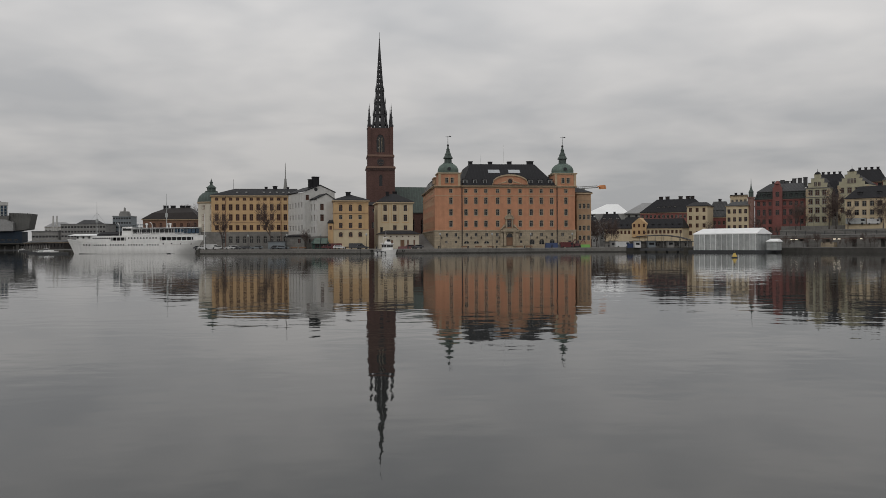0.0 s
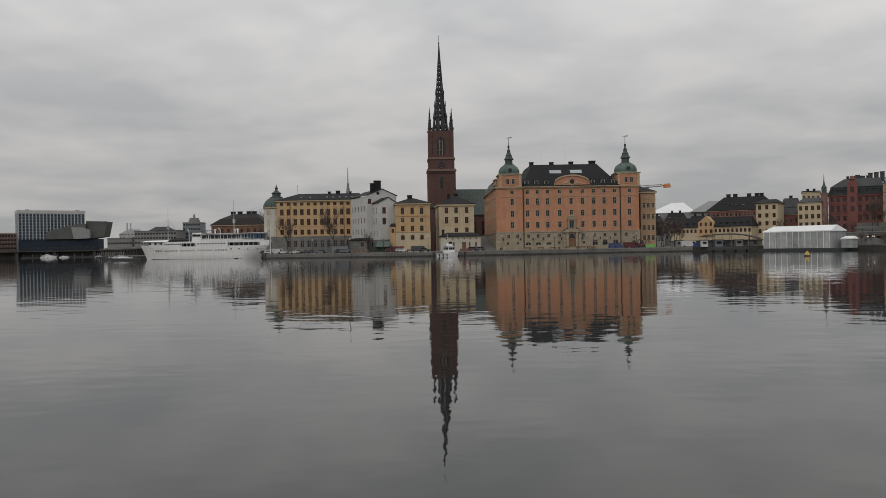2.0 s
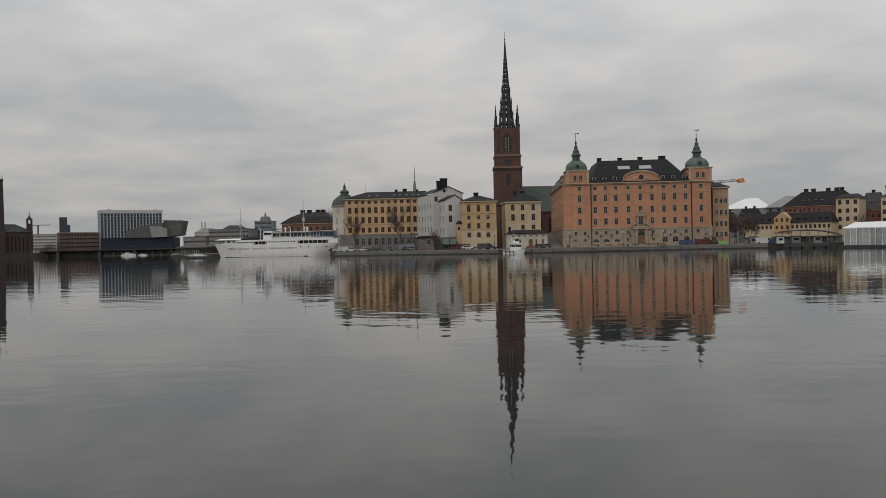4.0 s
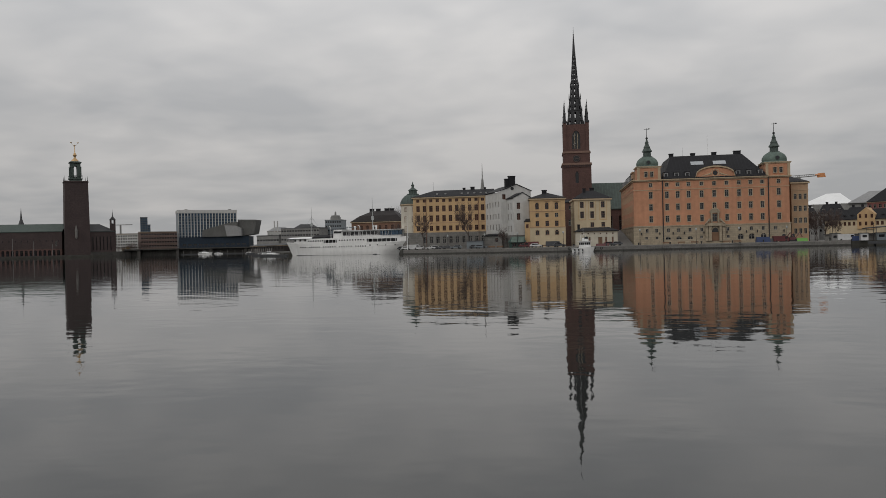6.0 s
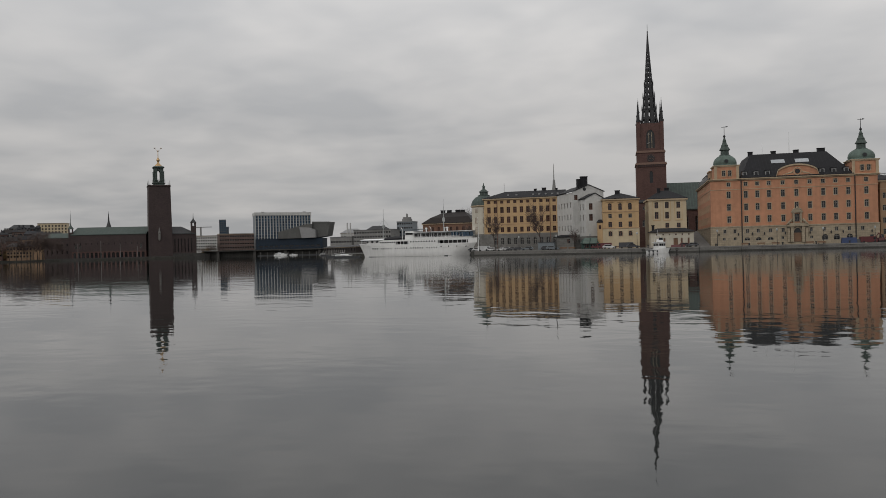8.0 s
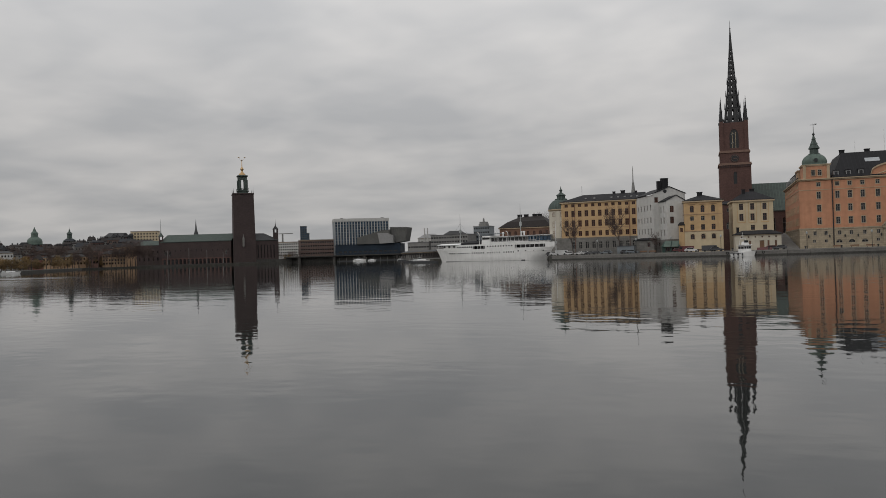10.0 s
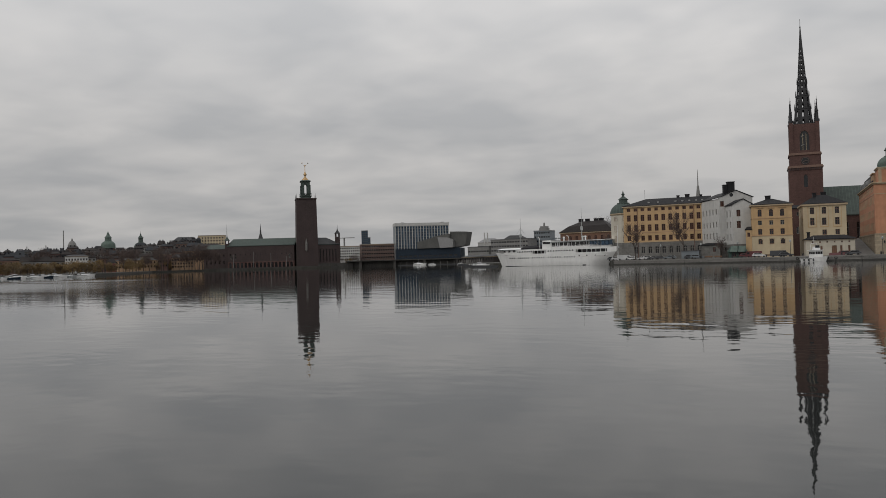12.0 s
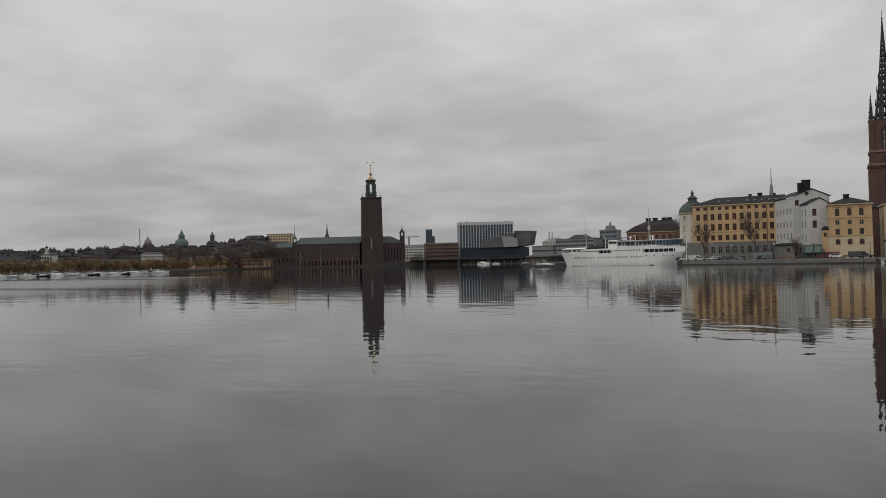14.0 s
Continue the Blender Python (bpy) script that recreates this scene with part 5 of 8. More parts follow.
    for a0, d0, a1, d1 in ((46.5, 786, 40.5, 786), (40.5, 786, 38.4, 781), (38.4, 781, 36.0, 800)):
        A, B = P(a0, d0), P(a1, d1)
        box(bm, (A + B) / 2, B - A, (B - A).length, 1.2, 0.0, 2.2)
    tagged(part("terrace_wall", bm, M_STONE_W), "low granite terrace wall at the water", "wall", kind="structure")


build_town_hall()


# ---- the white passenger ship ----
def build_ship():
    h = House("passenger_ship", "long white passenger ship moored at the quay", "ship", P(25.74, 348.2), P(17.58, 314.5), 9.6, 0.0)
    L, B = h.w, 4.8
    # hull, lofted from bow to stern
    def half(s):
        return B * min(1.0, (s / 0.30) ** 0.6 if s < 0.30 else 1.0) * (1.0 if s < 0.82 else max(0.0, 1 - ((s - 0.82) / 0.18) ** 2.2 * 0.55))

    def sheer(s):
        return 4.5 + 1.5 * max(0, (0.35 - s) / 0.35) ** 1.6 + 0.9 * max(0, (s - 0.7) / 0.3) ** 1.6

    bm = bmesh.new()
    N = 36
    grid = []
    for i in range(N + 1):
        s = i / N
        row = []
        for lv, t in enumerate((0.0, 0.08, 0.3, 0.55, 0.8, 1.0)):
            z = -0.5 + (sheer(s) + 0.5) * t
            aft = max(0, (s - 0.84) / 0.16)
            rake = -3.4 * max(0, 1 - s / 0.2) * (t ** 1.2) + 4.2 * aft * (t ** 1.6) - 3.2 * aft * (1 - t) ** 0.9
            flare = 0.72 + 0.28 * t if s < 0.25 else (0.9 + 0.1 * min(1, t * 3) if s < 0.8 else 0.9 - 0.42 * (1 - t) ** 1.4 * (s - 0.8) / 0.2)
            b = max(0.06, half(s) * flare)
            if s > 0.8 and t < 0.25:
                b *= 1 - 0.3 * (s - 0.8) / 0.2
            row.append((s * L + rake, b, z))
        grid.append(row)
    for sgn in (1, -1):
        vs = [[bm.verts.new(h.at(a, B - sgn * b, z)) for a, b, z in row] for row in grid]
        for i in range(N):
            for j in range(5):
                f = (vs[i][j], vs[i + 1][j], vs[i + 1][j + 1], vs[i][j + 1])
                bm.faces.new(f if sgn > 0 else f[::-1])
        if sgn > 0:
            right = vs
        else:
            left = vs
    for i in range(N):
        bm.faces.new((right[i][5], right[i + 1][5], left[i + 1][5], left[i][5]))
    for j in range(5):
        bm.faces.new((right[N][j], left[N][j], left[N][j + 1], right[N][j + 1]))
        bm.faces.new((left[0][j], right[0][j], right[0][j + 1], left[0][j + 1]))
    hull = smooth(h.add("hull", bm, M_HULL), 40)
    bm = bmesh.new()
    for i in range(2, N - 3):
        (a0, b0, _), (a1, b1, _) = grid[i][1], grid[i + 1][1]
        p = [h.at(a0, B - b0 - 0.04, -0.3), h.at(a1, B - b1 - 0.04, -0.3), h.at(a1, B - b1 - 0.04, 0.3), h.at(a0, B - b0 - 0.04, 0.3)]
        quad(bm, *p)
    bmesh.ops.remove_doubles(bm, verts=bm.verts, dist=0.002)
    part("boot_stripe", bm, M_BOOT, hull)
    # rubbing strake
    bm = bmesh.new()
    for i in range(1, N - 1):
        (a0, b0, z0), (a1, b1, z1) = grid[i][4], grid[i + 1][4]
        rod(bm, h.at(a0, B - b0 - 0.03, z0), h.at(a1, B - b1 - 0.03, z1), 0.09, 0.09, 5)
    bmesh.ops.remove_doubles(bm, verts=bm.verts, dist=0.05)
    part("rubbing_strake", bm, M_HULL, hull)

    def side_at(s, t):
        i = min(N - 1, int(s * N))
        k = s * N - i
        j = min(4, int(t * 5))
        r0, r1 = grid[i][4], grid[i + 1][4]
        return r0[0] + (r1[0] - r0[0]) * k, r0[1] + (r1[1] - r0[1]) * k

    bm = bmesh.new()
    rod(bm, (0, -0.08, 0), (0, 0.08, 0), 0.32, 0.32, 10)
    port_me = mesh_of(bm, M_GLASS)
    turn = math.atan2(h.u.y, h.u.x)

    def porthole(a, back, z):
        ob = new("porthole", port_me)
        ob.parent = h.root
        p = h.at(a, back, z)
        ob.matrix_basis = Matrix.Translation(p - h.root.location) @ Matrix.Rotation(turn, 4, "Z")

    for k, s in enumerate(even(0.13, 0.72, 30)):
        if k % 7 == 3:
            continue
        a, b = side_at(s, 0.7)
        porthole(a, B - b, 3.55 + 0.5 * max(0, 0.3 - s))
    for s in even(0.76, 0.93, 4):
        a, b = side_at(s, 0.7)
        porthole(a, B - b * 0.99, 3.9)
    # upper side plating with two long openings
    a0, a1 = h.along(24.35), L + 2.6
    o1, o2 = (h.along(23.0), h.along(22.1)), (h.along(19.9), h.along(17.85))
    def beam(a):
        """Half the deck's breadth and its height a metres from the bow's waterline."""
        for r0, r1 in zip(grid, grid[1:]):
            if r0[5][0] <= a <= r1[5][0]:
                k = (a - r0[5][0]) / max(1e-6, r1[5][0] - r0[5][0])
                return r0[5][1] + (r1[5][1] - r0[5][1]) * k, r0[5][2] + (r1[5][2] - r0[5][2]) * k
        return grid[-1][5][1], grid[-1][5][2]

    bm = bmesh.new()
    stops = sorted({*even(a0, a1, 60), *o1, *o2})
    for p, q in zip(stops, stops[1:]):
        mid = (p + q) / 2
        gap = o1[0] < mid < o1[1] or o2[0] < mid < o2[1]
        (b0, s0), (b1, s1) = beam(p), beam(q)
        for sg in (1, -1):
            for z0, z1, z2, z3 in ((s0 - 0.1, s1 - 0.1, 5.25, 5.25), (5.25, 5.25, 6.5, 6.5), (6.5, 6.5, 7.2, 7.2)):
                if gap and z2 == 6.5 and sg > 0:
                    continue
                f = [h.at(p, B - sg * (b0 + 0.02), z0), h.at(q, B - sg * (b1 + 0.02), z1), h.at(q, B - sg * (b1 + 0.02), z3), h.at(p, B - sg * (b0 + 0.02), z2)]
                quad(bm, *(f if sg > 0 else f[::-1]))
        quad(bm, h.at(p, B - b0 - 0.02, 7.2), h.at(q, B - b1 - 0.02, 7.2), h.at(q, B + b1, 7.2), h.at(p, B + b0, 7.2))
    for p, sg in ((a0, 1), (a1, -1)):
        b0, s0 = beam(p)
        f = [h.at(p, B + b0, s0 - 0.1), h.at(p, B - b0 - 0.02, s0 - 0.1), h.at(p, B - b0 - 0.02, 7.2), h.at(p, B + b0, 7.2)]
        quad(bm, *(f if sg > 0 else f[::-1]))
    bmesh.ops.remove_doubles(bm, verts=bm.verts, dist=0.002)
    h.add("upper_deck", bm, M_HULL)
    for o, cnt in ((o1, 4), (o2, 7)):
        bm = bmesh.new()
        box(bm, h.at((o[0] + o[1]) / 2, 1.7), h.u, o[1] - o[0] + 0.4, 0.1, 4.9, 6.6)
        h.add("window_band", bm, M_GLASS)
        for a in even(o[0] + 0.6, o[1] - 0.6, cnt):
            bm = bmesh.new()
            box(bm, h.at(a, B - beam(a)[0] + 0.1), h.u, 0.14, 0.14, 5.2, 6.55)
            h.add("post", bm, M_HULL)
    for a in even(h.along(21.9), h.along(20.15), 10):
        porthole(a, -0.02, 6.2)
    for a in even(h.along(24.2), h.along(23.1), 9):
        porthole(a, B - beam(a)[0] - 0.02, 6.2)
    # deckhouse with glazed sides
    d0, d1 = h.along(21.85), h.along(17.55)
    dh = [(i, i + 1.85) for i in [d0 + 0.5 + 2.0 * k for k in range(int((d1 - d0 - 1) / 2.0))]]
    bm = bmesh.new()
    facade(bm, h.at(d0, 1.4), h.u, d1 - d0, 7.2, 10.0, [(x - d0, y - d0, 8.0, 9.65) for x, y in dh], 0.12)
    quad(bm, h.at(d1, 8.2, 7.2), h.at(d0, 8.2, 7.2), h.at(d0, 8.2, 10.0), h.at(d1, 8.2, 10.0))
    quad(bm, h.at(d0, 8.2, 7.2), h.at(d0, 1.4, 7.2), h.at(d0, 1.4, 10.0), h.at(d0, 8.2, 10.0))
    quad(bm, h.at(d1, 1.4, 7.2), h.at(d1, 8.2, 7.2), h.at(d1, 8.2, 10.0), h.at(d1, 1.4, 10.0))
    house = h.add("deckhouse", bm, M_HULL)
    for x, y in dh:
        bm = bmesh.new()
        box(bm, h.at((x + y) / 2, 1.52), h.u, y - x, 0.04, 8.0, 9.65)
        part("pane", bm, M_GLASS, house)
    bm = bmesh.new()
    box(bm, h.at((d0 + d1) / 2 - 0.5, 4.8), h.u, d1 - d0 + 2.5, 9.0, 10.0, 10.18)
    h.add("deckhouse_roof", bm, M_CANVAS)
    for x in even(d0, L + 1.0, 24):
        bm = bmesh.new()
        p = h.at(x, B - min(4.7, beam(x)[0] - 0.1))
        rod(bm, (p.x, p.y, 7.2), (p.x, p.y, 8.3 if x < d1 - 12 else 10.0), 0.05, 0.05, 5)
        h.add("stanchion", bm, M_HULL)
    for z in (7.75, 8.25):
        bm = bmesh.new()
        rod(bm, h.at(d0, 0.1, z), h.at(L * 0.82, 0.1, z), 0.045, 0.045, 5)
        rod(bm, h.at(L * 0.82, 0.1, z), h.at(L + 1.2, B - beam(L + 1.2)[0] + 0.1, z), 0.045, 0.045, 5)
        h.add("rail", bm, M_HULL)
    for x in even(h.along(18.9), L + 0.4, 6):
        bm = bmesh.new()
        box(bm, h.at(x, 0.9), h.u, 1.5, 0.06, 7.9, 9.7)
        h.add("veranda_pane", bm, M_GLASS_C)
    # wheelhouse
    w0, w1 = h.along(22.45), h.along(21.80)
    bm = bmesh.new()
    box(bm, h.at((w0 + w1) / 2, 4.8), h.u, w1 - w0, 7.5, 7.2, 10.7, 0.15)
    wh = h.add("wheelhouse", bm, M_HULL)
    bm = bmesh.new()
    box(bm, h.at((w0 + w1) / 2, 1.0), h.u, (w1 - w0) * 0.8, 0.1, 9.2, 10.1)
    part("pane", bm, M_GLASS, wh)
    bm = bmesh.new()
    box(bm, h.at((w0 + w1) / 2 + 1.4, 4.8), h.u, w1 - w0 + 3.2, 6.5, 11.4, 11.6)
    for s in (-1.5, 4.0):
        for b2 in (2.2, 7.4):
            box(bm, h.at((w0 + w1) / 2 + s, b2), h.u, 0.12, 0.12, 10.6, 11.5)
    h.add("flying_bridge_roof", bm, M_STEELG)
    # fore awning on posts over low house
    f0, f1 = h.along(25.75), h.along(24.1)
    bm = bmesh.new()
    prism_roof(bm, [h.at(f0, 1.2, 7.5), h.at(f1, 0.6, 7.4), h.at(f1, 9.0, 7.4), h.at(f0, 8.4, 7.5)], [h.at(f0 + 0.6, 4.0, 8.0), h.at(f1 - 0.3, 3.5, 8.0), h.at(f1 - 0.3, 6, 8.0), h.at(f0 + 0.6, 5.6, 8.0)], 0.12)
    h.add("fore_awning", bm, M_CANVAS)
    bm = bmesh.new()
    box(bm, h.at((f0 + f1) / 2 + 1.4, 4.8), h.u, f1 - f0 - 3.5, 5.4, 5.0, 7.4)
    fh = h.add("fore_cabin", bm, M_HULL)
    for a in even(f0 + 3.6, f1 - 0.9, 4):
        bm = bmesh.new()
        box(bm, h.at(a, 2.07), h.u, 1.2, 0.08, 6.2, 7.1)
        part("pane", bm, M_GLASS, fh)
    for a in even(f0 + 0.8, f1 - 0.3, 5):
        bm = bmesh.new()
        p = h.at(a, 1.4)
        rod(bm, (p.x, p.y, 5.2), (p.x, p.y, 7.5), 0.05)
        h.add("post", bm, M_HULL)
    # dark covered boat deck
    k0, k1 = h.along(24.0), h.along(22.5)
    bm = bmesh.new()
    prism_roof(bm, [h.at(k0, 1.2, 7.8), h.at(k1, 1.2, 8.0), h.at(k1, 8.2, 8.0), h.at(k0, 8.2, 7.8)], [h.at(k0 + 1, 3, 8.7), h.at(k1 - 0.4, 3, 8.9), h.at(k1 - 0.4, 6, 8.9), h.at(k0 + 1, 6, 8.7)], 0.6)
    h.add("dark_awning", bm, M_ROOF)
    # masts, davits
    for az, zt, r in ((24.36, 20.9, 0.16), (19.93, 23.6, 0.20)):
        p = h.at(h.along(az), 4.8)
        bm = bmesh.new()
        rod(bm, (p.x, p.y, 7.0), (p.x, p.y, zt * 0.62), r, r * 0.8, 8)
        rod(bm, (p.x, p.y, zt * 0.62), (p.x, p.y, zt), r * 0.7, 0.05, 8)
        lathe(bm, p, [(0.2, zt * 0.6), (0.55, zt * 0.61), (0.55, zt * 0.67), (0.2, zt * 0.68)], 8)
        mast = h.add("mast", bm, M_CANVAS_G)
        bm = bmesh.new()
        rod(bm, h.at(h.along(az) - 1.2, 4.8, zt * 0.75), h.at(h.along(az) + 1.2, 4.8, zt * 0.75), 0.05)
        part("yard", bm, M_CANVAS_G, mast)
        for sx in (-7, 7):
            bm = bmesh.new()
            rod(bm, (p.x, p.y, zt * 0.8), h.at(h.along(az) + sx, 4.8, 8.4), 0.025, 0.025, 4)
            h.add("stay", bm, M_IRON)
    for az in (22.55, 21.25, 20.45):
        a = h.along(az)
        bm = bmesh.new()
        pts = [h.at(a, 0.5, 7.2), h.at(a, 0.5, 11.2), h.at(a - 0.3, 0.45, 12.0), h.at(a - 1.0, 0.4, 12.3)]
        for x, y in zip(pts, pts[1:]):
            rod(bm, x, y, 0.13, 0.11, 6)
        h.add("davit", bm, M_HULL)
    for az in (19.95, 19.75, 21.3):
        bm = bmesh.new()
        p = h.at(h.along(az), 5.5)
        lathe(bm, p, [(0.3, 10.2), (0.3, 11.4), (0.5, 11.6), (0.5, 12.0), (0.1, 12.1)], 10)
        h.add("ventilator", bm, M_HULL)


build_ship()


def build_small_boats():
    # white motor boat at the island's quay
    def motor_boat(label, at, yaw, L=7.0, cab=True, m=M_HULL, mast=True, name="motor_boat", group=""):
        r = thing(name, label, "boat", (0, 0, 0), group)
        bm = bmesh.new()
        rows = []
        for i in range(13):
            s = i / 12
            b = 0.17 * L * min(1, (1 - s) / 0.45) ** 0.6 if s > 0.55 else 0.17 * L
            zt = 0.10 * L + 0.05 * L * s * s
            rows.append([(s * L - L / 2, y * b, z) for y, z in ((-1, zt), (-0.92, 0.02), (-0.5, -0.3), (0.5, -0.3), (0.92, 0.02), (1, zt))])
        vs = [[bm.verts.new((x + (0.05 * L * (z / 1.0) if i > 9 else 0), y, z)) for x, y, z in row] for i, row in enumerate(rows)]
        for i in range(12):
            for j in range(6):
                bm.faces.new((vs[i][j], vs[i][(j + 1) % 6], vs[i + 1][(j + 1) % 6], vs[i + 1][j]))
        bm.faces.new(vs[0])
        bm.faces.new(vs[12][::-1])
        bmesh.ops.recalc_face_normals(bm, faces=bm.faces)
        hull = part("hull", bm, m, r)
        for sy in (-1, 1):
            bm = bmesh.new()
            box(bm, (-0.2 * L, sy * 0.172 * L), (1, 0), 0.6 * L, 0.05, 0.075 * L, 0.09 * L)
            part("rub_rail", bm, M_BOOT if m is M_HULL else M_HULL, hull)
        if cab:
            bm = bmesh.new()
            box(bm, (0.12 * L, 0), (1, 0), 0.34 * L, 0.22 * L, 0.10 * L, 0.165 * L, 0.04 * L)
            part("fore_cabin", bm, M_CANVAS, r)
            bm = bmesh.new()
            box(bm, (-0.1 * L, 0), (1, 0), 0.24 * L, 0.24 * L, 0.09 * L, 0.175 * L, 0.01 * L)
            cb = part("cabin", bm, M_CANVAS, r)
            bm = bmesh.new()
            box(bm, (-0.1 * L, 0), (1, 0), 0.22 * L, 0.22 * L, 0.175 * L, 0.235 * L, 0.025 * L)
            part("pane", bm, M_GLASS, cb)
            bm = bmesh.new()
            box(bm, (-0.11 * L, 0), (1, 0), 0.23 * L, 0.21 * L, 0.235 * L, 0.25 * L, 0.01 * L)
            part("cabin_roof", bm, M_CANVAS, cb)
            bm = bmesh.new()
            box(bm, (-0.34 * L, 0), (1, 0), 0.22 * L, 0.26 * L, 0.09 * L, 0.185 * L, 0.05 * L)
            part("cockpit_cover", bm, M_CANVAS_G if m is not M_NAVY else M_NAVY, r)
            bm = bmesh.new()
            for sy in (-1, 1):
                for k in range(5):
                    x = (0.08 + 0.08 * k) * L
                    y = sy * 0.165 * L * min(1, (0.5 - x / L) / 0.45) ** 0.6
                    rod(bm, (x, y, 0.11 * L), (x, y, 0.2 * L), 0.02, 0.02, 4)
                rod(bm, (0.08 * L, sy * 0.158 * L, 0.2 * L), (0.40 * L, sy * 0.06 * L, 0.2 * L), 0.025, 0.025, 4)
            part("pulpit_rail", bm, M_ZINC, r)
        if mast:
            bm = bmesh.new()
            rod(bm, (-0.1 * L, 0, 0.24 * L), (-0.1 * L, 0, 0.5 * L), 0.05, 0.03)
            rod(bm, (-0.16 * L, 0, 0.38 * L), (-0.04 * L, 0, 0.38 * L), 0.03)
            part("mast", bm, M_ZINC, r)
        r.matrix_basis = Matrix.Translation(at) @ Matrix.Rotation(radians(yaw), 4, "Z")
        return r

    p = P(4.1, 258)
    b = motor_boat("white motor launch with raised wheelhouse moored at the quay", p, -55, 10.5, cab=False, mast=False)
    bm = bmesh.new()
    box(bm, (0.2, 0), (1, 0), 3.4, 2.5, 1.0, 3.3, 0.12)
    wh = part("wheelhouse", bm, M_HULL, b)
    for sy in (-1, 1):
        for x in (-0.9, 0.2, 1.2):
            bm = bmesh.new()
            box(bm, (x, sy * 1.19), (1, 0), 0.8, 0.08, 2.2, 2.95)
            part("pane", bm, M_GLASS, wh)
    for y in (-0.75, 0.0, 0.75):
        bm = bmesh.new()
        box(bm, (1.84, y), (1, 0), 0.1, 0.62, 2.2, 2.95)
        part("pane", bm, M_GLASS, wh)
    bm = bmesh.new()
    box(bm, (0.1, 0), (1, 0), 3.9, 2.9, 3.3, 3.45)
    part("wheelhouse_roof", bm, M_CANVAS, wh)
    bm = bmesh.new()
    box(bm, (0.4, 0), (1, 0), 1.5, 1.7, 3.45, 4.4, 0.15)
    fb = part("flybridge", bm, M_HULL, b)
    bm = bmesh.new()
    box(bm, (1.12, 0), (1, 0), 0.08, 1.3, 4.1, 4.8)
    part("windscreen", bm, M_GLASS, fb)
    bm = bmesh.new()
    for sy in (-1, 1):
        rod(bm, (-0.9, sy * 1.1, 3.4), (-0.7, sy * 0.9, 5.4), 0.06, 0.05)
    rod(bm, (-0.7, -0.9, 5.4), (-0.7, 0.9, 5.4), 0.06)
    rod(bm, (-0.7, 0, 5.4), (-0.7, 0, 7.4), 0.05, 0.03)
    rod(bm, (-0.7, -0.5, 6.3), (-0.7, 0.5, 6.3), 0.04)
    part("radar_arch", bm, M_HULL, b)
    bm = bmesh.new()
    for sy in (-1, 1):
        for k in range(8):
            x = -4.8 + k * 0.55
            rod(bm, (x, sy * 1.7, 1.0), (x, sy * 1.7, 2.0), 0.03, 0.03, 4)
        for z in (1.5, 2.0):
            rod(bm, (-4.8, sy * 1.7, z), (-0.9, sy * 1.7, z), 0.03, 0.03, 4)
    part("deck_rail", bm, M_ZINC, b)
    for x, sy in ((-3.0, -1), (-0.5, -1), (2.0, -1), (-3.0, 1), (0.0, 1)):
        bm = bmesh.new()
        lathe(bm, (x, sy * 1.9), [(0.1, 0.15), (0.2, 0.25), (0.2, 0.75), (0.08, 0.95)], 8)
        part("fender", bm, M_BOOT, b)
    # pleasure boats along the far left shore
    a = motor_boat("white pleasure boat moored along the far shore", P(60.6, 447), 15, 9.5, group="moored pleasure boats")
    dark = motor_boat("dark blue pleasure boat moored along the far shore", P(58.45, 453.5), 70, 7.5, m=M_NAVY, group="moored pleasure boats")
    covered = motor_boat("boat under grey tarpaulin along the far shore", P(59.55, 449.5), 80, 8.0, m=M_CANVAS_G, group="moored pleasure boats")
    for k, (az, d, yaw, s) in enumerate(((59.9, 449, 40, 1.1), (59.2, 451, 10, 0.9), (58.7, 453, -30, 1.0), (58.2, 455, 20, 1.25), (57.7, 457, 160, 0.9), (57.2, 459, 5, 1.1), (56.6, 463, 12, 1.35), (55.9, 468, 8, 1.3), (55.2, 474, 3, 1.2), (54.2, 486, 0, 1.25), (61.4, 444, 20, 1.2), (62.3, 441, 0, 1.0), (63.1, 440, 35, 1.1), (64.0, 438, 0, 1.2))):
        src = a if k % 2 else dark if k % 4 else covered
        copy_thing(src, Matrix.Translation(P(az, d)) @ Matrix.Rotation(radians(yaw + az), 4, "Z")).scale = (0.8 * s, 0.8 * s, 0.8 * s)
    # boats by the congress hall and at the pontoon
    for az, d, yaw, s in ((31.3, 760, 12, 1.3), (30.4, 758, 34, 0.8), (28.2, 640, 30, 0.8), (27.3, 420, 24, 0.7), (26.8, 388, 20, 0.9)):
        k = copy_thing(a, Matrix.Translation(P(az, d)) @ Matrix.Rotation(radians(yaw), 4, "Z"))
        k.scale = (s, s, s)
        tagged(k, "white motor boat moored at a pontoon")
    # low pontoons with mooring posts off the congress hall
    for a0, d0, a1, d1 in ((32.9, 770, 28.6, 757), (28.4, 560, 27.4, 545), (27.9, 405, 26.7, 392)):
        A, B = P(a0, d0), P(a1, d1)
        r = thing("pontoon", "long dark floating pontoon with mooring posts", "pontoon", (A + B) / 2, "far pontoons")
        bm = bmesh.new()
        box(bm, (A + B) / 2, B - A, (B - A).length, 2.4, -0.4, 0.8)
        o = part("deck", bm, M_BOOT, r)
        o.matrix_parent_inverse = Matrix.Translation(-r.location)
        for f in even(0.04, 0.96, 9):
            q = A + (B - A) * f
            bm = bmesh.new()
            lathe(bm, q, [(0.22, -0.5), (0.2, 3.4), (0.08, 3.6)], 8)
            o = part("mooring_post", bm, M_STONE, r)
            o.matrix_parent_inverse = Matrix.Translation(-r.location)
    # pontoon beside the ship
    bm = bmesh.new()
    A, B = P(27.5, 351), P(25.6, 348)
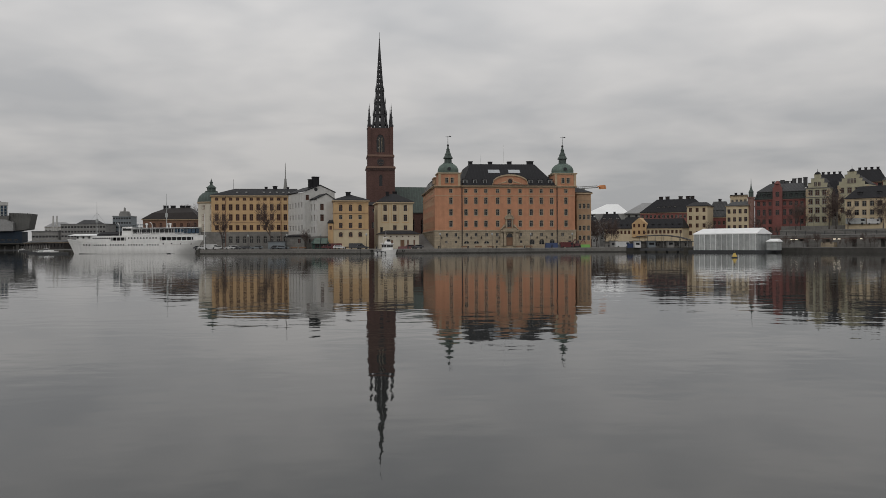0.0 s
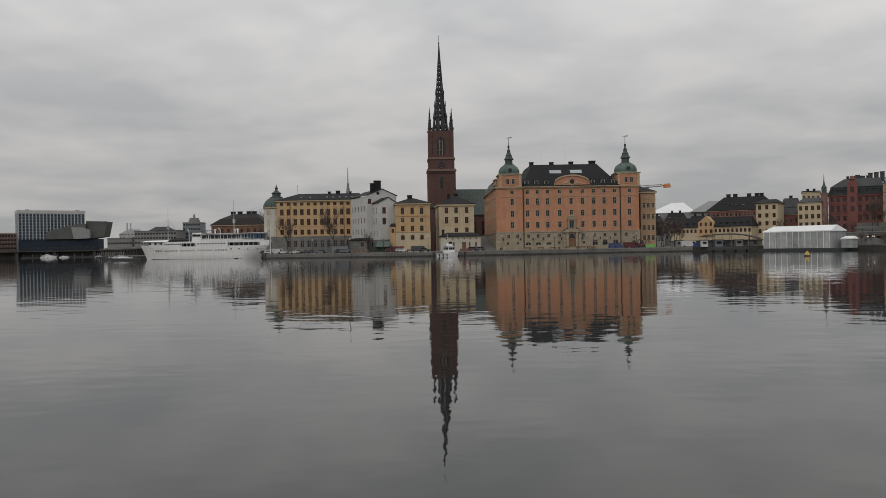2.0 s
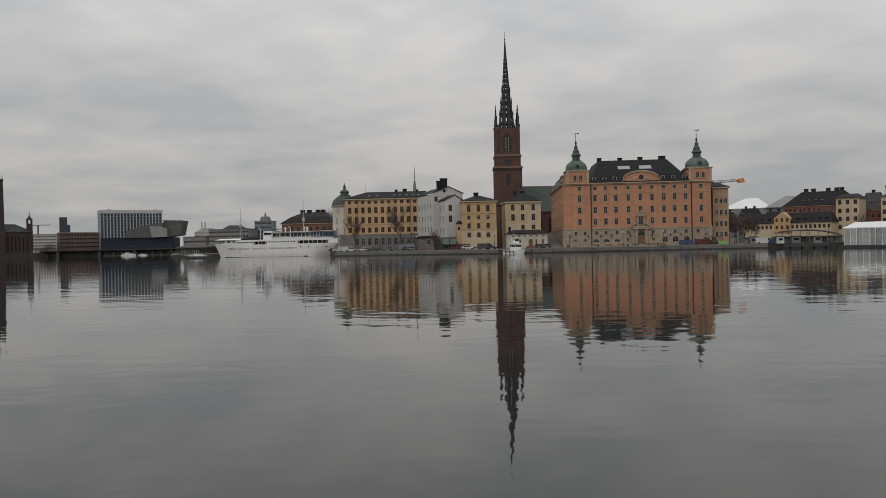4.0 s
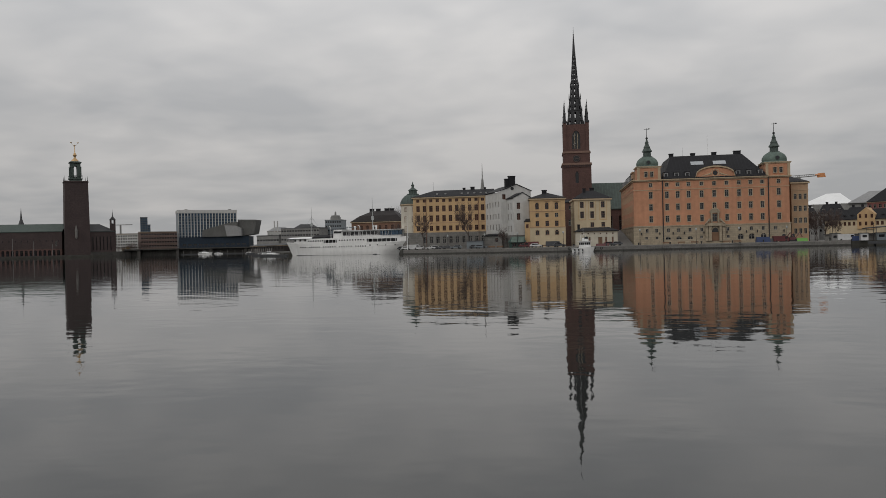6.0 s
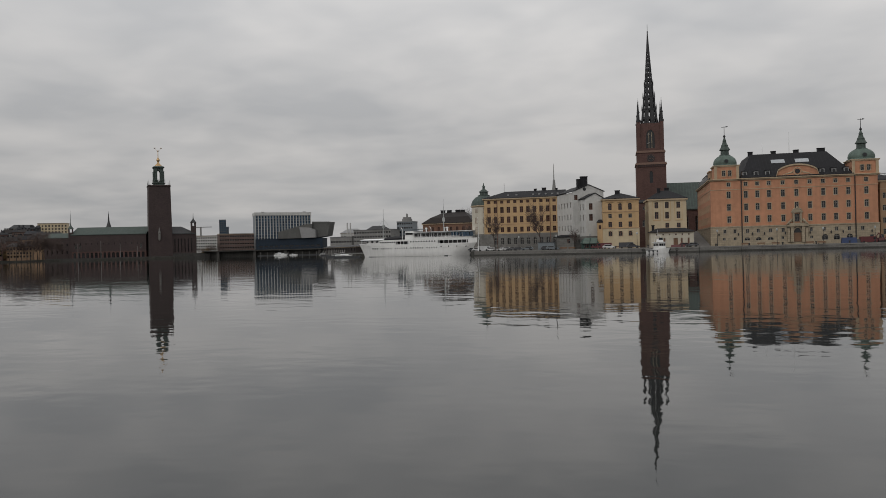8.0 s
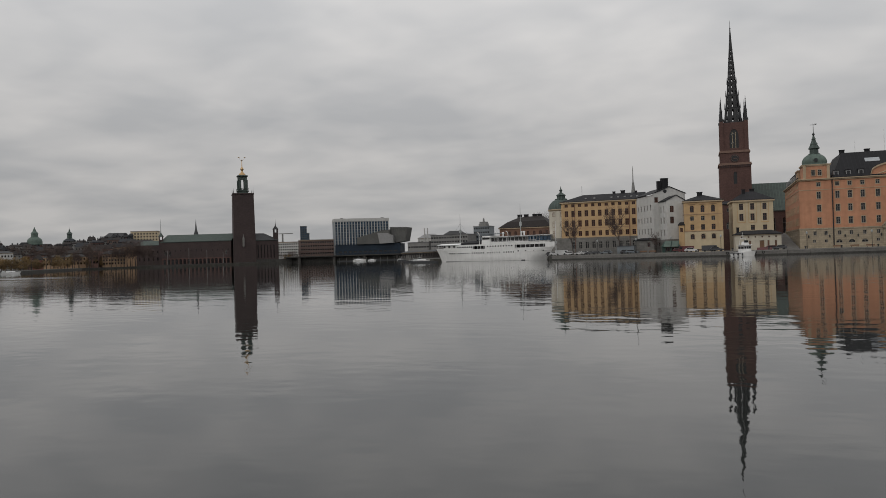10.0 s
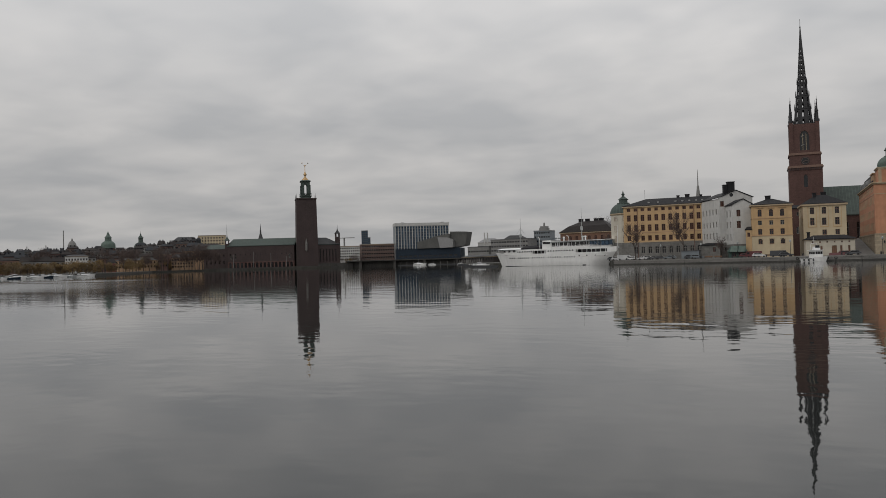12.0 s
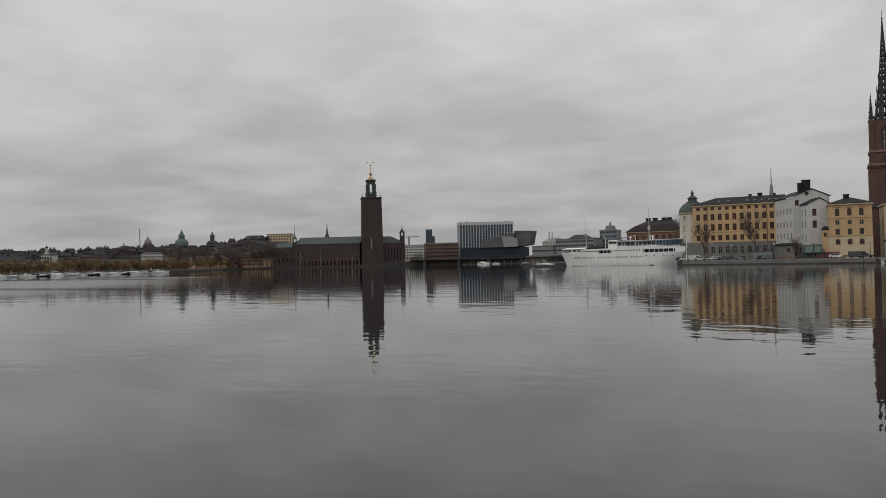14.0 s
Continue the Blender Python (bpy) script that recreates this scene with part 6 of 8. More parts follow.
    box(bm, (A + B) / 2, B - A, (B - A).length, 3.0, -0.4, 0.75)
    tagged(part("pontoon", bm, M_BOOT), "low dark floating pontoon", "pontoon")
    # yellow buoy
    c = P(-20.46, 168)
    r = thing("buoy", "yellow conical channel buoy", "buoy", (c.x, c.y, 0))
    bm = bmesh.new()
    lathe(bm, (0, 0), [(0.5, 0.22), (0.46, 0.34), (0.16, 0.98)], 14)
    part("body", bm, M_BUOY, r)
    bm = bmesh.new()
    lathe(bm, (0, 0), [(0.5, -0.3), (0.6, 0.02), (0.6, 0.18), (0.5, 0.22)], 14)
    part("float_collar", bm, M_BOOT, r)
    bm = bmesh.new()
    lathe(bm, (0, 0), [(0.15, 0.97), (0.17, 1.15), (0.05, 1.3), (0.03, 1.55)], 8)
    part("topmark", bm, M_BOOT, r)


build_small_boats()


# ---- generic town houses ----
def town_house(name, label, az0, d0, az1, d1, depth, z0, eave, ridge, wall, roof, rows, ncol, ww=1.2, wh=1.9, style="cross", fr=None, gl=None, ridge_in=0.18, flat=False, chimneys=0, group="", cornice=True, su=None):
    h = House(name, label, "house", P(az0, d0), P(az1, d1), depth, z0, group)
    cols = even(h.w / ncol * 0.5, h.w - h.w / ncol * 0.5, ncol)
    h.walls(z0, eave, wall, [("front", cols, z, ww, wh, style, fr or M_FRAME, gl or M_GLASS, su) for z in rows])
    if cornice:
        h.band(eave, eave + 0.35, 0.35, M_TRIM if wall not in (M_CONC, M_STEELG, M_BRICK) else wall)
    if flat:
        h.band(eave + 0.35, eave + 0.9, 0.15, roof, "roof")
    else:
        h.hip(eave + 0.5, ridge, roof, h.w * ridge_in, h.w * (1 - ridge_in), depth * 0.42, depth * 0.58)
    for k in range(chimneys):
        h.chimney(h.w * (0.15 + 0.7 * (k + 0.5) / chimneys), depth * 0.5, ridge - 1.0, ridge + 1.3, 1.3, 1.0)
    return h


def stepped_gable(h, a0, a1, z0, z1, steps, m, back=0.0, deep=1.0):
    """A gable whose edge climbs in broad steps to a narrow top under a small black cap."""
    mid, half = (a0 + a1) / 2, (a1 - a0) / 2
    edge = []
    for k in range(steps):
        w = half * (1 - 0.66 * k / (steps - 1))
        edge += [(w, z0 + (z1 - z0) * k / steps), (w, z0 + (z1 - z0) * (k + 1) / steps)]
    outline = [(mid + x, z) for x, z in edge] + [(mid - x, z) for x, z in edge[::-1]]
    bm = bmesh.new()
    fr = [bm.verts.new(h.at(a, back, z)) for a, z in outline]
    bk = [bm.verts.new(h.at(a, back + deep, z)) for a, z in outline]
    bm.faces.new(fr)
    bm.faces.new(bk[::-1])
    for i in range(len(fr)):
        j = (i + 1) % len(fr)
        bm.faces.new((fr[i], bk[i], bk[j], fr[j]))
    bmesh.ops.recalc_face_normals(bm, faces=bm.faces)
    for k in range(steps):
        w = half * (1 - 0.66 * k / (steps - 1))
        zb = z0 + (z1 - z0) * (k + 1) / steps
        nxt = half * (1 - 0.66 * (k + 1) / (steps - 1)) if k < steps - 1 else 0.0
        for s in (-1, 1):
            b2 = bmesh.new()
            box(b2, h.at(mid + s * (w + nxt) / 2, back + deep / 2), h.u, w - nxt + 0.16, deep + 0.2, zb - 0.02, zb + 0.22)
            h.add("coping_stone", b2, M_STONE)
    b2 = bmesh.new()
    q = h.at(mid, back + deep / 2)
    lathe(b2, q, [(1.25, z1 + 0.2), (1.15, z1 + 0.5), (0.7, z1 + 0.95), (0.2, z1 + 1.2), (0.1, z1 + 1.5), (0.04, z1 + 2.6)], 10)
    h.add("pediment_cap", b2, M_ROOF)
    return h.add("stepped_gable", bm, m)


def quoins(h, z0, z1):
    """Corner stones, long and short by turns, up both edges of the front."""
    k, z = 0, z0
    while z + 0.7 < z1:
        for s in (0, 1):
            w = 1.5 if k % 2 else 0.95
            bm = bmesh.new()
            box(bm, h.at(w / 2 - 0.06 if s == 0 else h.w - w / 2 + 0.06, 0.05), h.u, w, 0.3, z, z + 0.62)
            h.add("quoin", bm, M_TRIM)
        k, z = k + 1, z + 0.8


def build_right_bank():
    # white tent hall on a floating pontoon
    t = House("tent_hall", "white canvas event tent on a dark pontoon", "tent", P(-17.82, 262), P(-21.87, 254), 11, 0.0)
    bm = bmesh.new()
    box(bm, t.at(t.w / 2 + 1, 5.0), t.u, t.w + 4, 14, -0.5, 0.75)
    t.add("pontoon", bm, M_BOOT)
    t.walls(0.75, 5.8, M_CANVAS_G)
    rng = random.Random(21)
    bays = even(0.1, t.w - 0.1, 12)
    for a0, a1 in zip(bays, bays[1:]):
        bm = bmesh.new()
        n = 22
        phase, deep = rng.uniform(0, 6), rng.uniform(0.05, 0.13)
        cols = []
        for i in range(n + 1):
            x = a0 + (a1 - a0) * i / n
            off = 0.16 + deep * math.sin(phase + i * rng.uniform(0.9, 1.3)) + rng.uniform(-0.03, 0.03)
            cols.append([bm.verts.new(t.at(x, -0.14 - (off - 0.14) * f, z)) for z, f in ((5.75, 0.15), (3.6, 0.7), (0.8, 1.0))])
        for p, q in zip(cols, cols[1:]):
            for j in range(2):
                bm.faces.new((p[j + 1], q[j + 1], q[j], p[j]))
        smooth(t.add("canvas_panel", bm, M_CANVAS_G), 60)
    for a in even(0.1, t.w - 0.1, 12):
        bm = bmesh.new()
        box(bm, t.at(a, -0.34), t.u, 0.13, 0.12, 0.75, 5.8)
        t.add("post", bm, M_CANVAS)
    t.hip(5.95, 7.6, M_CANVAS, 0.6, t.w - 0.2, 5.3, 5.7, 0.3)
    x = House("tent_porch", "small white tent porch on the pontoon", "tent", P(-22.5, 257), P(-23.15, 256), 4, 0.7)
    x.walls(0.7, 3.4, M_CANVAS_G)
    x.hip(3.5, 4.2, M_CANVAS, 0.5, x.w - 0.3, 2, 3, 0.2)
    # ferry landing: a low wall, a curved canopy on posts, ticket kiosks
    k = House("landing_shed", "long low grey ferry landing shed with flat dark roof", "shed", P(-11.7, 297), P(-17.7, 296), 4, 1.5)
    k.walls(1.5, 3.5, M_STONE, [("front", even(2, k.w - 2, 9), 2.5, 1.5, 1.2, "two", M_FRAME, M_GLASS, None)])
    k.band(3.5, 3.8, 0.5, M_ROOF_G, "roof")
    cv = thing("landing_canopy", "curved dark canopy on slim posts at the ferry landing", "canopy", P(-15.8, 290, 1.5))
    C0, C1 = P(-13.9, 291), P(-17.6, 289)
    cu = (C1 - C0).normalized()
    cn = Vector((cu.y, -cu.x, 0))
    bm = bmesh.new()
    ribs = []
    for i in range(15):
        f = i / 14
        z = 5.6 - 1.5 * (2 * f - 0.9) ** 2 * (0.35 if f < 0.45 else 1.0)
        q = C0 + (C1 - C0) * f
        ribs.append([bm.verts.new(q + cn * y + Vector((0, 0, z + dz))) for y, dz in ((1.8, 0.0), (1.8, 0.22), (-2.4, 0.5), (-2.4, 0.28))])
    for p, q in zip(ribs, ribs[1:]):
        for j in range(4):
            bm.faces.new((p[j], q[j], q[(j + 1) % 4], p[(j + 1) % 4]))
    bm.faces.new(ribs[0])
    bm.faces.new(ribs[-1][::-1])
    bmesh.ops.recalc_face_normals(bm, faces=bm.faces)
    o = part("canopy_roof", bm, M_ROOF_B, cv)
    o.matrix_parent_inverse = Matrix.Translation(-cv.location)
    for f in even(0.06, 0.94, 7):
        q = C0 + (C1 - C0) * f
        bm = bmesh.new()
        rod(bm, (q.x, q.y, 1.5), (q.x, q.y, 5.7 - 1.5 * (2 * f - 0.9) ** 2 * (0.35 if f < 0.45 else 1.0)), 0.09, 0.09, 8)
        o = part("post", bm, M_ZINC, cv)
        o.matrix_parent_inverse = Matrix.Translation(-cv.location)
    for az, d, w, z, m, lab in ((-12.3, 290, 2.6, 2.4, M_CONC, "grey"), (-13.95, 288, 2.2, 2.3, M_CARWHITE, "white"), (-14.9, 290.5, 2.8, 2.3, M_STEELG, "blue-grey"), (-16.2, 290, 2.4, 2.2, M_CONC, "grey")):
        r = thing("ticket_kiosk", "small %s ticket kiosk at the ferry landing" % lab, "kiosk", P(az, d, 1.5), "landing kiosks")
        bm = bmesh.new()
        box(bm, (0, 0), (1, 0), w, 2.0, 0, z)
        part("body", bm, m, r)
        bm = bmesh.new()
        box(bm, (0, 0), (1, 0), w + 0.5, 2.5, z, z + 0.18)
        part("roof", bm, M_ROOF_G, r)
        bm = bmesh.new()
        box(bm, (0, -1.01), (1, 0), w * 0.6, 0.06, 1.0, 1.8)
        part("pane", bm, M_GLASS, r)
    vehicle("white van parked at the ferry landing", P(-12.9, 289.5, 1.5), 5, 5.2, 1.9, 2.2, M_CARWHITE)
    bm = bmesh.new()
    box(bm, P(-13.55, 289.5), (1, 0.1), 3.2, 1.6, 1.5, 3.0, 0.1)
    tagged(part("container", bm, M_BLUE), "small blue container at the ferry landing", "container")
    for az in (-12.0, -14.5, -15.6, -16.9):
        bm = bmesh.new()
        lathe(bm, P(az, 288), [(0.1, 1.5), (0.07, 6.8), (0.25, 6.9), (0.25, 7.15), (0.05, 7.2)], 8)
        tagged(part("lamp_post", bm, M_IRON), "slim lamp post on the ferry landing", "street lamp", "landing lamps")
    bm = bmesh.new()
    A, B = P(-14.3, 277), P(-17.0, 274)
    box(bm, (A + B) / 2, B - A, (B - A).length, 5, 0.5, 1.3)
    for a in even(0.1, 0.9, 4):
        q = A + (B - A) * a
        lathe(bm, q, [(0.3, -1), (0.3, 0.6)], 8)
    tagged(part("landing_stage", bm, M_BOOT), "dark timber landing stage on piles", "jetty")
    # viaduct with parapet and columns
    r = thing("viaduct", "concrete road viaduct with steel parapet above the quay", "bridge", P(-27, 283, 1.5))
    A, B = P(-22.9, 283), P(-36, 262)
    u = (B - A).normalized()
    L = (B - A).length

    def add(nm, bm, m):
        o = part(nm, bm, m, r)
        o.matrix_parent_inverse = Matrix.Translation(-r.location)
        return o

    bm = bmesh.new()
    box(bm, (A + B) / 2 + Vector((u.y, -u.x, 0)) * 2.2, u, L, 4.4, 4.5, 5.2)
    add("deck", bm, M_STONE)
    for z, m in ((4.1, M_BROWN), (5.2, M_CONC)):
        bm = bmesh.new()
        box(bm, (A + B) / 2 + Vector((u.y, -u.x, 0)) * 4.5, u, L, 0.3, z, z + 0.28)
        add("girder", bm, m)
    for z in (5.7, 6.1, 6.5):
        bm = bmesh.new()
        box(bm, (A + B) / 2 + Vector((u.y, -u.x, 0)) * 4.4, u, L, 0.12, z, z + 0.14)
        add("rail", bm, M_ROOF_G)
    for k in range(int(L / 3)):
        bm = bmesh.new()
        box(bm, A + u * (3 * k + 0.5) + Vector((u.y, -u.x, 0)) * 4.4, u, 0.14, 0.16, 5.3, 6.6)
        add("post", bm, M_IRON)
    for k in range(int(L / 8)):
        bm = bmesh.new()
        box(bm, A + u * (8 * k + 2) + Vector((u.y, -u.x, 0)) * 2.2, u, 0.9, 3.4, 1.5, 4.5)
        add("pier", bm, M_STONE)
    bm = bmesh.new()
    box(bm, (A + B) / 2 - Vector((u.y, -u.x, 0)) * 5.5, u, L, 1.0, 1.5, 7.2)
    tagged(part("retaining_wall", bm, M_STONE), "dark stone retaining wall behind the viaduct", "wall", kind="structure")
    lamp = None
    for t in (0.02, 0.05, 0.13, 0.15, 0.24, 0.33, 0.35, 0.45, 0.56, 0.68, 0.80):
        q = A + u * L * t + Vector((u.y, -u.x, 0)) * 4.9 + Vector((0, 0, 3.9))
        if lamp is None:
            lamp = thing("bulkhead_lamp", "lit white bulkhead lamp under the viaduct edge", "lamp", q, "viaduct lamps")
            bm = bmesh.new()
            box(bm, (0, 0), u, 0.8, 0.25, 0.04, 0.22)
            part("diffuser", bm, M_LAMPGLOW, lamp)
            bm = bmesh.new()
            box(bm, (0, 0), u, 1.2, 0.3, 0.22, 0.4)
            part("housing", bm, M_IRON, lamp)
        else:
            copy_thing(lamp, Matrix.Translation(q))
    bm = bmesh.new()
    qa, qb = P(-23.3, 265), P(-37, 246)
    box(bm, (qa + qb) / 2, qb - qa, (qb - qa).length, 3.0, -1.0, 1.3)
    tagged(part("lower_quay_wall", bm, M_STONE_W), "dark wet quay wall along the water", "quay wall", kind="structure")
    bm = bmesh.new()
    box(bm, (qa + qb) / 2, qb - qa, (qb - qa).length, 3.2, 1.3, 1.62)
    tagged(part("lower_quay", bm, M_PAVE), "grey concrete lower quay along the water", "quay", kind="structure")
    # storage under the viaduct
    for a, w, z, m in ((0.16, 5, 3.4, M_CONC), (0.3, 4, 3.0, M_SANDSTONE), (0.60, 3.2, 4.0, M_STEELG), (0.66, 3.0, 4.0, M_STEELG), (0.74, 3.0, 4.0, M_YELLOW)):
        bm = bmesh.new()
        q = A + u * L * a + Vector((u.y, -u.x, 0)) * 4.2
        box(bm, q, u, w, 2.5, 1.5, z, 0.05)
        ob = part("storage_container", bm, m)
        tagged(ob, "plain storage container under the viaduct", "container")
    # terrace road with traffic above
    A2, B2 = P(-23.5, 392), P(-38, 370)
    u2 = (B2 - A2).normalized()
    bm = bmesh.new()
    box(bm, (A2 + B2) / 2 - Vector((u2.y, -u2.x, 0)) * 15, u2, (B2 - A2).length, 34, 1.5, 10.4)
    tagged(part("road_terrace", bm, M_STONE), "stone terrace carrying the upper street", "terrace", kind="structure")
    for az, L2, hgt, m, lab in ((-27.9, 8.0, 2.8, M_CANVAS_G, "grey-white bus on the upper street"), (-28.9, 5.0, 2.4, M_CARWHITE, "white delivery van on the upper street")):
        vehicle(lab, P(az, 379 + (az + 26) * 1.7, 10.4), math.degrees(math.atan2(u2.y, u2.x)), L2, 2.5, hgt, m)
    # low yellow barrack with middle gable
    h = town_house("low_yellow_house", "low yellow plastered house with black mansard roof", -11.69, 398, -17.05, 387, 12, 1.5, 10.0, 15.0, M_CREAM, M_ROOF, (8.5,), 20, 1.1, 1.7, "cross", M_DARKWOOD, M_GLASS_B, 0.03)
    g0, g1 = h.along(-13.62), h.along(-14.62)
    bm = bmesh.new()
    f = [(g0, 6.0), (g1, 6.0), (g1, 12.6), ((g0 + g1) / 2, 15.5), (g0, 12.6)]
    fr, bk = [h.at(a, -0.6, z) for a, z in f], [h.at(a, 6.0, z) for a, z in f]
    quad(bm, *fr)
    quad(bm, *bk[::-1])
    for i in range(5):
        quad(bm, fr[i], bk[i], bk[(i + 1) % 5], fr[(i + 1) % 5])
    h.add("gable", bm, M_YELLOW)
    for a in even(g0 + 1.2, g1 - 1.2, 3):
        set_window(h.root, h.at(a, -0.9, 8.4), h.u, 1.0, 1.7, "cross", M_DARKWOOD, M_GLASS_B)
        set_window(h.root, h.at(a, -0.9, 11.7), h.u, 1.0, 1.7, "cross", M_DARKWOOD, M_GLASS_B)
    for a in even(h.w * 0.05, h.w * 0.95, 12):
        if not g0 - 2 < a < g1 + 2:
            h.dormer(a, 1.2, 11.0, 1.0, 1.2, 1.8, None, M_ROOF_G, M_ROOF)
    # big dark-roofed red house
    h = town_house("red_roofed_house", "long faded red house under a tall black roof", -14.19, 432, -18.8, 428, 18, 1.5, 19.0, 26.6, M_REDP, M_ROOF, (17.2, 13.5), 16, 1.3, 1.8, "cross", M_FRAME, M_GLASS, 0.22, chimneys=0)
    for az in (-15.45, -15.9, -16.8, -17.3, -17.6):
        h.chimney(h.along(az), 9, 26, 28.2, 2.0, 1.4, M_ROOF_B)
    for az in (-15.4, -15.75, -16.1, -16.5):
        h.dormer(h.along(az), 2.6, 20.8, 1.4, 1.7, 2.5, None, M_WHITE, M_ROOF)
    town_house("cream_corner_house", "narrow cream plastered house with low black roof", -17.35, 398, -18.7, 396, 14, 1.5, 20.6, 23.0, M_CREAM, M_ROOF, (19.0, 15.2, 11.5, 7.8), 3, 1.4, 2.0, "cross", M_DARKWOOD, M_GLASS_B)
    h = town_house("green_roofed_house", "brick house under a tall grey-green sheet roof", -18.7, 415, -19.95, 413, 14, 1.5, 15.6, 24.0, M_REDP, M_ROOF_G, (13.0, 9.0), 4, 1.2, 1.8, chimneys=1)
    for k in range(3):
        h.dormer(h.w * (0.25 + 0.25 * k), 2.2, 17.6, 1.3, 1.7, 2.4, None, M_ROOF_G, M_ROOF)
    town_house("cream_town_house", "cream plastered house with grey sheet roof", -19.93, 404, -21.36, 402, 14, 1.5, 20.6, 23.2, M_CREAM, M_ROOF_G, (18.2, 14.3, 10.5), 4, 1.4, 2.1, "cross", M_DARKWOOD, M_GLASS, chimneys=0)
    town_house("pale_attic_house", "pale plastered house with stacked chimneys behind", -20.2, 450, -21.3, 450, 12, 1.5, 28.0, 29.0, M_CREAM, M_ROOF, (25.5,), 4, 1.2, 1.6, flat=True, chimneys=2)
    # spirelet
    c = P(-21.53, 404)
    t = thing("stair_turret", "slim brick stair turret with green spirelet", "turret", (c.x, c.y, 1.5))
    for nm, prof, m in (("shaft", [(1.5, 1.5), (1.5, 25.6), (1.8, 25.9), (1.8, 26.3)], M_PINK), ("belfry", [(1.1, 26.3), (1.1, 28.5), (1.35, 28.7)], M_COPPER), ("spirelet", [(1.2, 28.7), (0.5, 30.2), (0.25, 31.5), (0.04, 35.2)], M_COPPER)):
        bm = bmesh.new()
        lathe(bm, c, [(r, z - 1.3 if z > 20 else z) for r, z in prof], 8, 0.3)
        o = part(nm, bm, m, t)
        o.matrix_parent_inverse = Matrix.Translation(-t.location)
    for z in (9, 13, 17, 21, 24):
        dn = Vector((-c.x, -c.y, 0)).normalized()
        set_window(t, c + dn * 1.62 + Vector((0, 0, z)), Vector((-dn.y, dn.x, 0)), 0.9, 1.7, "cross", M_FRAME, M_GLASS)
    # red house with dormered grey mansard
    h = House("red_town_house", "large red plastered house with grey mansard roof and middle gable", "house", P(-21.78, 406), P(-24.9, 404), 18, 1.5)
    cols = [h.along(a) for a in (-22.0, -22.35, -22.72, -23.18, -23.62, -24.0, -24.35, -24.68)]
    h.walls(1.5, 23.2, M_REDP, [("front", cols, z, 1.4, hh, "cross", M_FRAME_D, M_GLASS, M_REDP) for z, hh in ((21.6, 2.0), (17.4, 3.0), (13.0, 2.4), (9.5, 2.0))])
    h.band(23.2, 23.6, 0.5, M_REDP)
    h.band(19.7, 19.95, 0.2, M_REDP, "string_course")
    h.band(15.2, 15.4, 0.15, M_REDP, "string_course")
    bm = bmesh.new()
    prism_roof(bm, [h.at(-0.3, -0.3, 23.9), h.at(h.w + 0.3, -0.3, 23.9), h.at(h.w + 0.3, 18, 23.9), h.at(-0.3, 18, 23.9)], [h.at(0.9, 1.2, 27.3), h.at(h.w - 0.6, 1.2, 27.3), h.at(h.w - 0.6, 17, 27.3), h.at(0.9, 17, 27.3)])
    h.add("mansard", bm, M_ROOF_GREEN)
    bm = bmesh.new()
    prism_roof(bm, [h.at(0.6, 0.9, 27.5), h.at(h.w - 0.3, 0.9, 27.5), h.at(h.w - 0.3, 17, 27.5), h.at(0.6, 17, 27.5)], [h.at(6.0, 6, 31.4), h.at(h.w - 1.5, 6, 31.4), h.at(h.w - 1.5, 12, 31.4), h.at(6.0, 12, 31.4)])
    h.add("roof", bm, M_ROOF_G)
    m = h.along(-23.19)
    bm = bmesh.new()
    box(bm, h.at(m, -0.2), h.u, 4.2, 1.6, 1.5, 29.4)
    box(bm, h.at(m, -0.2), h.u, 2.8, 1.4, 29.4, 30.8)
    lathe(bm, h.at(m, -0.2), [(1.4, 30.8), (1.0, 31.8), (0.3, 32.4)], 10)
    h.add("gable_bay", bm, M_REDP)
    for z in (21.6, 17.4, 26.0):
        set_window(h.root, h.at(m, -1.3, z), h.u, 1.6, 2.4, "cross", M_FRAME_D, M_GLASS)
    for a in (-22.0, -22.35, -22.65, -23.65, -24.0, -24.35, -24.7):
        h.dormer(h.along(a), 0.1, 24.3, 1.3, 1.9, 1.6, None, M_ROOF_GREEN, M_ROOF_G)
    for k, (az, z) in enumerate(((-23.0, 33.4), (-23.3, 33.8), (-23.6, 33.2), (-24.05, 34.4), (-24.4, 34.6), (-24.75, 34.8))):
        h.chimney(h.along(az), 16, 30, z, 1.8, 1.6, M_ROOF_G)
    # stepped-gable houses
    h = House("stepped_gable_house", "pale stucco house with stepped gable and corner quoins", "house", P(-24.92, 395), P(-26.32, 393), 16, 1.5)
    cols = [h.along(a) for a in (-25.2, -25.6, -26.02)]
    h.walls(1.5, 27.6, M_PALE, [("front", cols, z, 1.7, 2.4, "cross", M_FRAME, M_GLASS_B, M_STONE) for z in (25.6, 21.6, 17.6, 13.4)])
    h.band(27.6, 28.0, 0.3, M_STONE)
    h.band(23.4, 23.7, 0.2, M_STONE, "string_course")
    stepped_gable(h, 0.9, h.w - 0.9, 28.0, 34.0, 3, M_PALE)
    quoins(h, 12.0, 27.4)
    for a in (0.42, 0.58):
        set_window(h.root, h.at(h.w * a, -0.42, 29.6), h.u, 1.2, 2.0, "cross", M_FRAME, M_GLASS_B)
    h.hip(28.3, 33.0, M_ROOF, h.w * 0.42, h.w * 0.58, 2, 15, over=-0.2)
    q = House("arched_link_house", "dark plastered link house with tall arch and black roof", "house", P(-26.3, 398), P(-26.82, 398), 10, 1.5)
    q.walls(1.5, 23.5, M_STONE, [("front", [q.w / 2], 18.5, 2.4, 7.5, "arch", M_STONE, M_GLASS, None)])
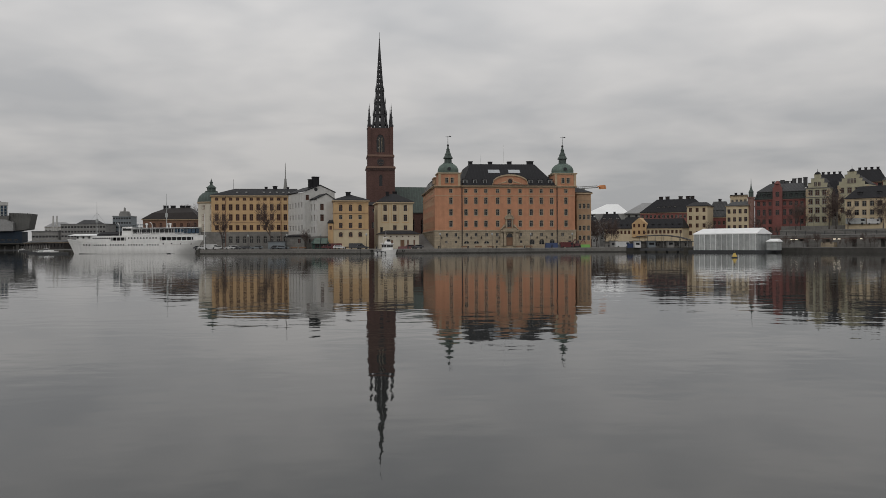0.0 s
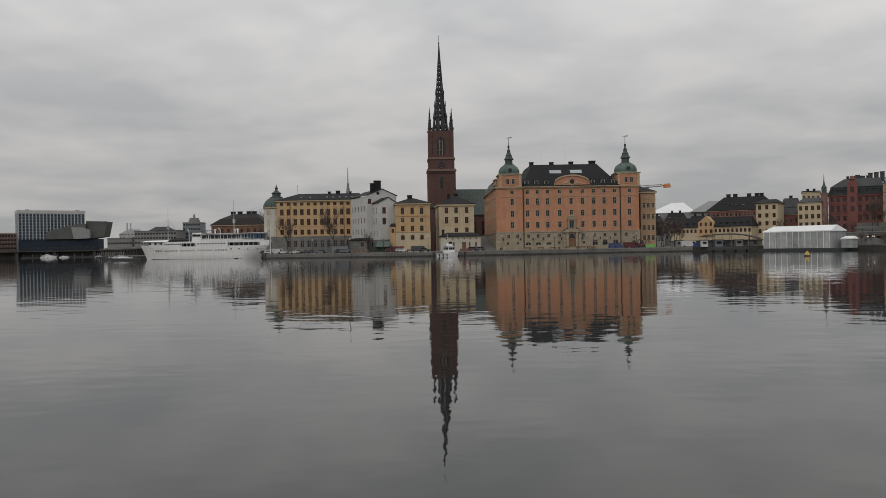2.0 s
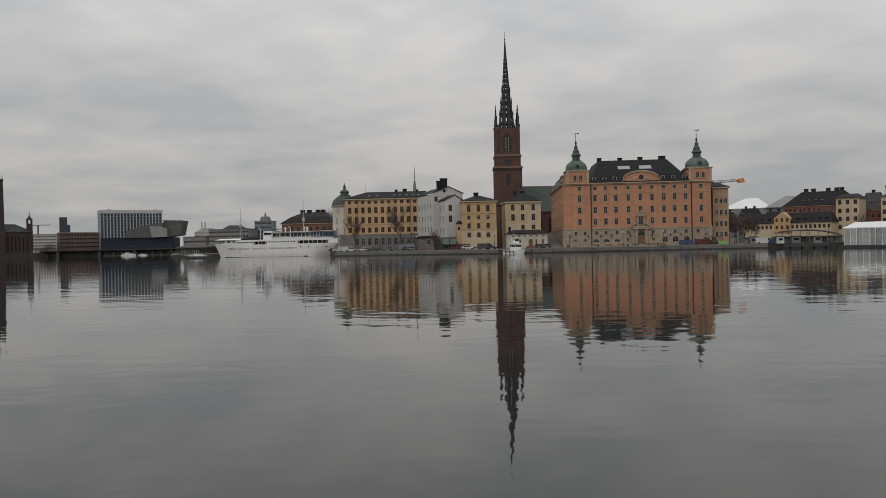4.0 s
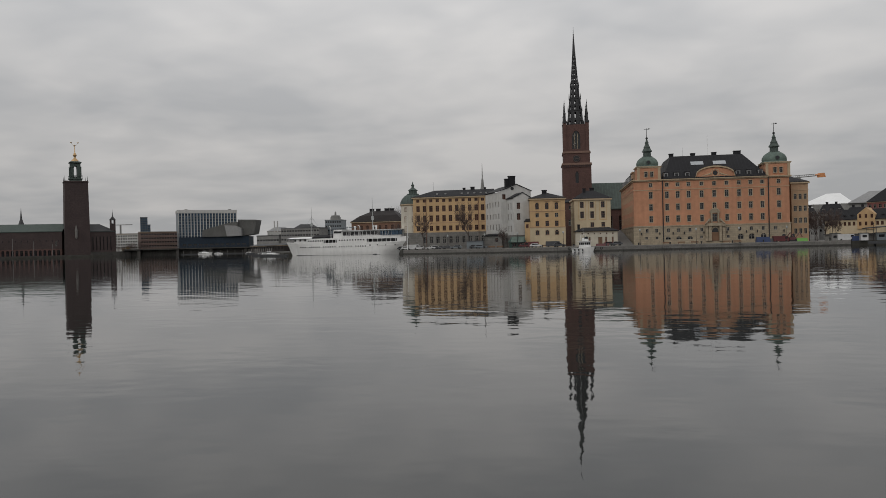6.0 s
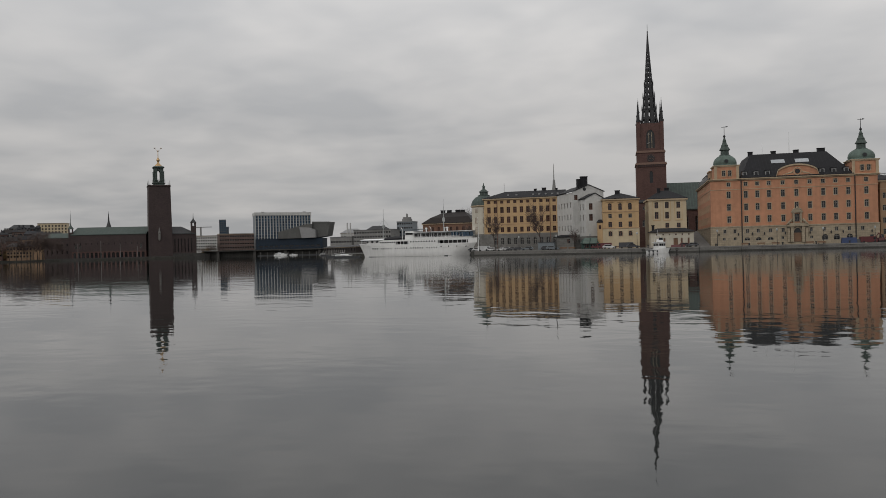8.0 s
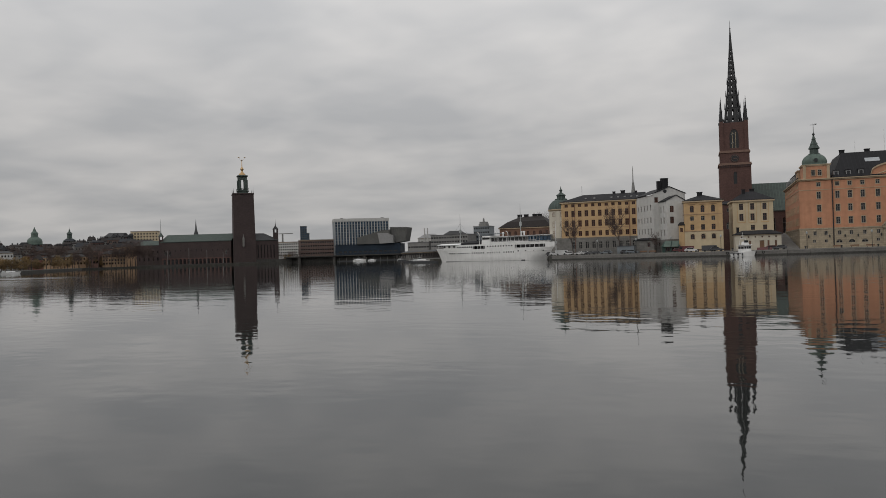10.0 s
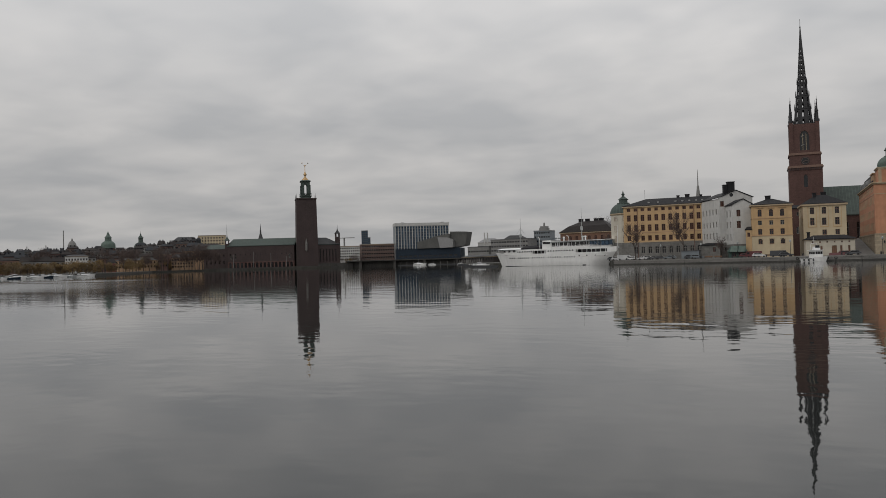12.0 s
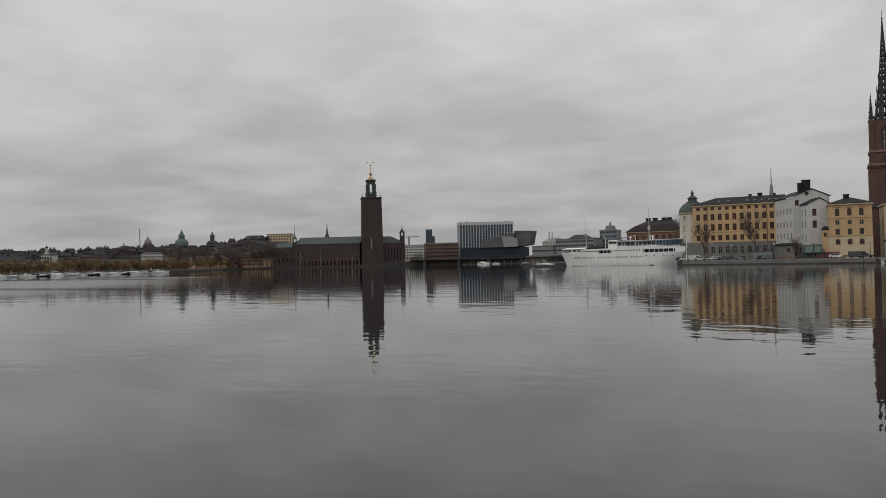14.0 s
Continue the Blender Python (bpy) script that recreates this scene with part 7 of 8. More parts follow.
    q.hip(23.8, 31.5, M_ROOF, 0.3, q.w - 0.3, 5, 8)
    h = House("stepped_gable_house", "pale green-grey stucco house with broad stepped gable", "house", P(-26.8, 400), P(-28.6, 397), 16, 1.5)
    cols = [h.along(a) for a in (-27.05, -27.5, -27.95)]
    h.walls(1.5, 29.0, M_PALE, [("front", cols, z, 1.7, 2.4, "cross", M_FRAME, M_GLASS_B, M_STONE) for z in (26.5, 22.0, 17.6)])
    stepped_gable(h, 0.6, h.w - 1.6, 29.0, 35.0, 4, M_PALE)
    quoins(h, 12.0, 28.8)
    for a in (0.36, 0.46, 0.56):
        set_window(h.root, h.at(h.w * a, -0.42, 30.8), h.u, 1.0, 2.2, "cross", M_FRAME, M_GLASS_B)
    h.hip(29.3, 34.0, M_ROOF, h.w * 0.42, h.w * 0.5, 2, 15, over=-0.2)
    h = town_house("cream_villa", "cream plastered house with broad black mansard roof", -27.25, 377, -33.5, 366, 16, 1.5, 21.2, 27.0, M_CREAM, M_ROOF, (19.3, 15.6, 12.2), 14, 1.7, 2.2, "cross", M_FRAME, M_GLASS, 0.08, chimneys=3, su=M_TRIM)
    for k in range(5):
        h.dormer(h.w * (0.12 + 0.18 * k), 2.0, 22.4, 1.5, 1.8, 2.4, None, M_ROOF_G, M_ROOF)
    # roofs on the hill behind
    for az0, az1, d, e, z, w, rf in ((-22.4, -24.6, 455, 30, 35.0, M_PINK, M_ROOF_G), (-25.5, -27.4, 450, 32, 38.6, M_PALE, M_ROOF), (-27.6, -29.6, 448, 33, 40.0, M_REDP, M_ROOF), (-29.4, -33.0, 440, 33, 38.5, M_PALE, M_ROOF_G)):
        town_house("hill_house", "tall hillside house with dark roof and chimneys", az0, d, az1, d, 14, 1.5, e, z, w, rf, (e - 2.2,), 7, 1.3, 1.9, chimneys=4, group="hillside houses")
    # dark terraces behind the park trees
    for az0, az1, d, e, z in ((-9.9, -11.3, 470, 14.0, 19.0), (-11.35, -12.9, 480, 15.5, 21.0), (-12.9, -14.4, 470, 13.5, 18.5)):
        hh = town_house("terraced_house", "grey terraced house with dark roof behind the trees", az0, d, az1, d, 12, 1.5, e, z, M_CONC, M_ROOF, (e - 2, e - 5.5, e - 9), 6, 1.4, 1.9, "cross", M_WHITE, M_GLASS, chimneys=2, group="terraced houses")
        for q in range(3):
            hh.dormer(hh.w * (0.2 + 0.3 * q), 1.8, e + 1.2, 1.5, 1.7, 2.4, None, M_WHITE, M_ROOF)
    # white-roofed hall far behind
    h = House("white_roofed_hall", "distant hall with white curved tent roof", "hall", P(-11.0, 640), P(-14.7, 640), 40, 1.5)
    h.walls(1.5, 27.0, M_CONC)
    bm = bmesh.new()
    prism_roof(bm, [h.at(-8, 0, 27), h.at(h.w * 0.66, 0, 27), h.at(h.w * 0.66, 40, 27), h.at(-8, 40, 27)], [h.at(h.w * 0.22, 14, 35.2), h.at(h.w * 0.44, 14, 35.2), h.at(h.w * 0.44, 26, 35.2), h.at(h.w * 0.22, 26, 35.2)])
    h.add("roof", bm, M_CANVAS)
    bm = bmesh.new()
    prism_roof(bm, [h.at(h.w * 0.56, -2, 27), h.at(h.w * 1.3, -2, 27), h.at(h.w * 1.3, 38, 27), h.at(h.w * 0.56, 38, 27)], [h.at(h.w * 0.9, 8, 35.4), h.at(h.w * 1.1, 8, 35.4), h.at(h.w * 1.1, 26, 35.4), h.at(h.w * 0.9, 26, 35.4)])
    h.add("annexe_roof", bm, M_ZINC)
    # tower crane
    c = P(-10.2, 520)
    r = thing("tower_crane", "orange tower crane seen over the roofs", "crane", (c.x, c.y, 1.5))
    bm = bmesh.new()
    box(bm, c, (1, 0), 1.8, 1.8, 1.5, 39.6)
    o = part("mast", bm, M_CONC, r)
    o.matrix_parent_inverse = Matrix.Translation(-r.location)
    A, B = P(-9.0, 520, 38.6), P(-11.2, 505, 38.6)
    bm = bmesh.new()
    rod(bm, A, B, 0.3)
    rod(bm, A + Vector((0, 0, 1.4)), B + Vector((0, 0, 1.0)), 0.2)
    for k in range(16):
        rod(bm, A + (B - A) * k / 16, A + (B - A) * (k + 0.5) / 16 + Vector((0, 0, 1.3)), 0.1)
    o = part("jib", bm, M_CONC, r)
    o.matrix_parent_inverse = Matrix.Translation(-r.location)
    bm = bmesh.new()
    q = P(-11.55, 505)
    box(bm, q, (B - A), 4.5, 2.0, 37.6, 40.0, 0.4)
    rod(bm, B + Vector((0, 0, 0.5)), q + Vector((0, 0, 39.0)), 0.5)
    o = part("counterweight", bm, M_CRANE, r)
    o.matrix_parent_inverse = Matrix.Translation(-r.location)


def vehicle(label, at, yaw, L, W, H, m, name="van", cat="vehicle", sedan=False):
    """A car, van or bus: shaped body with glazing and four wheels."""
    r = thing(name, label, cat, at)
    r.rotation_euler = (0, 0, radians(yaw))
    if sedan:
        prof = [(-0.5, 0.35), (-0.5, 0.62), (-0.46, 0.66), (-0.36, 0.95), (-0.3, 1.0), (0.08, 1.0), (0.24, 0.68), (0.45, 0.58), (0.5, 0.5), (0.5, 0.25)]
    else:
        prof = [(-0.5, 0.14), (-0.5, 0.94), (-0.48, 1.0), (0.42, 1.0), (0.46, 0.9), (0.5, 0.45), (0.5, 0.14)]
    bm = bmesh.new()
    l, q = [bm.verts.new((x * L, -W / 2 * (0.86 if z > 0.75 and sedan else 1), z * H)) for x, z in prof], [bm.verts.new((x * L, W / 2 * (0.86 if z > 0.75 and sedan else 1), z * H)) for x, z in prof]
    bm.faces.new(l[::-1])
    bm.faces.new(q)
    for i in range(len(prof)):
        j = (i + 1) % len(prof)
        bm.faces.new((l[i], l[j], q[j], q[i]))
    bmesh.ops.recalc_face_normals(bm, faces=bm.faces)
    body = part("body", bm, m, r)
    for s in (-1, 1):
        bm = bmesh.new()
        if sedan:
            f = [(-0.38, 0.68), (0.2, 0.68), (0.07, 0.95), (-0.32, 0.95)]
            vs = [bm.verts.new((x * L, s * (W / 2 * (1.0 if z < 0.75 else 0.87) + 0.01), z * H)) for x, z in f]
            bm.faces.new(vs)
            bmesh.ops.solidify(bm, geom=bm.faces[:], thickness=0.03)
        else:
            box(bm, (0.34 * L, s * (W / 2 + 0.01)), (1, 0), 0.18 * L, 0.03, 0.55 * H, 0.85 * H)
        part("side_window", bm, M_GLASS, body)
    bm = bmesh.new()
    rad = 0.32 if L < 7 else 0.48
    rod(bm, (0, -0.12, 0), (0, 0.12, 0), rad, rad, 14)
    wm = mesh_of(bm, M_RUBBER)
    for sx in (-0.31, 0.31):
        for sy in (-1, 1):
            o = new("wheel", wm)
            o.parent = r
            o.location = (sx * L, sy * (W / 2 - 0.08), rad)
    return r


build_right_bank()


# ---- the far shore between town hall and island ----
def build_far_centre():
    # hotel slab
    h = House("hotel_slab", "grey-blue glazed hotel slab with pale top floor", "hotel", P(33.04, 850), P(29.10, 858), 22, 1.5)
    cols = even(1.9, h.w - 1.9, 19)
    rows = even(18.2, 41.0, 9)
    wins = [("front", cols, z, 1.75, 2.15, "plain", M_NAVY, M_GLASS_C, None) for z in rows]
    h.walls(1.5, 42.8, M_HOTEL, wins)
    pitch = cols[1] - cols[0]
    for c in [cols[0] - pitch / 2] + [x + pitch / 2 for x in cols]:
        bm = bmesh.new()
        box(bm, h.at(c, -0.22), h.u, 0.5, 0.4, 16.8, 42.6)
        h.add("facade_fin", bm, M_WHITE)
    h.band(42.8, 46.0, 0.4, M_WHITE, "top_floor")
    for a in (0.15, 0.9):
        bm = bmesh.new()
        box(bm, h.at(h.w * a, 8), h.u, 3, 3, 46.0, 47.0)
        h.add("roof_hut", bm, M_CONC)
    # congress hall: dark base, slanting metal volumes with light and shade in their colours
    k = House("congress_hall", "angular grey metal congress hall on a dark blue base", "hall", P(33.0, 815), P(28.3, 800), 26, 1.5)
    k.walls(1.5, 16.6, M_NAVY, [("front", even(5, k.w - 5, 12), 4.2, 3.6, 3.4, "two", M_IRON, M_GLASS, None), ("front", even(5, k.w - 5, 12), 9.5, 3.6, 1.6, "two", M_IRON, M_GLASS, None)])
    k.band(16.6, 17.0, 0.2, M_NAVY, "parapet")

    def wedge(nm, pts, deep, m, b0=-2.0):
        bm = bmesh.new()
        fr = [k.at(k.along(az), b0, z) for az, z in pts]
        bk = [k.at(k.along(az) + 2, b0 + deep, z) for az, z in pts]
        quad(bm, *fr)
        quad(bm, *bk[::-1])
        for i in range(len(fr)):
            quad(bm, fr[i], bk[i], bk[(i + 1) % len(fr)], fr[(i + 1) % len(fr)])
        bmesh.ops.recalc_face_normals(bm, faces=bm.faces)
        k.add(nm, bm, m)

    wedge("hall_volume", [(31.45, 17.02), (29.05, 17.02), (29.02, 31.2), (29.6, 30.6), (31.4, 23.8)], 20, M_HALL)
    # the side that catches the light, brightened by paler zinc
    wedge("hall_face", [(29.75, 17.0), (28.75, 17.4), (28.75, 25.0), (29.2, 27.5), (29.9, 28.0)], 12, M_ZINC, -3.5)
    wedge("hall_tail", [(28.9, 17.0), (27.95, 19.0), (27.75, 33.0), (29.05, 33.6), (29.0, 26.0)], 18, M_HALL, 0.5)
    for az in even(27.85, 28.95, 9):
        bm = bmesh.new()
        a = k.along(az)
        rod(bm, k.at(a, 0.3, 29.6), k.at(a, 0.3, 33.6), 0.25, 0.25, 4)
        k.add("fin", bm, M_HALL)
    # street bridge along the water
    r = thing("street_bridge", "low dark street bridge on piers along the far water", "bridge", P(32, 785, 0))
    A, B = P(36.6, 792), P(27.6, 770)
    u = (B - A).normalized()
    bm = bmesh.new()
    box(bm, (A + B) / 2, u, (B - A).length, 12, 5.3, 6.3)
    o = part("deck", bm, M_STONE_W, r)
    o.matrix_parent_inverse = Matrix.Translation(-r.location)
    for t in (0.12, 0.4, 0.64, 0.9):
        bm = bmesh.new()
        box(bm, A + (B - A) * t, u, 2.6, 10, -1.0, 5.3)
        o = part("pier", bm, M_STONE_W, r)
        o.matrix_parent_inverse = Matrix.Translation(-r.location)
    for t in even(0.0, 1.0, 46):
        bm = bmesh.new()
        box(bm, A + (B - A) * t + Vector((u.y, -u.x, 0)) * 5.8, u, 0.25, 0.25, 6.6, 8.0)
        o = part("railing_post", bm, M_IRON, r)
        o.matrix_parent_inverse = Matrix.Translation(-r.location)
    bm = bmesh.new()
    box(bm, (A + B) / 2 + Vector((u.y, -u.x, 0)) * 5.8, u, (B - A).length, 0.2, 7.9, 8.1)
    o = part("handrail", bm, M_IRON, r)
    o.matrix_parent_inverse = Matrix.Translation(-r.location)
    bm = bmesh.new()
    box(bm, (A + B) / 2 - Vector((u.y, -u.x, 0)) * 1.5, u, (B - A).length, 1.5, -1.0, 5.25)
    e0, e1 = P(38.4, 783), P(36.4, 790)
    box(bm, (e0 + e1) / 2, e1 - e0, (e1 - e0).length + 6, 3.0, -1.0, 4.6)
    tagged(part("embankment_wall", bm, M_STONE_W), "dark stone embankment wall behind the street bridge", "wall", kind="structure")
    # blocks left of the hotel
    town_house("brick_office", "brown brick office block with flat roof", 35.5, 835, 33.12, 840, 18, 1.5, 23.0, 24, M_BROWN, M_CONC, even(9.5, 21.0, 4), 14, 1.9, 1.6, "plain", M_ZINC, M_GLASS, flat=True)
    town_house("slim_tower_block", "distant slim grey tower block", 35.5, 1300, 35.03, 1300, 14, 1.5, 57.0, 58, M_SLATE, M_SLATE, even(20, 55, 11), 3, 2.6, 2.0, "plain", M_SLATE, M_GLASS_C, flat=True, cornice=False)
    town_house("tower_block_shoulder", "distant grey tower block shoulder", 35.03, 1300, 34.85, 1300, 14, 1.5, 45.5, 46, M_SLATE, M_SLATE, even(20, 43, 8), 2, 1.6, 2.0, "plain", M_SLATE, M_GLASS_C, flat=True, cornice=False)
    town_house("white_apartment_block", "distant white apartment block with rows of balconies", 37.1, 950, 35.55, 950, 14, 1.5, 24.0, 25, M_WHITE, M_CONC, even(9, 22, 5), 10, 1.6, 1.5, "plain", M_FRAME, M_GLASS, flat=True)
    # low station roofs and offices behind the ship
    town_house("station_office", "long grey concrete office with window bands", 26.05, 760, 23.35, 740, 18, 1.5, 22.0, 23, M_CONC, M_ROOF_G, (8, 12, 16, 20), 14, 2.2, 1.7, "plain", M_CONC, M_GLASS, flat=True)
    town_house("station_shed", "low grey terminal building with stepped roof", 27.75, 780, 26.2, 770, 22, 1.5, 16.0, 18, M_CONC, M_ROOF_G, (7, 12), 8, 2.4, 1.8, "plain", M_CONC, M_GLASS, flat=True)
    town_house("dark_roofed_block", "distant block with dark curved roof", 25.3, 880, 23.2, 880, 20, 1.5, 24.0, 30.5, M_CONC, M_ROOF_G, (20,), 10, 2, 1.6, "plain", M_CONC, M_GLASS, ridge_in=0.3)
    town_house("white_roof_block", "distant low block with pale roof", 27.0, 900, 25.2, 900, 20, 1.5, 23.0, 28.5, M_WHITE, M_ZINC, (19,), 9, 2, 1.6, "plain", M_CONC, M_GLASS, ridge_in=0.3)
    town_house("dark_sheds", "dark waterfront sheds with shallow roofs", 28.2, 640, 25.9, 560, 14, 1.5, 5.6, 7.4, M_ROOF_B, M_ROOF_G, (4.0,), 12, 2.2, 2.2, "plain", M_IRON, M_GLASS, ridge_in=0.02)
    for az in (26.5, 26.28):
        c = P(az, 900)
        bm = bmesh.new()
        lathe(bm, c, [(0.95, 1.5), (0.75, 34.5), (0.85, 34.8)], 12)
        tagged(part("smokestack", bm, M_WHITE), "slim pale industrial smokestack", "chimney")
    h = town_house("round_cornered_tower_block", "grey concrete tower block with roof drum", 22.9, 760, 21.75, 755, 16, 1.5, 29.5, 31, M_STEELG, M_CONC, even(12, 28, 5), 7, 1.7, 1.7, "plain", M_STEELG, M_GLASS, flat=True)
    bm = bmesh.new()
    c = h.at(h.w * 0.5, 8)
    lathe(bm, c, [(5.0, 30.3), (5.0, 32.8), (4.2, 33.0), (4.2, 34.5), (1.0, 34.8), (0.8, 37.5), (0.1, 38.5)], 16)
    h.add("roof_drum", bm, M_CONC)
    # ochre house with big dark roof behind the ship
    h = House("ochre_roofed_house", "brownish plastered house with broad dark mansard roof", "house", P(21.0, 402), P(17.3, 396), 22, 1.5)
    h.walls(1.5, 15.5, M_OCHRE, [("front", even(2, h.w - 2, 8), z, 1.4, 2.3, "arch", M_DARKWOOD, M_GLASS_B, None) for z in (13.0, 9.0, 5.0)])
    h.band(15.5, 15.9, 0.5, M_TRIM)
    bm = bmesh.new()
    w = h.w
    prism_roof(bm, [h.at(-0.5, -0.5, 16.1), h.at(w + 0.5, -0.5, 16.1), h.at(w + 0.5, 22.5, 16.1), h.at(-0.5, 22.5, 16.1)], [h.at(3.6, 2.5, 19.0), h.at(w - 3.0, 2.5, 19.4), h.at(w - 3.0, 19, 19.4), h.at(3.6, 19, 19.0)])
    prism_roof(bm, [h.at(3.6, 2.5, 19.0), h.at(w - 3.0, 2.5, 19.4), h.at(w - 3.0, 19, 19.4), h.at(3.6, 19, 19.0)], [h.at(8.5, 9, 21.6), h.at(w - 6.5, 9, 22.0), h.at(w - 6.5, 13, 22.0), h.at(8.5, 13, 21.6)], 0.02)
    h.add("roof", bm, M_ROOF_B)
    for a in (0.32, 0.45, 0.62, 0.72):
        h.chimney(h.w * a, 10, 21, 23.0, 2.2, 1.4, M_ROOF)
    # green needle spire over the roofs
    c = P(11.37, 700)
    t = thing("needle_spire_church", "distant church tower with slim green copper spire", "church", (c.x, c.y, 1.5))
    for nm, prof, m in (("tower", [(5, 1.5), (5, 45)], M_BRICK), ("spire", [(3.0, 45), (1.7, 54), (1.0, 60), (1.0, 61.0), (0.5, 62), (0.2, 74), (0.06, 76)], M_CONC)):
        bm = bmesh.new()
        lathe(bm, c, prof, 8)
        o = part(nm, bm, m, t)
        o.matrix_parent_inverse = Matrix.Translation(-t.location)
    # distant needle and construction crane over the town hall
    c = P(42.68, 1100)
    t = thing("needle_spire_church", "distant church tower with dark needle spire", "church", (c.x, c.y, 1.5))
    for nm, prof, m in (("tower", [(4.5, 1.5), (4.5, 40)], M_BRICK_D), ("spire", [(3.6, 40), (1.2, 48), (0.2, 60), (0.05, 62)], M_ROOF_G)):
        bm = bmesh.new()
        lathe(bm, c, prof, 8)
        o = part(nm, bm, m, t)
        o.matrix_parent_inverse = Matrix.Translation(-t.location)
    c = P(36.75, 980)
    r = thing("tower_crane", "distant pale tower crane", "crane", (c.x, c.y, 1.5))
    bm = bmesh.new()
    box(bm, c, (1, 0), 1.4, 1.4, 1.5, 36)
    o = part("mast", bm, M_CONC, r)
    o.matrix_parent_inverse = Matrix.Translation(-r.location)
    bm = bmesh.new()
    rod(bm, P(37.3, 980, 35.5), P(36.0, 980, 35.8), 0.5)
    o = part("jib", bm, M_CONC, r)
    o.matrix_parent_inverse = Matrix.Translation(-r.location)


build_far_centre()


# ---- trees ----
def bare_tree_meshes(seed, height, spread):
    rng = random.Random(seed)
    trunk, twigs = bmesh.new(), bmesh.new()

    reach = (0.78, 0.40, 0.19, 0.10)

    def grow(p, d, r, level):
        length = height * reach[level] * rng.uniform(0.75, 1.1)
        steps = 4 if level == 0 else 3 if level < 3 else 1
        for k in range(steps):
            q = p + d * length / steps
            rod(trunk if level == 0 else twigs, p, q, r, r * 0.72, (7, 5, 4, 3)[level])
            p, r = q, max(r * 0.72, 0.022)
            wob = 0.10 if level == 0 else 0.25
            d = (d + Vector((rng.uniform(-1, 1), rng.uniform(-1, 1), rng.uniform(-0.2, 0.5))) * wob).normalized()
            if level == 3 or (level == 0 and k < 1):
                continue
            for _ in range(3):
                ang = rng.uniform(0, 2 * math.pi)
                side = Vector((math.cos(ang), math.sin(ang), rng.uniform(0.1, 0.7)))
                tilt = rng.uniform(0.55, 0.95) * spread
                grow(p, (d * math.cos(tilt) + side * math.sin(tilt)).normalized(), max(r * 0.55, 0.022), level + 1)

    grow(Vector((0, 0, 0)), Vector((0, 0, 1)), height * 0.022, 0)
    return mesh_of(trunk, M_BARK), mesh_of(twigs, M_TWIG)


def leafy_meshes(seed, height, width):
    rng = random.Random(seed)
    trunk, crown = bmesh.new(), bmesh.new()
    rod(trunk, (0, 0, 0), (0.2, 0, height * 0.45), height * 0.03, height * 0.02, 7)
    lumps = []
    for k in range(12):
        a = rng.uniform(0, 2 * math.pi)
        c = Vector((math.cos(a) * width * rng.uniform(0.1, 0.46), math.sin(a) * width * rng.uniform(0.1, 0.46), height * rng.uniform(0.14, 0.84)))
        lumps.append((c, width * rng.uniform(0.16, 0.28)))
        rod(trunk, (0.2, 0, height * 0.4), c, height * 0.012, height * 0.004, 5)
    for c, r in lumps:
        for k in range(130):
            v = Vector((rng.gauss(0, 1), rng.gauss(0, 1), rng.gauss(0, 1))).normalized() * r * rng.uniform(0.5, 1.08)
            v.z *= 0.8
            p = c + v
            s = rng.uniform(0.16, 0.34)
            x = Vector((rng.gauss(0, 1), rng.gauss(0, 1), rng.gauss(0, 1))).normalized()
            y = x.orthogonal().normalized()
            quad(crown, p - x * s, p - y * s * 0.6, p + x * s, p + y * s * 0.6)
    return mesh_of(trunk, M_BARK), mesh_of(crown, M_LEAF)


def plant(meshes, at, turn, scale, label, group, names=("trunk", "crown")):
    r = thing("tree", label, "tree", at, group)
    r.rotation_euler = (0, 0, turn)
    r.scale = (scale, scale, scale)
    for nm, me in zip(names, meshes):
        o = new(nm, me)
        o.parent = r
    return r


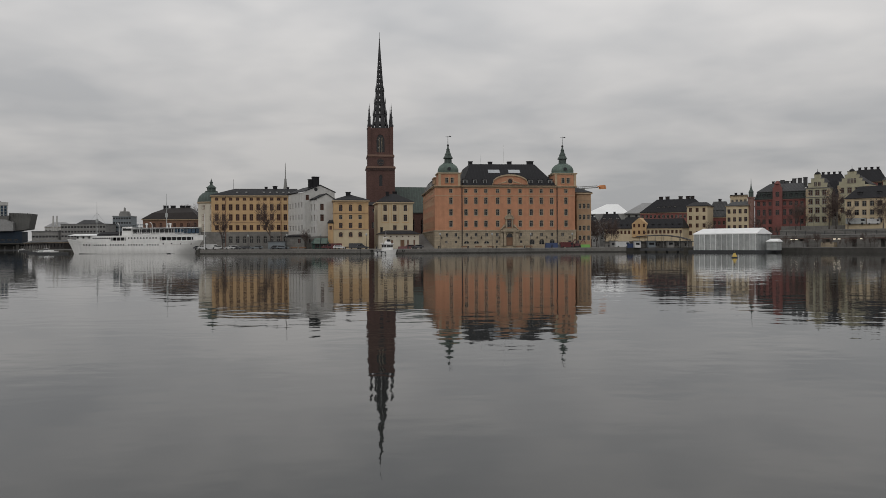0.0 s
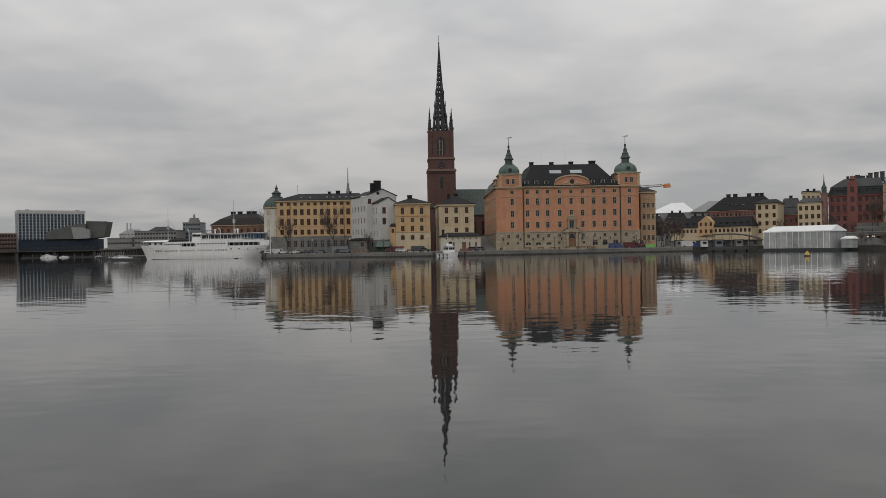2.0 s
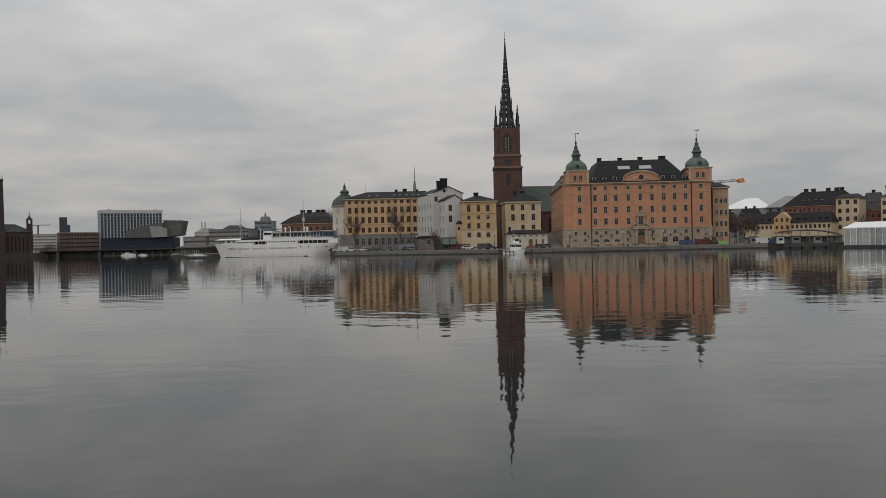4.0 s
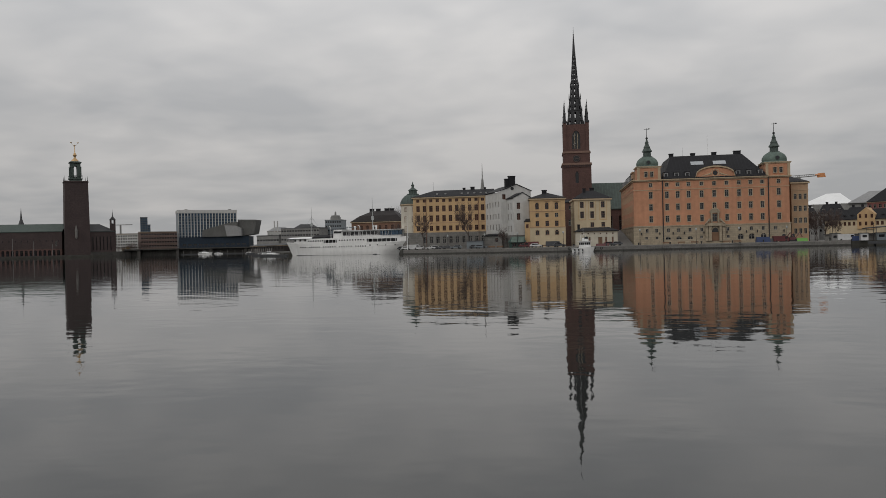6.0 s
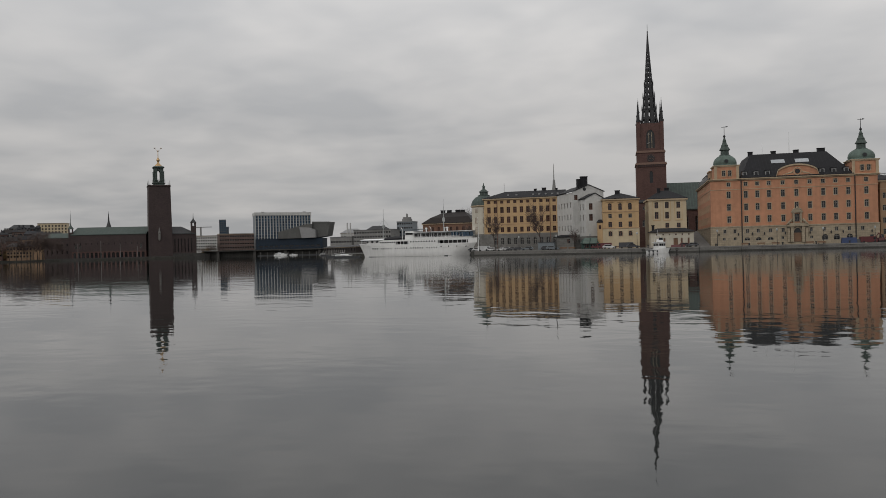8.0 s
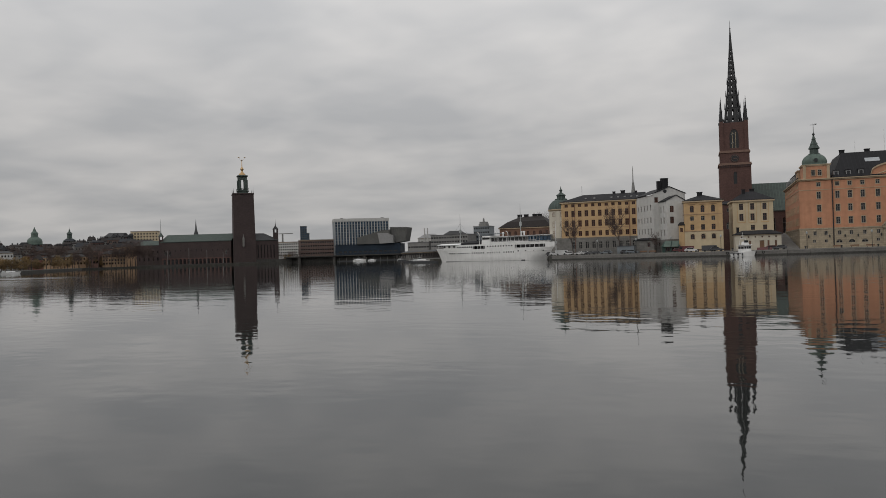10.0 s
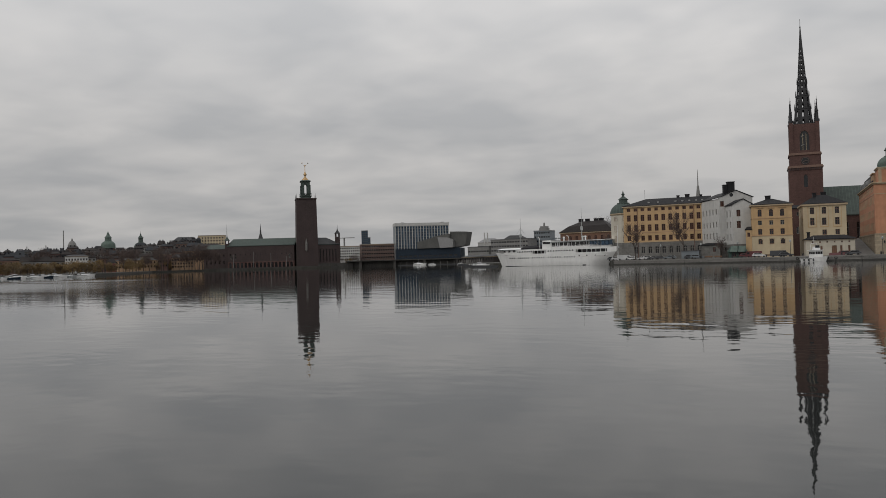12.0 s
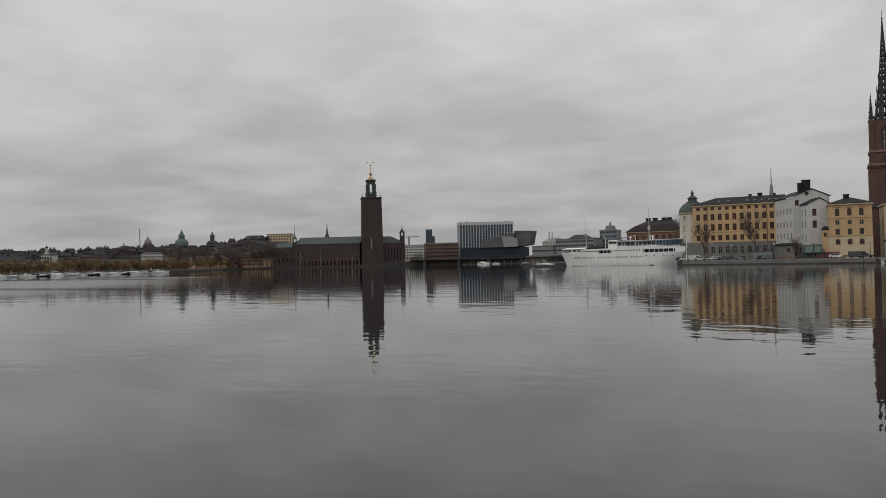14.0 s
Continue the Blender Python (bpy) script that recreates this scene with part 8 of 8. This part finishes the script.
def build_trees():
    rng = random.Random(5)
    bare = [bare_tree_meshes(s, 9, 1.0) for s in (3, 8)]
    for az, d, hgt in ((15.75, 297, 13.5), (12.45, 287, 16.0), (9.9, 284, 7.0)):
        plant(bare[rng.randrange(2)], P(az, d, 1.5), rng.uniform(0, 6), hgt / 10, "leafless quayside tree with dense dark twigs", "quay trees")
    plant(bare[0], P(18.05, 425, 1.5), 1.0, 2.15, "tall leafless tree behind the roofs", "roof trees")
    plant(bare[1], P(17.6, 380, 1.5), 2.0, 1.3, "leafless tree beside the tower", "quay trees")
    for k in range(8):
        az = -10.5 - 1.9 * k / 7 + rng.uniform(-0.15, 0.15)
        plant(bare[k % 2], P(az, rng.uniform(318, 350), 1.5), rng.uniform(0, 6), rng.uniform(1.1, 1.55) * (1 - 0.3 * k / 7), "leafless park tree in a dense dark row", "park trees")
    for az, d, s in ((-24.6, 385, 1.3), (-26.3, 380, 1.7), (-26.7, 382, 1.5), (-22.2, 375, 1.3), (-24.3, 378, 1.2), (-27.4, 372, 1.0), (-19.0, 372, 1.1), (-29.4, 368, 1.3)):
        plant(bare[rng.randrange(2)], P(az, d, 1.5 if az > -23.6 else 8.0), rng.uniform(0, 6), s, "leafless tree on the embankment slope", "embankment trees")
    for k in range(30):
        az = -23.2 - 10.5 * (k + rng.uniform(-0.4, 0.4)) / 29
        plant(bare[k % 2], P(az, 271 + rng.uniform(-2, 2) + (az + 23) * 1.0, 1.5), rng.uniform(0, 6), rng.uniform(0.22, 0.42), "low leafless shrub below the viaduct", "viaduct shrubs", ("trunk", "crown"))
    for k in range(16):
        az = -22.6 - 8.5 * (k + rng.uniform(-0.4, 0.4)) / 15
        plant(bare[k % 2], P(az, 388 + (az + 23.5) * 1.5, 5.0 if az > -23.6 else 10.3), rng.uniform(0, 6), rng.uniform(0.35, 0.6), "leafless shrub along the upper street", "street shrubs", ("trunk", "crown"))
    for k in range(34):
        az = 45.8 + 12.0 * (k + rng.uniform(-0.4, 0.4)) / 33
        plant(bare[k % 2], P(az, rng.choice((838, 885, 940)) - max(0, az - 54) * 14, 1.5), rng.uniform(0, 6), rng.uniform(1.7, 2.5), "tall leafless tree between the far houses", "hillside trees", ("trunk", "crown"))
    for k in range(7):
        plant(bare[k % 2], P(35.2 + 0.28 * k, 812 + 3 * (k % 3), 1.5), rng.uniform(0, 6), rng.uniform(0.8, 1.2), "leafless tree beside the street bridge", "bridge trees", ("trunk", "crown"))
    leafy = [leafy_meshes(s, 9, 8) for s in (1, 2, 3)]
    # willows and lindens along the far left promenade
    for k in range(120):
        az = 49.0 + 17.0 * (k + rng.uniform(-0.3, 0.3)) / 119
        base = 780 - (az - 47) / 4.0 * 75 if az < 51 else 705 - (az - 51) / 3 * 190 if az < 54 else 510 - min(60, (az - 54) * 14)
        d = base + rng.uniform(20, 90)
        hz = rng.uniform(0.65, 1.2)
        if az < 53.6 and k % 3 == 0:
            continue
        if az > 52.2 or k % 2:
            plant(leafy[rng.randrange(3)], P(az, d, 1.5), rng.uniform(0, 6), 0.92 * hz * d / 560, "yellow-brown autumn willow on the promenade", "promenade willows", ("trunk", "crown"))
        else:
            plant(bare[rng.randrange(2)], P(az, d, 1.5), rng.uniform(0, 6), 1.7 * hz, "leafless dark promenade tree", "promenade trees")
    for az, d, s in ((45.6, 790, 1.5), (45.9, 788, 2.0), (46.4, 792, 2.2), (46.9, 786, 2.2), (47.0, 800, 2.4), (47.4, 792, 2.1), (47.9, 788, 1.8), (48.2, 790, 1.9), (49.0, 786, 1.9), (46.2, 795, 1.9), (46.7, 790, 2.0), (47.2, 788, 1.8), (47.6, 785, 1.7), (48.6, 780, 1.6), (49.4, 770, 2.0), (53.0, 640, 1.7), (50.2, 760, 1.6), (36.2, 815, 1.0), (36.5, 812, 0.9)):
        plant(bare[rng.randrange(2)] if az > 40 else leafy[0], P(az, d, 1.5), rng.uniform(0, 6), s, "tall leafless shoreline tree" if az > 40 else "small yellow autumn tree", "shore trees", ("trunk", "crown" if az > 40 else "crown"))


build_trees()


# ---- the far left shore ----
def build_left_bank():
    rng = random.Random(11)
    profile = [(70, 1.45), (60, 1.52), (57, 1.62), (53.4, 1.66), (51.5, 1.72), (49.8, 1.95), (48.4, 2.05), (47.3, 2.15), (45.0, 2.2)]

    def skyline(az):
        for (a1, e1), (a0, e0) in zip(profile, profile[1:]):
            if a0 <= az <= a1:
                return e0 + (e1 - e0) * (az - a0) / (a1 - a0)
        return 1.1

    walls = [M_STONE, M_BROWN, M_ROOF_SLATE, M_CONC, M_BRICK, M_STONE, M_BROWN, M_ROOF_SLATE]
    roofs = [M_ROOF, M_ROOF_B, M_ROOF_SLATE, M_ROOF_B]
    for row, (d, f) in enumerate(((990, 1.0), (940, 0.93), (890, 0.83), (845, 0.68))):
        az = 68.0 - row * 0.7
        while az > 46.9:
            w = rng.uniform(0.3, 0.85) if row < 3 else rng.uniform(1.1, 2.4)
            dd = d if az < 54 else d - (az - 54) * 14
            zt = 3 + dd * math.tan(radians(skyline(az - w / 2) * f * rng.uniform(0.84, 1.03)))
            ev = zt - rng.uniform(2.5, 5.0)
            m = walls[rng.randrange(8)] if row < 3 else (M_PALE, M_PINK, M_CONC, M_STONE, M_ORANGE_D, M_CONC)[rng.randrange(6)]
            n = max(4, int(w * dd / 57 / 3.2))
            town_house("far_town_house", "distant %s town house with dark roof" % {M_CREAM: "cream", M_PINK: "faded pink", M_ORANGE_D: "ochre", M_CONC: "grey", M_BRICK: "brick", M_STONE: "stone-grey", M_PALE: "pale", M_BROWN: "brown brick", M_WHITE: "white", M_ROOF_SLATE: "slate-hung"}[m],
                       az, dd, az - w, dd, 14, 1.5, ev, zt, m, roofs[rng.randrange(4)], (ev - 2.0,) if row < 2 else (ev - 2.0, ev - 5.2) if row < 3 else (ev - 2.0, ev - 5.2, ev - 8.4), min(n, 9 if row < 3 else 14), 1.5, 1.9, "plain", M_FRAME, M_GLASS, ridge_in=rng.uniform(0.05, 0.3), chimneys=rng.randrange(4), group="far town houses", cornice=False)
            az -= w + rng.uniform(-0.05, 0.12)
    # apartment blocks on the hill
    town_house("hill_apartment_block", "long pale yellow apartment block on the hill", 46.95, 1010, 45.2, 1005, 16, 1.5, 42.5, 44, M_CREAM, M_CONC, (33, 36.5, 40), 9, 1.8, 1.8, "plain", M_FRAME, M_GLASS, flat=True)
    town_house("hill_apartment_block", "grey-roofed block with attic studio on the hill", 48.6, 1000, 46.95, 1000, 16, 1.5, 36.5, 41.5, M_STONE, M_ROOF_G, (34, 30), 9, 1.8, 1.8, "plain", M_FRAME, M_GLASS)
    town_house("red_brick_block", "low red brick block near the town hall", 47.4, 880, 45.4, 872, 16, 1.5, 25.5, 29, M_REDP, M_ROOF_B, (23, 19), 10, 1.5, 1.9, "plain", M_FRAME, M_GLASS)
    # waterfront mansions
    h = town_house("waterfront_mansion", "long ochre waterfront mansion with low grey roof", 52.35, 805, 49.75, 800, 16, 1.5, 11.8, 14.4, M_ORANGE_D, M_ROOF_G, (10.0, 6.0), 13, 1.5, 2.2, "plain", M_FRAME, M_GLASS)
    h = town_house("pink_gabled_house", "pink plastered house with white-framed windows", 49.55, 800, 48.98, 798, 14, 1.5, 17.0, 20.5, M_PINK, M_ROOF_B, (14.5, 10.5, 6.5), 3, 1.6, 2.2, "plain", M_FRAME, M_GLASS)
    h = town_house("yellow_waterfront_house", "ochre waterfront house with grey mansard roof", 48.75, 800, 47.3, 798, 14, 1.5, 13.6, 17.2, M_ORANGE_D, M_ROOF_G, (11.6, 8.0, 5.0), 8, 1.5, 1.9, "plain", M_FRAME, M_GLASS)
    h = town_house("white_villa", "white waterfront villa with small windows", 55.4, 760, 54.0, 760, 14, 1.5, 16.0, 18.0, M_WHITE, M_ROOF_G, (13.5, 9.5), 8, 1.3, 1.8, "plain", M_FRAME, M_GLASS)
    h = town_house("red_cottage", "dark red cottage near the shore", 52.9, 700, 52.3, 700, 9, 1.5, 9.0, 13.0, M_REDP, M_ROOF_B, (6.5,), 3, 1.2, 1.5, "plain", M_FRAME, M_GLASS)
    h = town_house("white_gabled_mansion", "white waterfront mansion with curved middle gable", 61.5, 570, 60.85, 568, 12, 1.5, 13.0, 14.5, M_WHITE, M_ROOF_G, (11.0, 7.5, 4.5), 4, 1.2, 1.9, "plain", M_FRAME, M_GLASS)
    stepped_gable(h, h.w * 0.28, h.w * 0.72, 13.0, 17.5, 3, M_WHITE)
    # churches and masts on the skyline
    def domed(az, d, label, wall_r, z0, z1, prof, m=M_COPPER, wm=M_PINK):
        c = P(az, d)
        t = thing("domed_church", label, "church", (c.x, c.y, 1.5))
        bm = bmesh.new()
        lathe(bm, c, [(wall_r, 1.5), (wall_r, z1)], 16)
        o = part("drum", bm, wm, t)
        o.matrix_parent_inverse = Matrix.Translation(-t.location)
        bm = bmesh.new()
        lathe(bm, c, prof, 16)
        o = smooth(part("dome", bm, m, t), 26)
        o.matrix_parent_inverse = Matrix.Translation(-t.location)

    domed(52.75, 1000, "distant church with broad green copper dome and lantern", 7.2, 20, 31, [(8.0, 29), (8.4, 29.2), (8.4, 30), (8.0, 30.4), (8.0, 33), (7.3, 35.2), (5.8, 36.8), (4.3, 37.5), (4.3, 37.8), (3.8, 38), (3.6, 41.4), (4.1, 41.8), (3.0, 43.4), (1.8, 44.6), (1.5, 46.2), (0.7, 47.6), (0.1, 49.5)], M_COPPER_L)
    domed(50.7, 1000, "distant church tower with green copper lantern", 7.0, 20, 30, [(8.0, 29), (7.6, 31.5), (6.2, 34), (3.4, 35.6), (2.7, 36), (2.6, 40.5), (3.4, 40.8), (3.2, 41.2), (1.8, 43), (0.9, 44), (0.9, 45), (0.2, 46.5), (0.05, 49)])
    domed(54.95, 1000, "distant church with grey cupola", 3.4, 20, 33.0, [(4.6, 31), (4.7, 34.0), (4.2, 34.6), (3.6, 36.4), (2.4, 37.8), (1.3, 38.4), (1.1, 39.6), (0.1, 42)], M_CONC, M_CONC)
    for az, top in ((55.46, 51.0), (57.6, 33.0), (56.5, 34.0)):
        c = P(az, 1010)
        bm = bmesh.new()
        lathe(bm, c, [(0.7, 1.5), (0.5, top), (0.4, top + 0.1)], 10)
        tagged(part("smokestack", bm, M_CONC), "distant slim concrete smokestack", "chimney")


build_left_bank()


# ---- on the quay: cars, lamp posts, clutter ----
def build_quay_things():
    rng = random.Random(21)
    paints = [(M_CARWHITE, "white"), (M_CARGREY, "dark grey"), (M_REDPAINT, "dark red"), (M_STEELG, "blue-grey")]
    for az, d, k, van in ((17.0, 303, 0, 0), (16.55, 302, 0, 1), (15.2, 299, 0, 0), (17.3, 305, 1, 0), (16.1, 300.5, 0, 0), (14.85, 298, 0, 0), (12.0, 284, 1, 0), (11.6, 283, 3, 0), (5.9, 270.5, 1, 0), (14.5, 297, 1, 0), (14.0, 296, 1, 0), (13.4, 293, 3, 0), (7.9, 272, 2, 1), (8.35, 273, 2, 0), (7.55, 271, 0, 0), (6.35, 271, 1, 1), (2.3, 272, 2, 0), (1.9, 272, 1, 0), (-9.0, 289, 2, 1), (-9.5, 291, 2, 0)):
        m, c = paints[k]
        vehicle("%s %s parked on the quay" % (c, "van" if van else "car"), P(az, d, 1.52), rng.choice((5, 12, 185)) + az * 0.3, 5.0 if van else 4.5, 1.85, 2.1 if van else 1.5, m, "van" if van else "car", "van" if van else "car", not van)
    # lamp posts
    lamp = None
    for az, d in ((16.9, 300), (14.0, 289), (11.3, 281), (8.9, 275), (5.6, 269), (0.2, 268), (-3.6, 276), (-6.4, 281), (-9.4, 286)):
        if lamp is None:
            lamp = thing("street_lamp", "slim dark street lamp on the quay", "street lamp", P(az, d, 1.52), "quay lamps")
            bm = bmesh.new()
            lathe(bm, (0, 0), [(0.16, 0), (0.14, 0.8), (0.08, 1.0), (0.06, 4.6)], 8)
            part("pole", bm, M_IRON, lamp)
            bm = bmesh.new()
            lathe(bm, (0, 0), [(0.12, 4.6), (0.28, 4.8), (0.32, 5.2), (0.05, 5.5)], 8)
            part("lantern", bm, M_CANVAS_G, lamp)
        else:
            copy_thing(lamp, Matrix.Translation(P(az, d, 1.52)))
    # tall flagpole near the ship
    c = P(16.95, 300)
    bm = bmesh.new()
    lathe(bm, c, [(0.12, 1.5), (0.06, 14.5), (0.15, 14.6), (0.02, 14.8)], 8)
    tagged(part("flagpole", bm, M_CANVAS), "slim white flagpole on the quay", "flagpole")
    # benches along the promenade below the palace
    bench = None
    for az in (-1.6, -2.6, -3.5, -5.6, -6.3, 10.8, 10.2, 6.9):
        d = 276 if az < 0 else 272 if az < 8 else 280
        if bench is None:
            bench = thing("bench", "dark timber bench on the quay", "bench", P(az, d, 1.52), "quay benches")
            for s in (-0.9, 0.9):
                bm = bmesh.new()
                box(bm, (s, 0), (1, 0), 0.1, 0.5, 0, 0.42)
                part("leg", bm, M_IRON, bench)
            bm = bmesh.new()
            box(bm, (0, 0), (1, 0), 2.4, 0.5, 0.42, 0.5)
            part("seat", bm, M_TEAK, bench)
            bm = bmesh.new()
            box(bm, (0, 0.26), (1, 0), 2.4, 0.06, 0.55, 0.95)
            part("backrest", bm, M_TEAK, bench)
        else:
            copy_thing(bench, Matrix.Translation(P(az, d, 1.52)))
    # site clutter by the palace: blue skip, red machines, green cover
    for az, d, w, z, m, nm, lab, cat in ((-7.9, 287.5, 4.6, 1.9, M_BLUE, "skip", "blue tarpaulin-covered skip on the quay", "skip"), (-10.3, 292, 3.6, 1.2, M_GREENP, "covered_pallet", "lime green covered pallet on the quay", "pallet"), (-8.5, 288, 2.4, 1.3, M_CARGREY, "crate", "dark site crate on the quay", "crate"), (3.0, 269, 3.0, 0.9, M_REDPAINT, "barrier", "red plastic site barrier", "barrier"), (2.6, 269, 2.4, 0.9, M_REDPAINT, "barrier", "red plastic site barrier", "barrier")):
        bm = bmesh.new()
        box(bm, P(az, d), (1, 0.1), w, 1.8 if w > 3.2 else 0.6, 1.52, 1.52 + z, 0.2)
        tagged(part(nm, bm, m), lab, cat)
    for az, d in ((-9.2, 290), (-9.75, 291)):
        c = P(az, d, 1.52)
        r = thing("digger", "small red excavator parked by the palace", "excavator", c)
        bm = bmesh.new()
        box(bm, (0, 0), (1, 0), 2.6, 1.8, 0, 0.7, 0.15)
        part("tracks", bm, M_RUBBER, r)
        bm = bmesh.new()
        box(bm, (-0.2, 0), (1, 0), 2.2, 1.7, 0.7, 1.6, 0.15)
        part("body", bm, M_REDPAINT, r)
        bm = bmesh.new()
        box(bm, (0.1, 0.2), (1, 0), 1.1, 1.1, 1.6, 2.7, 0.12)
        part("cab", bm, M_GLASS, r)
        bm = bmesh.new()
        rod(bm, (0.8, -0.4, 1.3), (2.2, -0.4, 3.2), 0.16)
        rod(bm, (2.2, -0.4, 3.2), (3.1, -0.4, 1.6), 0.13)
        part("boom", bm, M_REDPAINT, r)
        r.rotation_euler = (0, 0, rng.uniform(-0.5, 0.5))


def build_quay_edge():
    """Iron bollards and slim railings along the island's quay."""
    q = [(17.1, 299.6), (12.4, 281.8), (6.0, 266.9), (1.4, 264.9), (-8.9, 284.9), (-13.0, 288.7)]
    bm = bmesh.new()
    lathe(bm, (0, 0), [(0.22, 0), (0.18, 0.5), (0.30, 0.6), (0.30, 0.75), (0.1, 0.82)], 10)
    me = mesh_of(bm, M_IRON)
    for (a0, d0), (a1, d1) in zip(q, q[1:]):
        A, B = P(a0, d0, 1.66), P(a1, d1, 1.66)
        n = max(2, int((B - A).length / 9))
        for k in range(n):
            p = A + (B - A) * (k + 0.5) / n
            ob = new("bollard", me)
            ob.location = p
            tagged(ob, "black iron mooring bollard on the quay edge", "bollard", "quay bollards")
    # hanging tyre fenders on the quay wall
    bm = bmesh.new()
    ring = 14
    for k in range(ring):
        q0, q1 = 2 * math.pi * k / ring, 2 * math.pi * (k + 1) / ring
        rod(bm, (0.36 * math.cos(q0), 0, 0.36 * math.sin(q0)), (0.36 * math.cos(q1), 0, 0.36 * math.sin(q1)), 0.13, 0.13, 6)
    bmesh.ops.remove_doubles(bm, verts=bm.verts, dist=0.02)
    tyre = mesh_of(bm, M_RUBBER)
    for az, d in ((5.2, 264.6), (4.6, 264.4), (3.4, 263.9), (2.9, 263.7)):
        ob = new("tyre_fender", tyre)
        ob.location = P(az, d, 0.95)
        tagged(ob, "black tyre fender hanging on the quay wall", "fender", "tyre fenders")


build_quay_things()
build_quay_edge()
